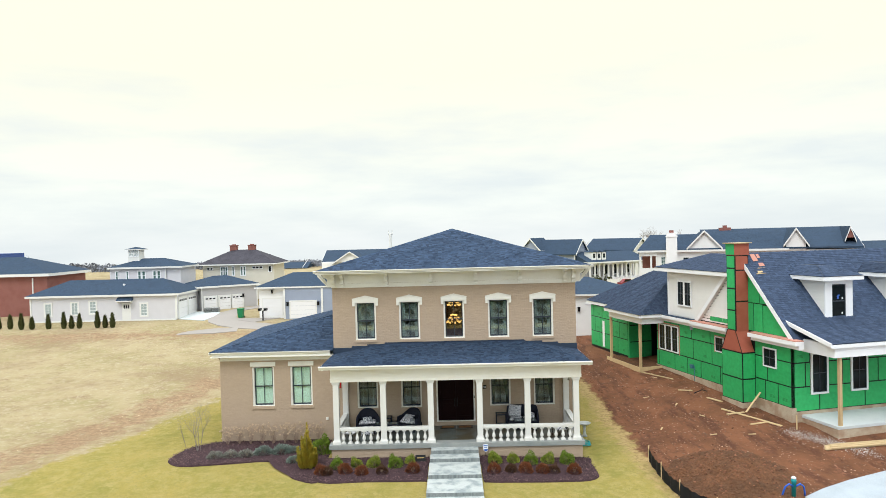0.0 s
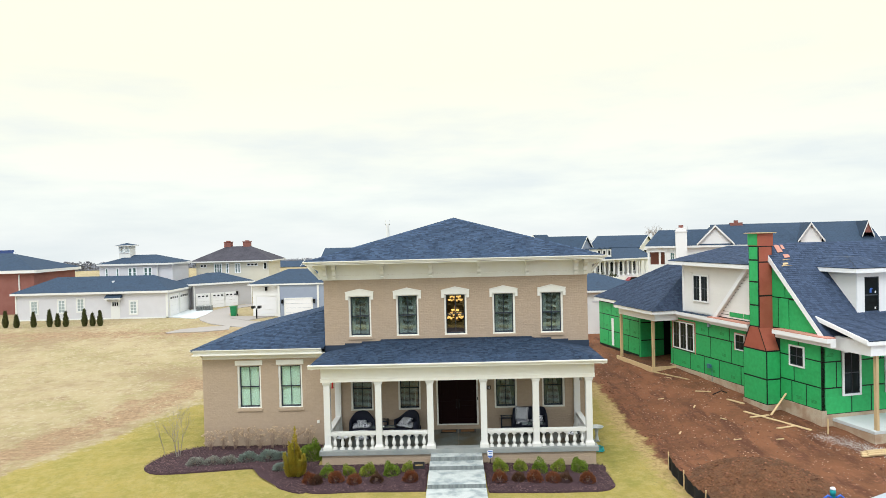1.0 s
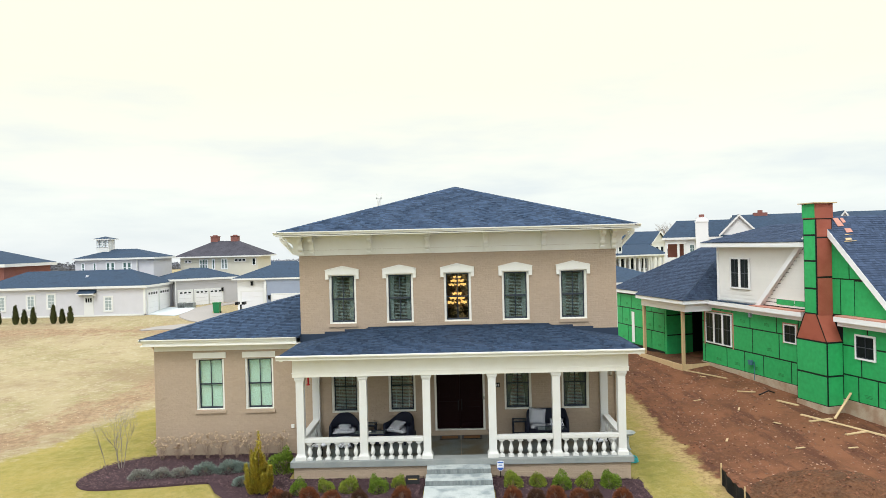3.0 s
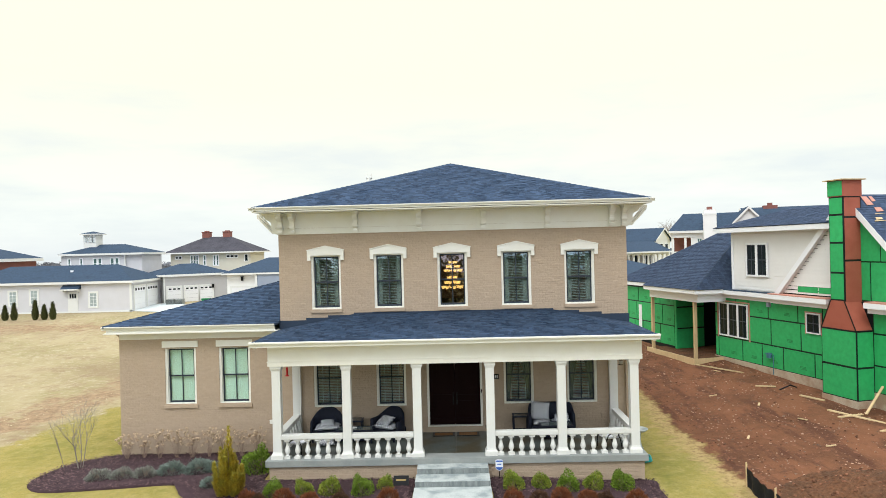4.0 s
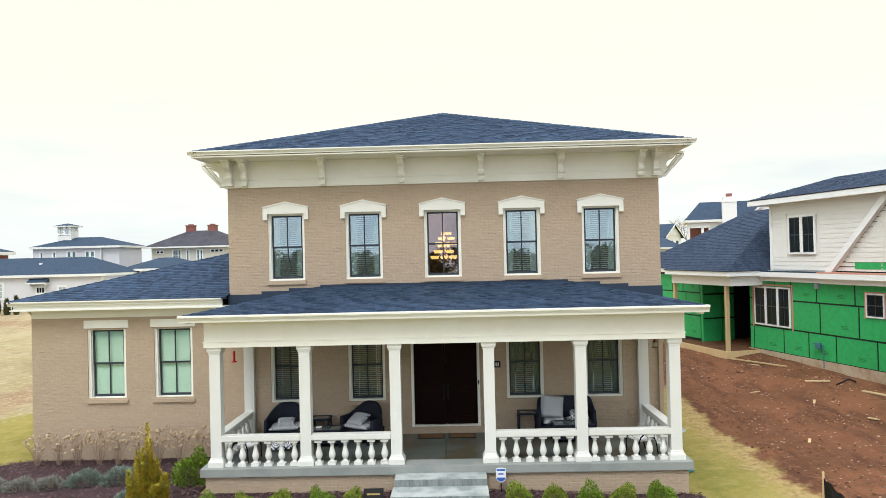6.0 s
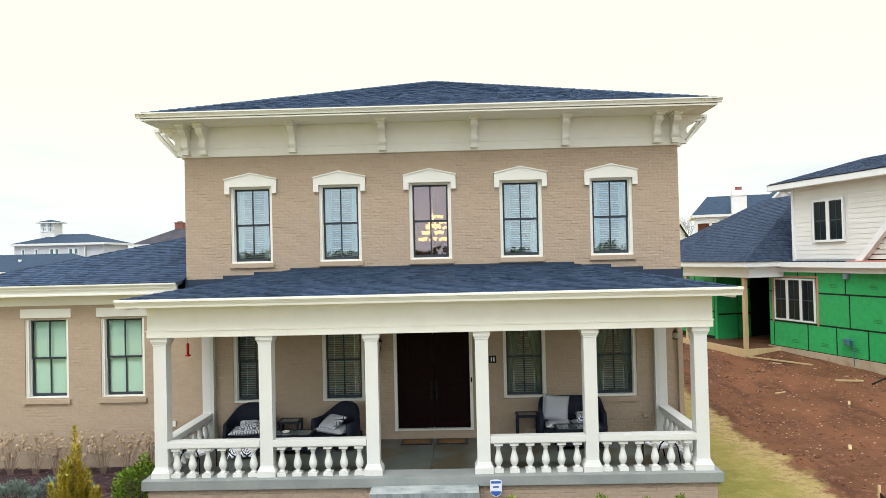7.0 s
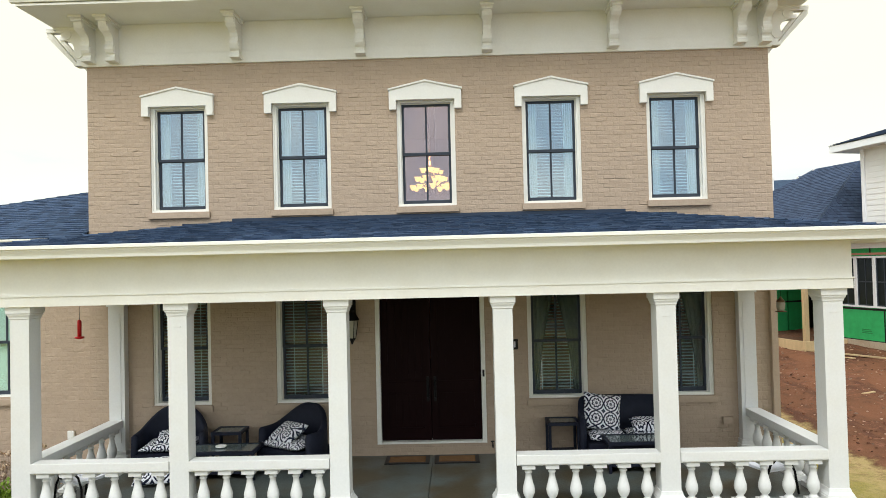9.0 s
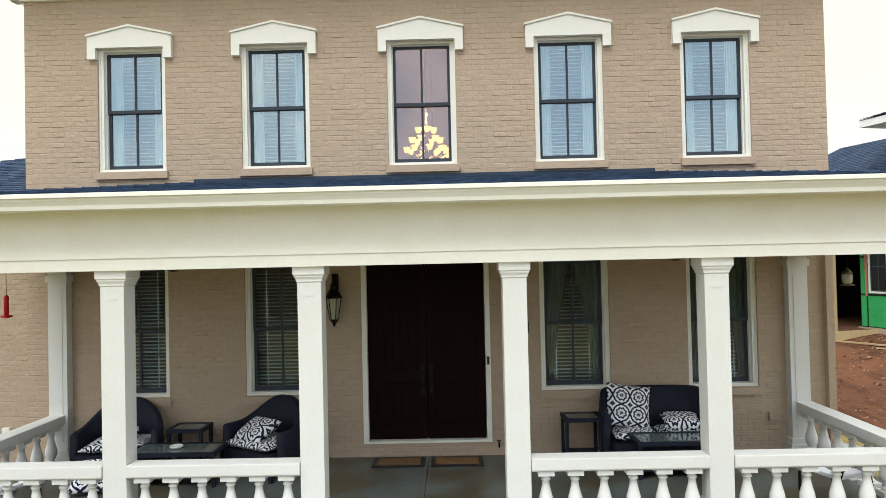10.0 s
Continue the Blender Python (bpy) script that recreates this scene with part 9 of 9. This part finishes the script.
def brick_box(rn, ua, ub, wa, wb, y, relief):
    """Twelve corners of one hand-laid brick under thick paint: back, arris and a softly rounded face a little askew."""
    j = lambda s: rn.gauss(0, s)
    p = relief * (0.0012 + abs(j(0.0010)) + (rn.uniform(0.002, 0.007) if rn.random() < 0.12 else 0.0))
    g = JT / 2
    t0, t1 = j(0.0014), j(0.0014)
    rim = [(ua + g, wa + g + t0), (ub - g, wa + g + t1), (ub - g, wb - g + t1), (ua + g, wb - g + t0)]
    rim = [(a + j(0.001), c + j(0.0016)) for a, c in rim]
    low, cap = rn.uniform(0.002, 0.012), rn.uniform(0.008, 0.018)
    ins = [(0.014, low), (-0.014, low), (-0.016, -cap), (0.016, -cap)]
    yb, yt = y - p + j(0.0012) * relief, y - p * 0.7 + j(0.001) * relief
    bk = [(a, y + 0.012, c) for a, c in rim]
    ar = [(a, y + 0.0022 * relief, c) for a, c in rim]
    fr = [(a + da, yb if k < 2 else yt, c + dc) for k, ((a, c), (da, dc)) in enumerate(zip(rim, ins))]
    return bk + ar + fr


FACES = ((8, 9, 10, 11), (4, 5, 9, 8), (5, 6, 10, 9), (6, 7, 11, 10), (7, 4, 8, 11), (0, 1, 5, 4), (1, 2, 6, 5), (2, 3, 7, 6), (3, 0, 4, 7))


def brickwork(parent, u0, u1, w0, w1, holes, y, seed, singles=None, relief=0.8):
    """singles: a stretch (ua, ub, wa, wb) whose bricks become parts of their own."""
    rn = random.Random(seed)
    verts, faces = [], []
    count = 0
    for c in brick_cells(u0, u1, w0, w1, holes):
        b = brick_box(rn, *c, y, relief)
        if singles and count < 300 and singles[0] < c[0] and c[1] < singles[1] and singles[2] < c[2] and c[3] < singles[3]:
            part("brick", raw_mesh("brick", b, FACES, M_BRICK), None, parent)
            count += 1
            continue
        k = len(verts)
        verts += b
        faces += [tuple(k + i for i in f) for f in FACES]
    ob = part("brickwork", raw_mesh("brickwork", verts, faces, M_BRICK), None, parent, "hand-painted tan brickwork")
    ob["kind"] = "stuff"


brickwork(main_wall, -HALF, HALF, -0.55, 7.73, UP_HOLES + LOW_HOLES + [(-5.9, 5.9, -0.6, 0.45)], 0.0, 41, (-2.2, 2.2, 4.95, 6.9))
brickwork(wing_wall, WING_L, -HALF, -0.5, 4.12, WING_HOLES, WING_Y, 42, None, 0.5)
brickwork(porch_base, -5.80, 5.78, -0.6, 0.46, [], -2.9, 43)
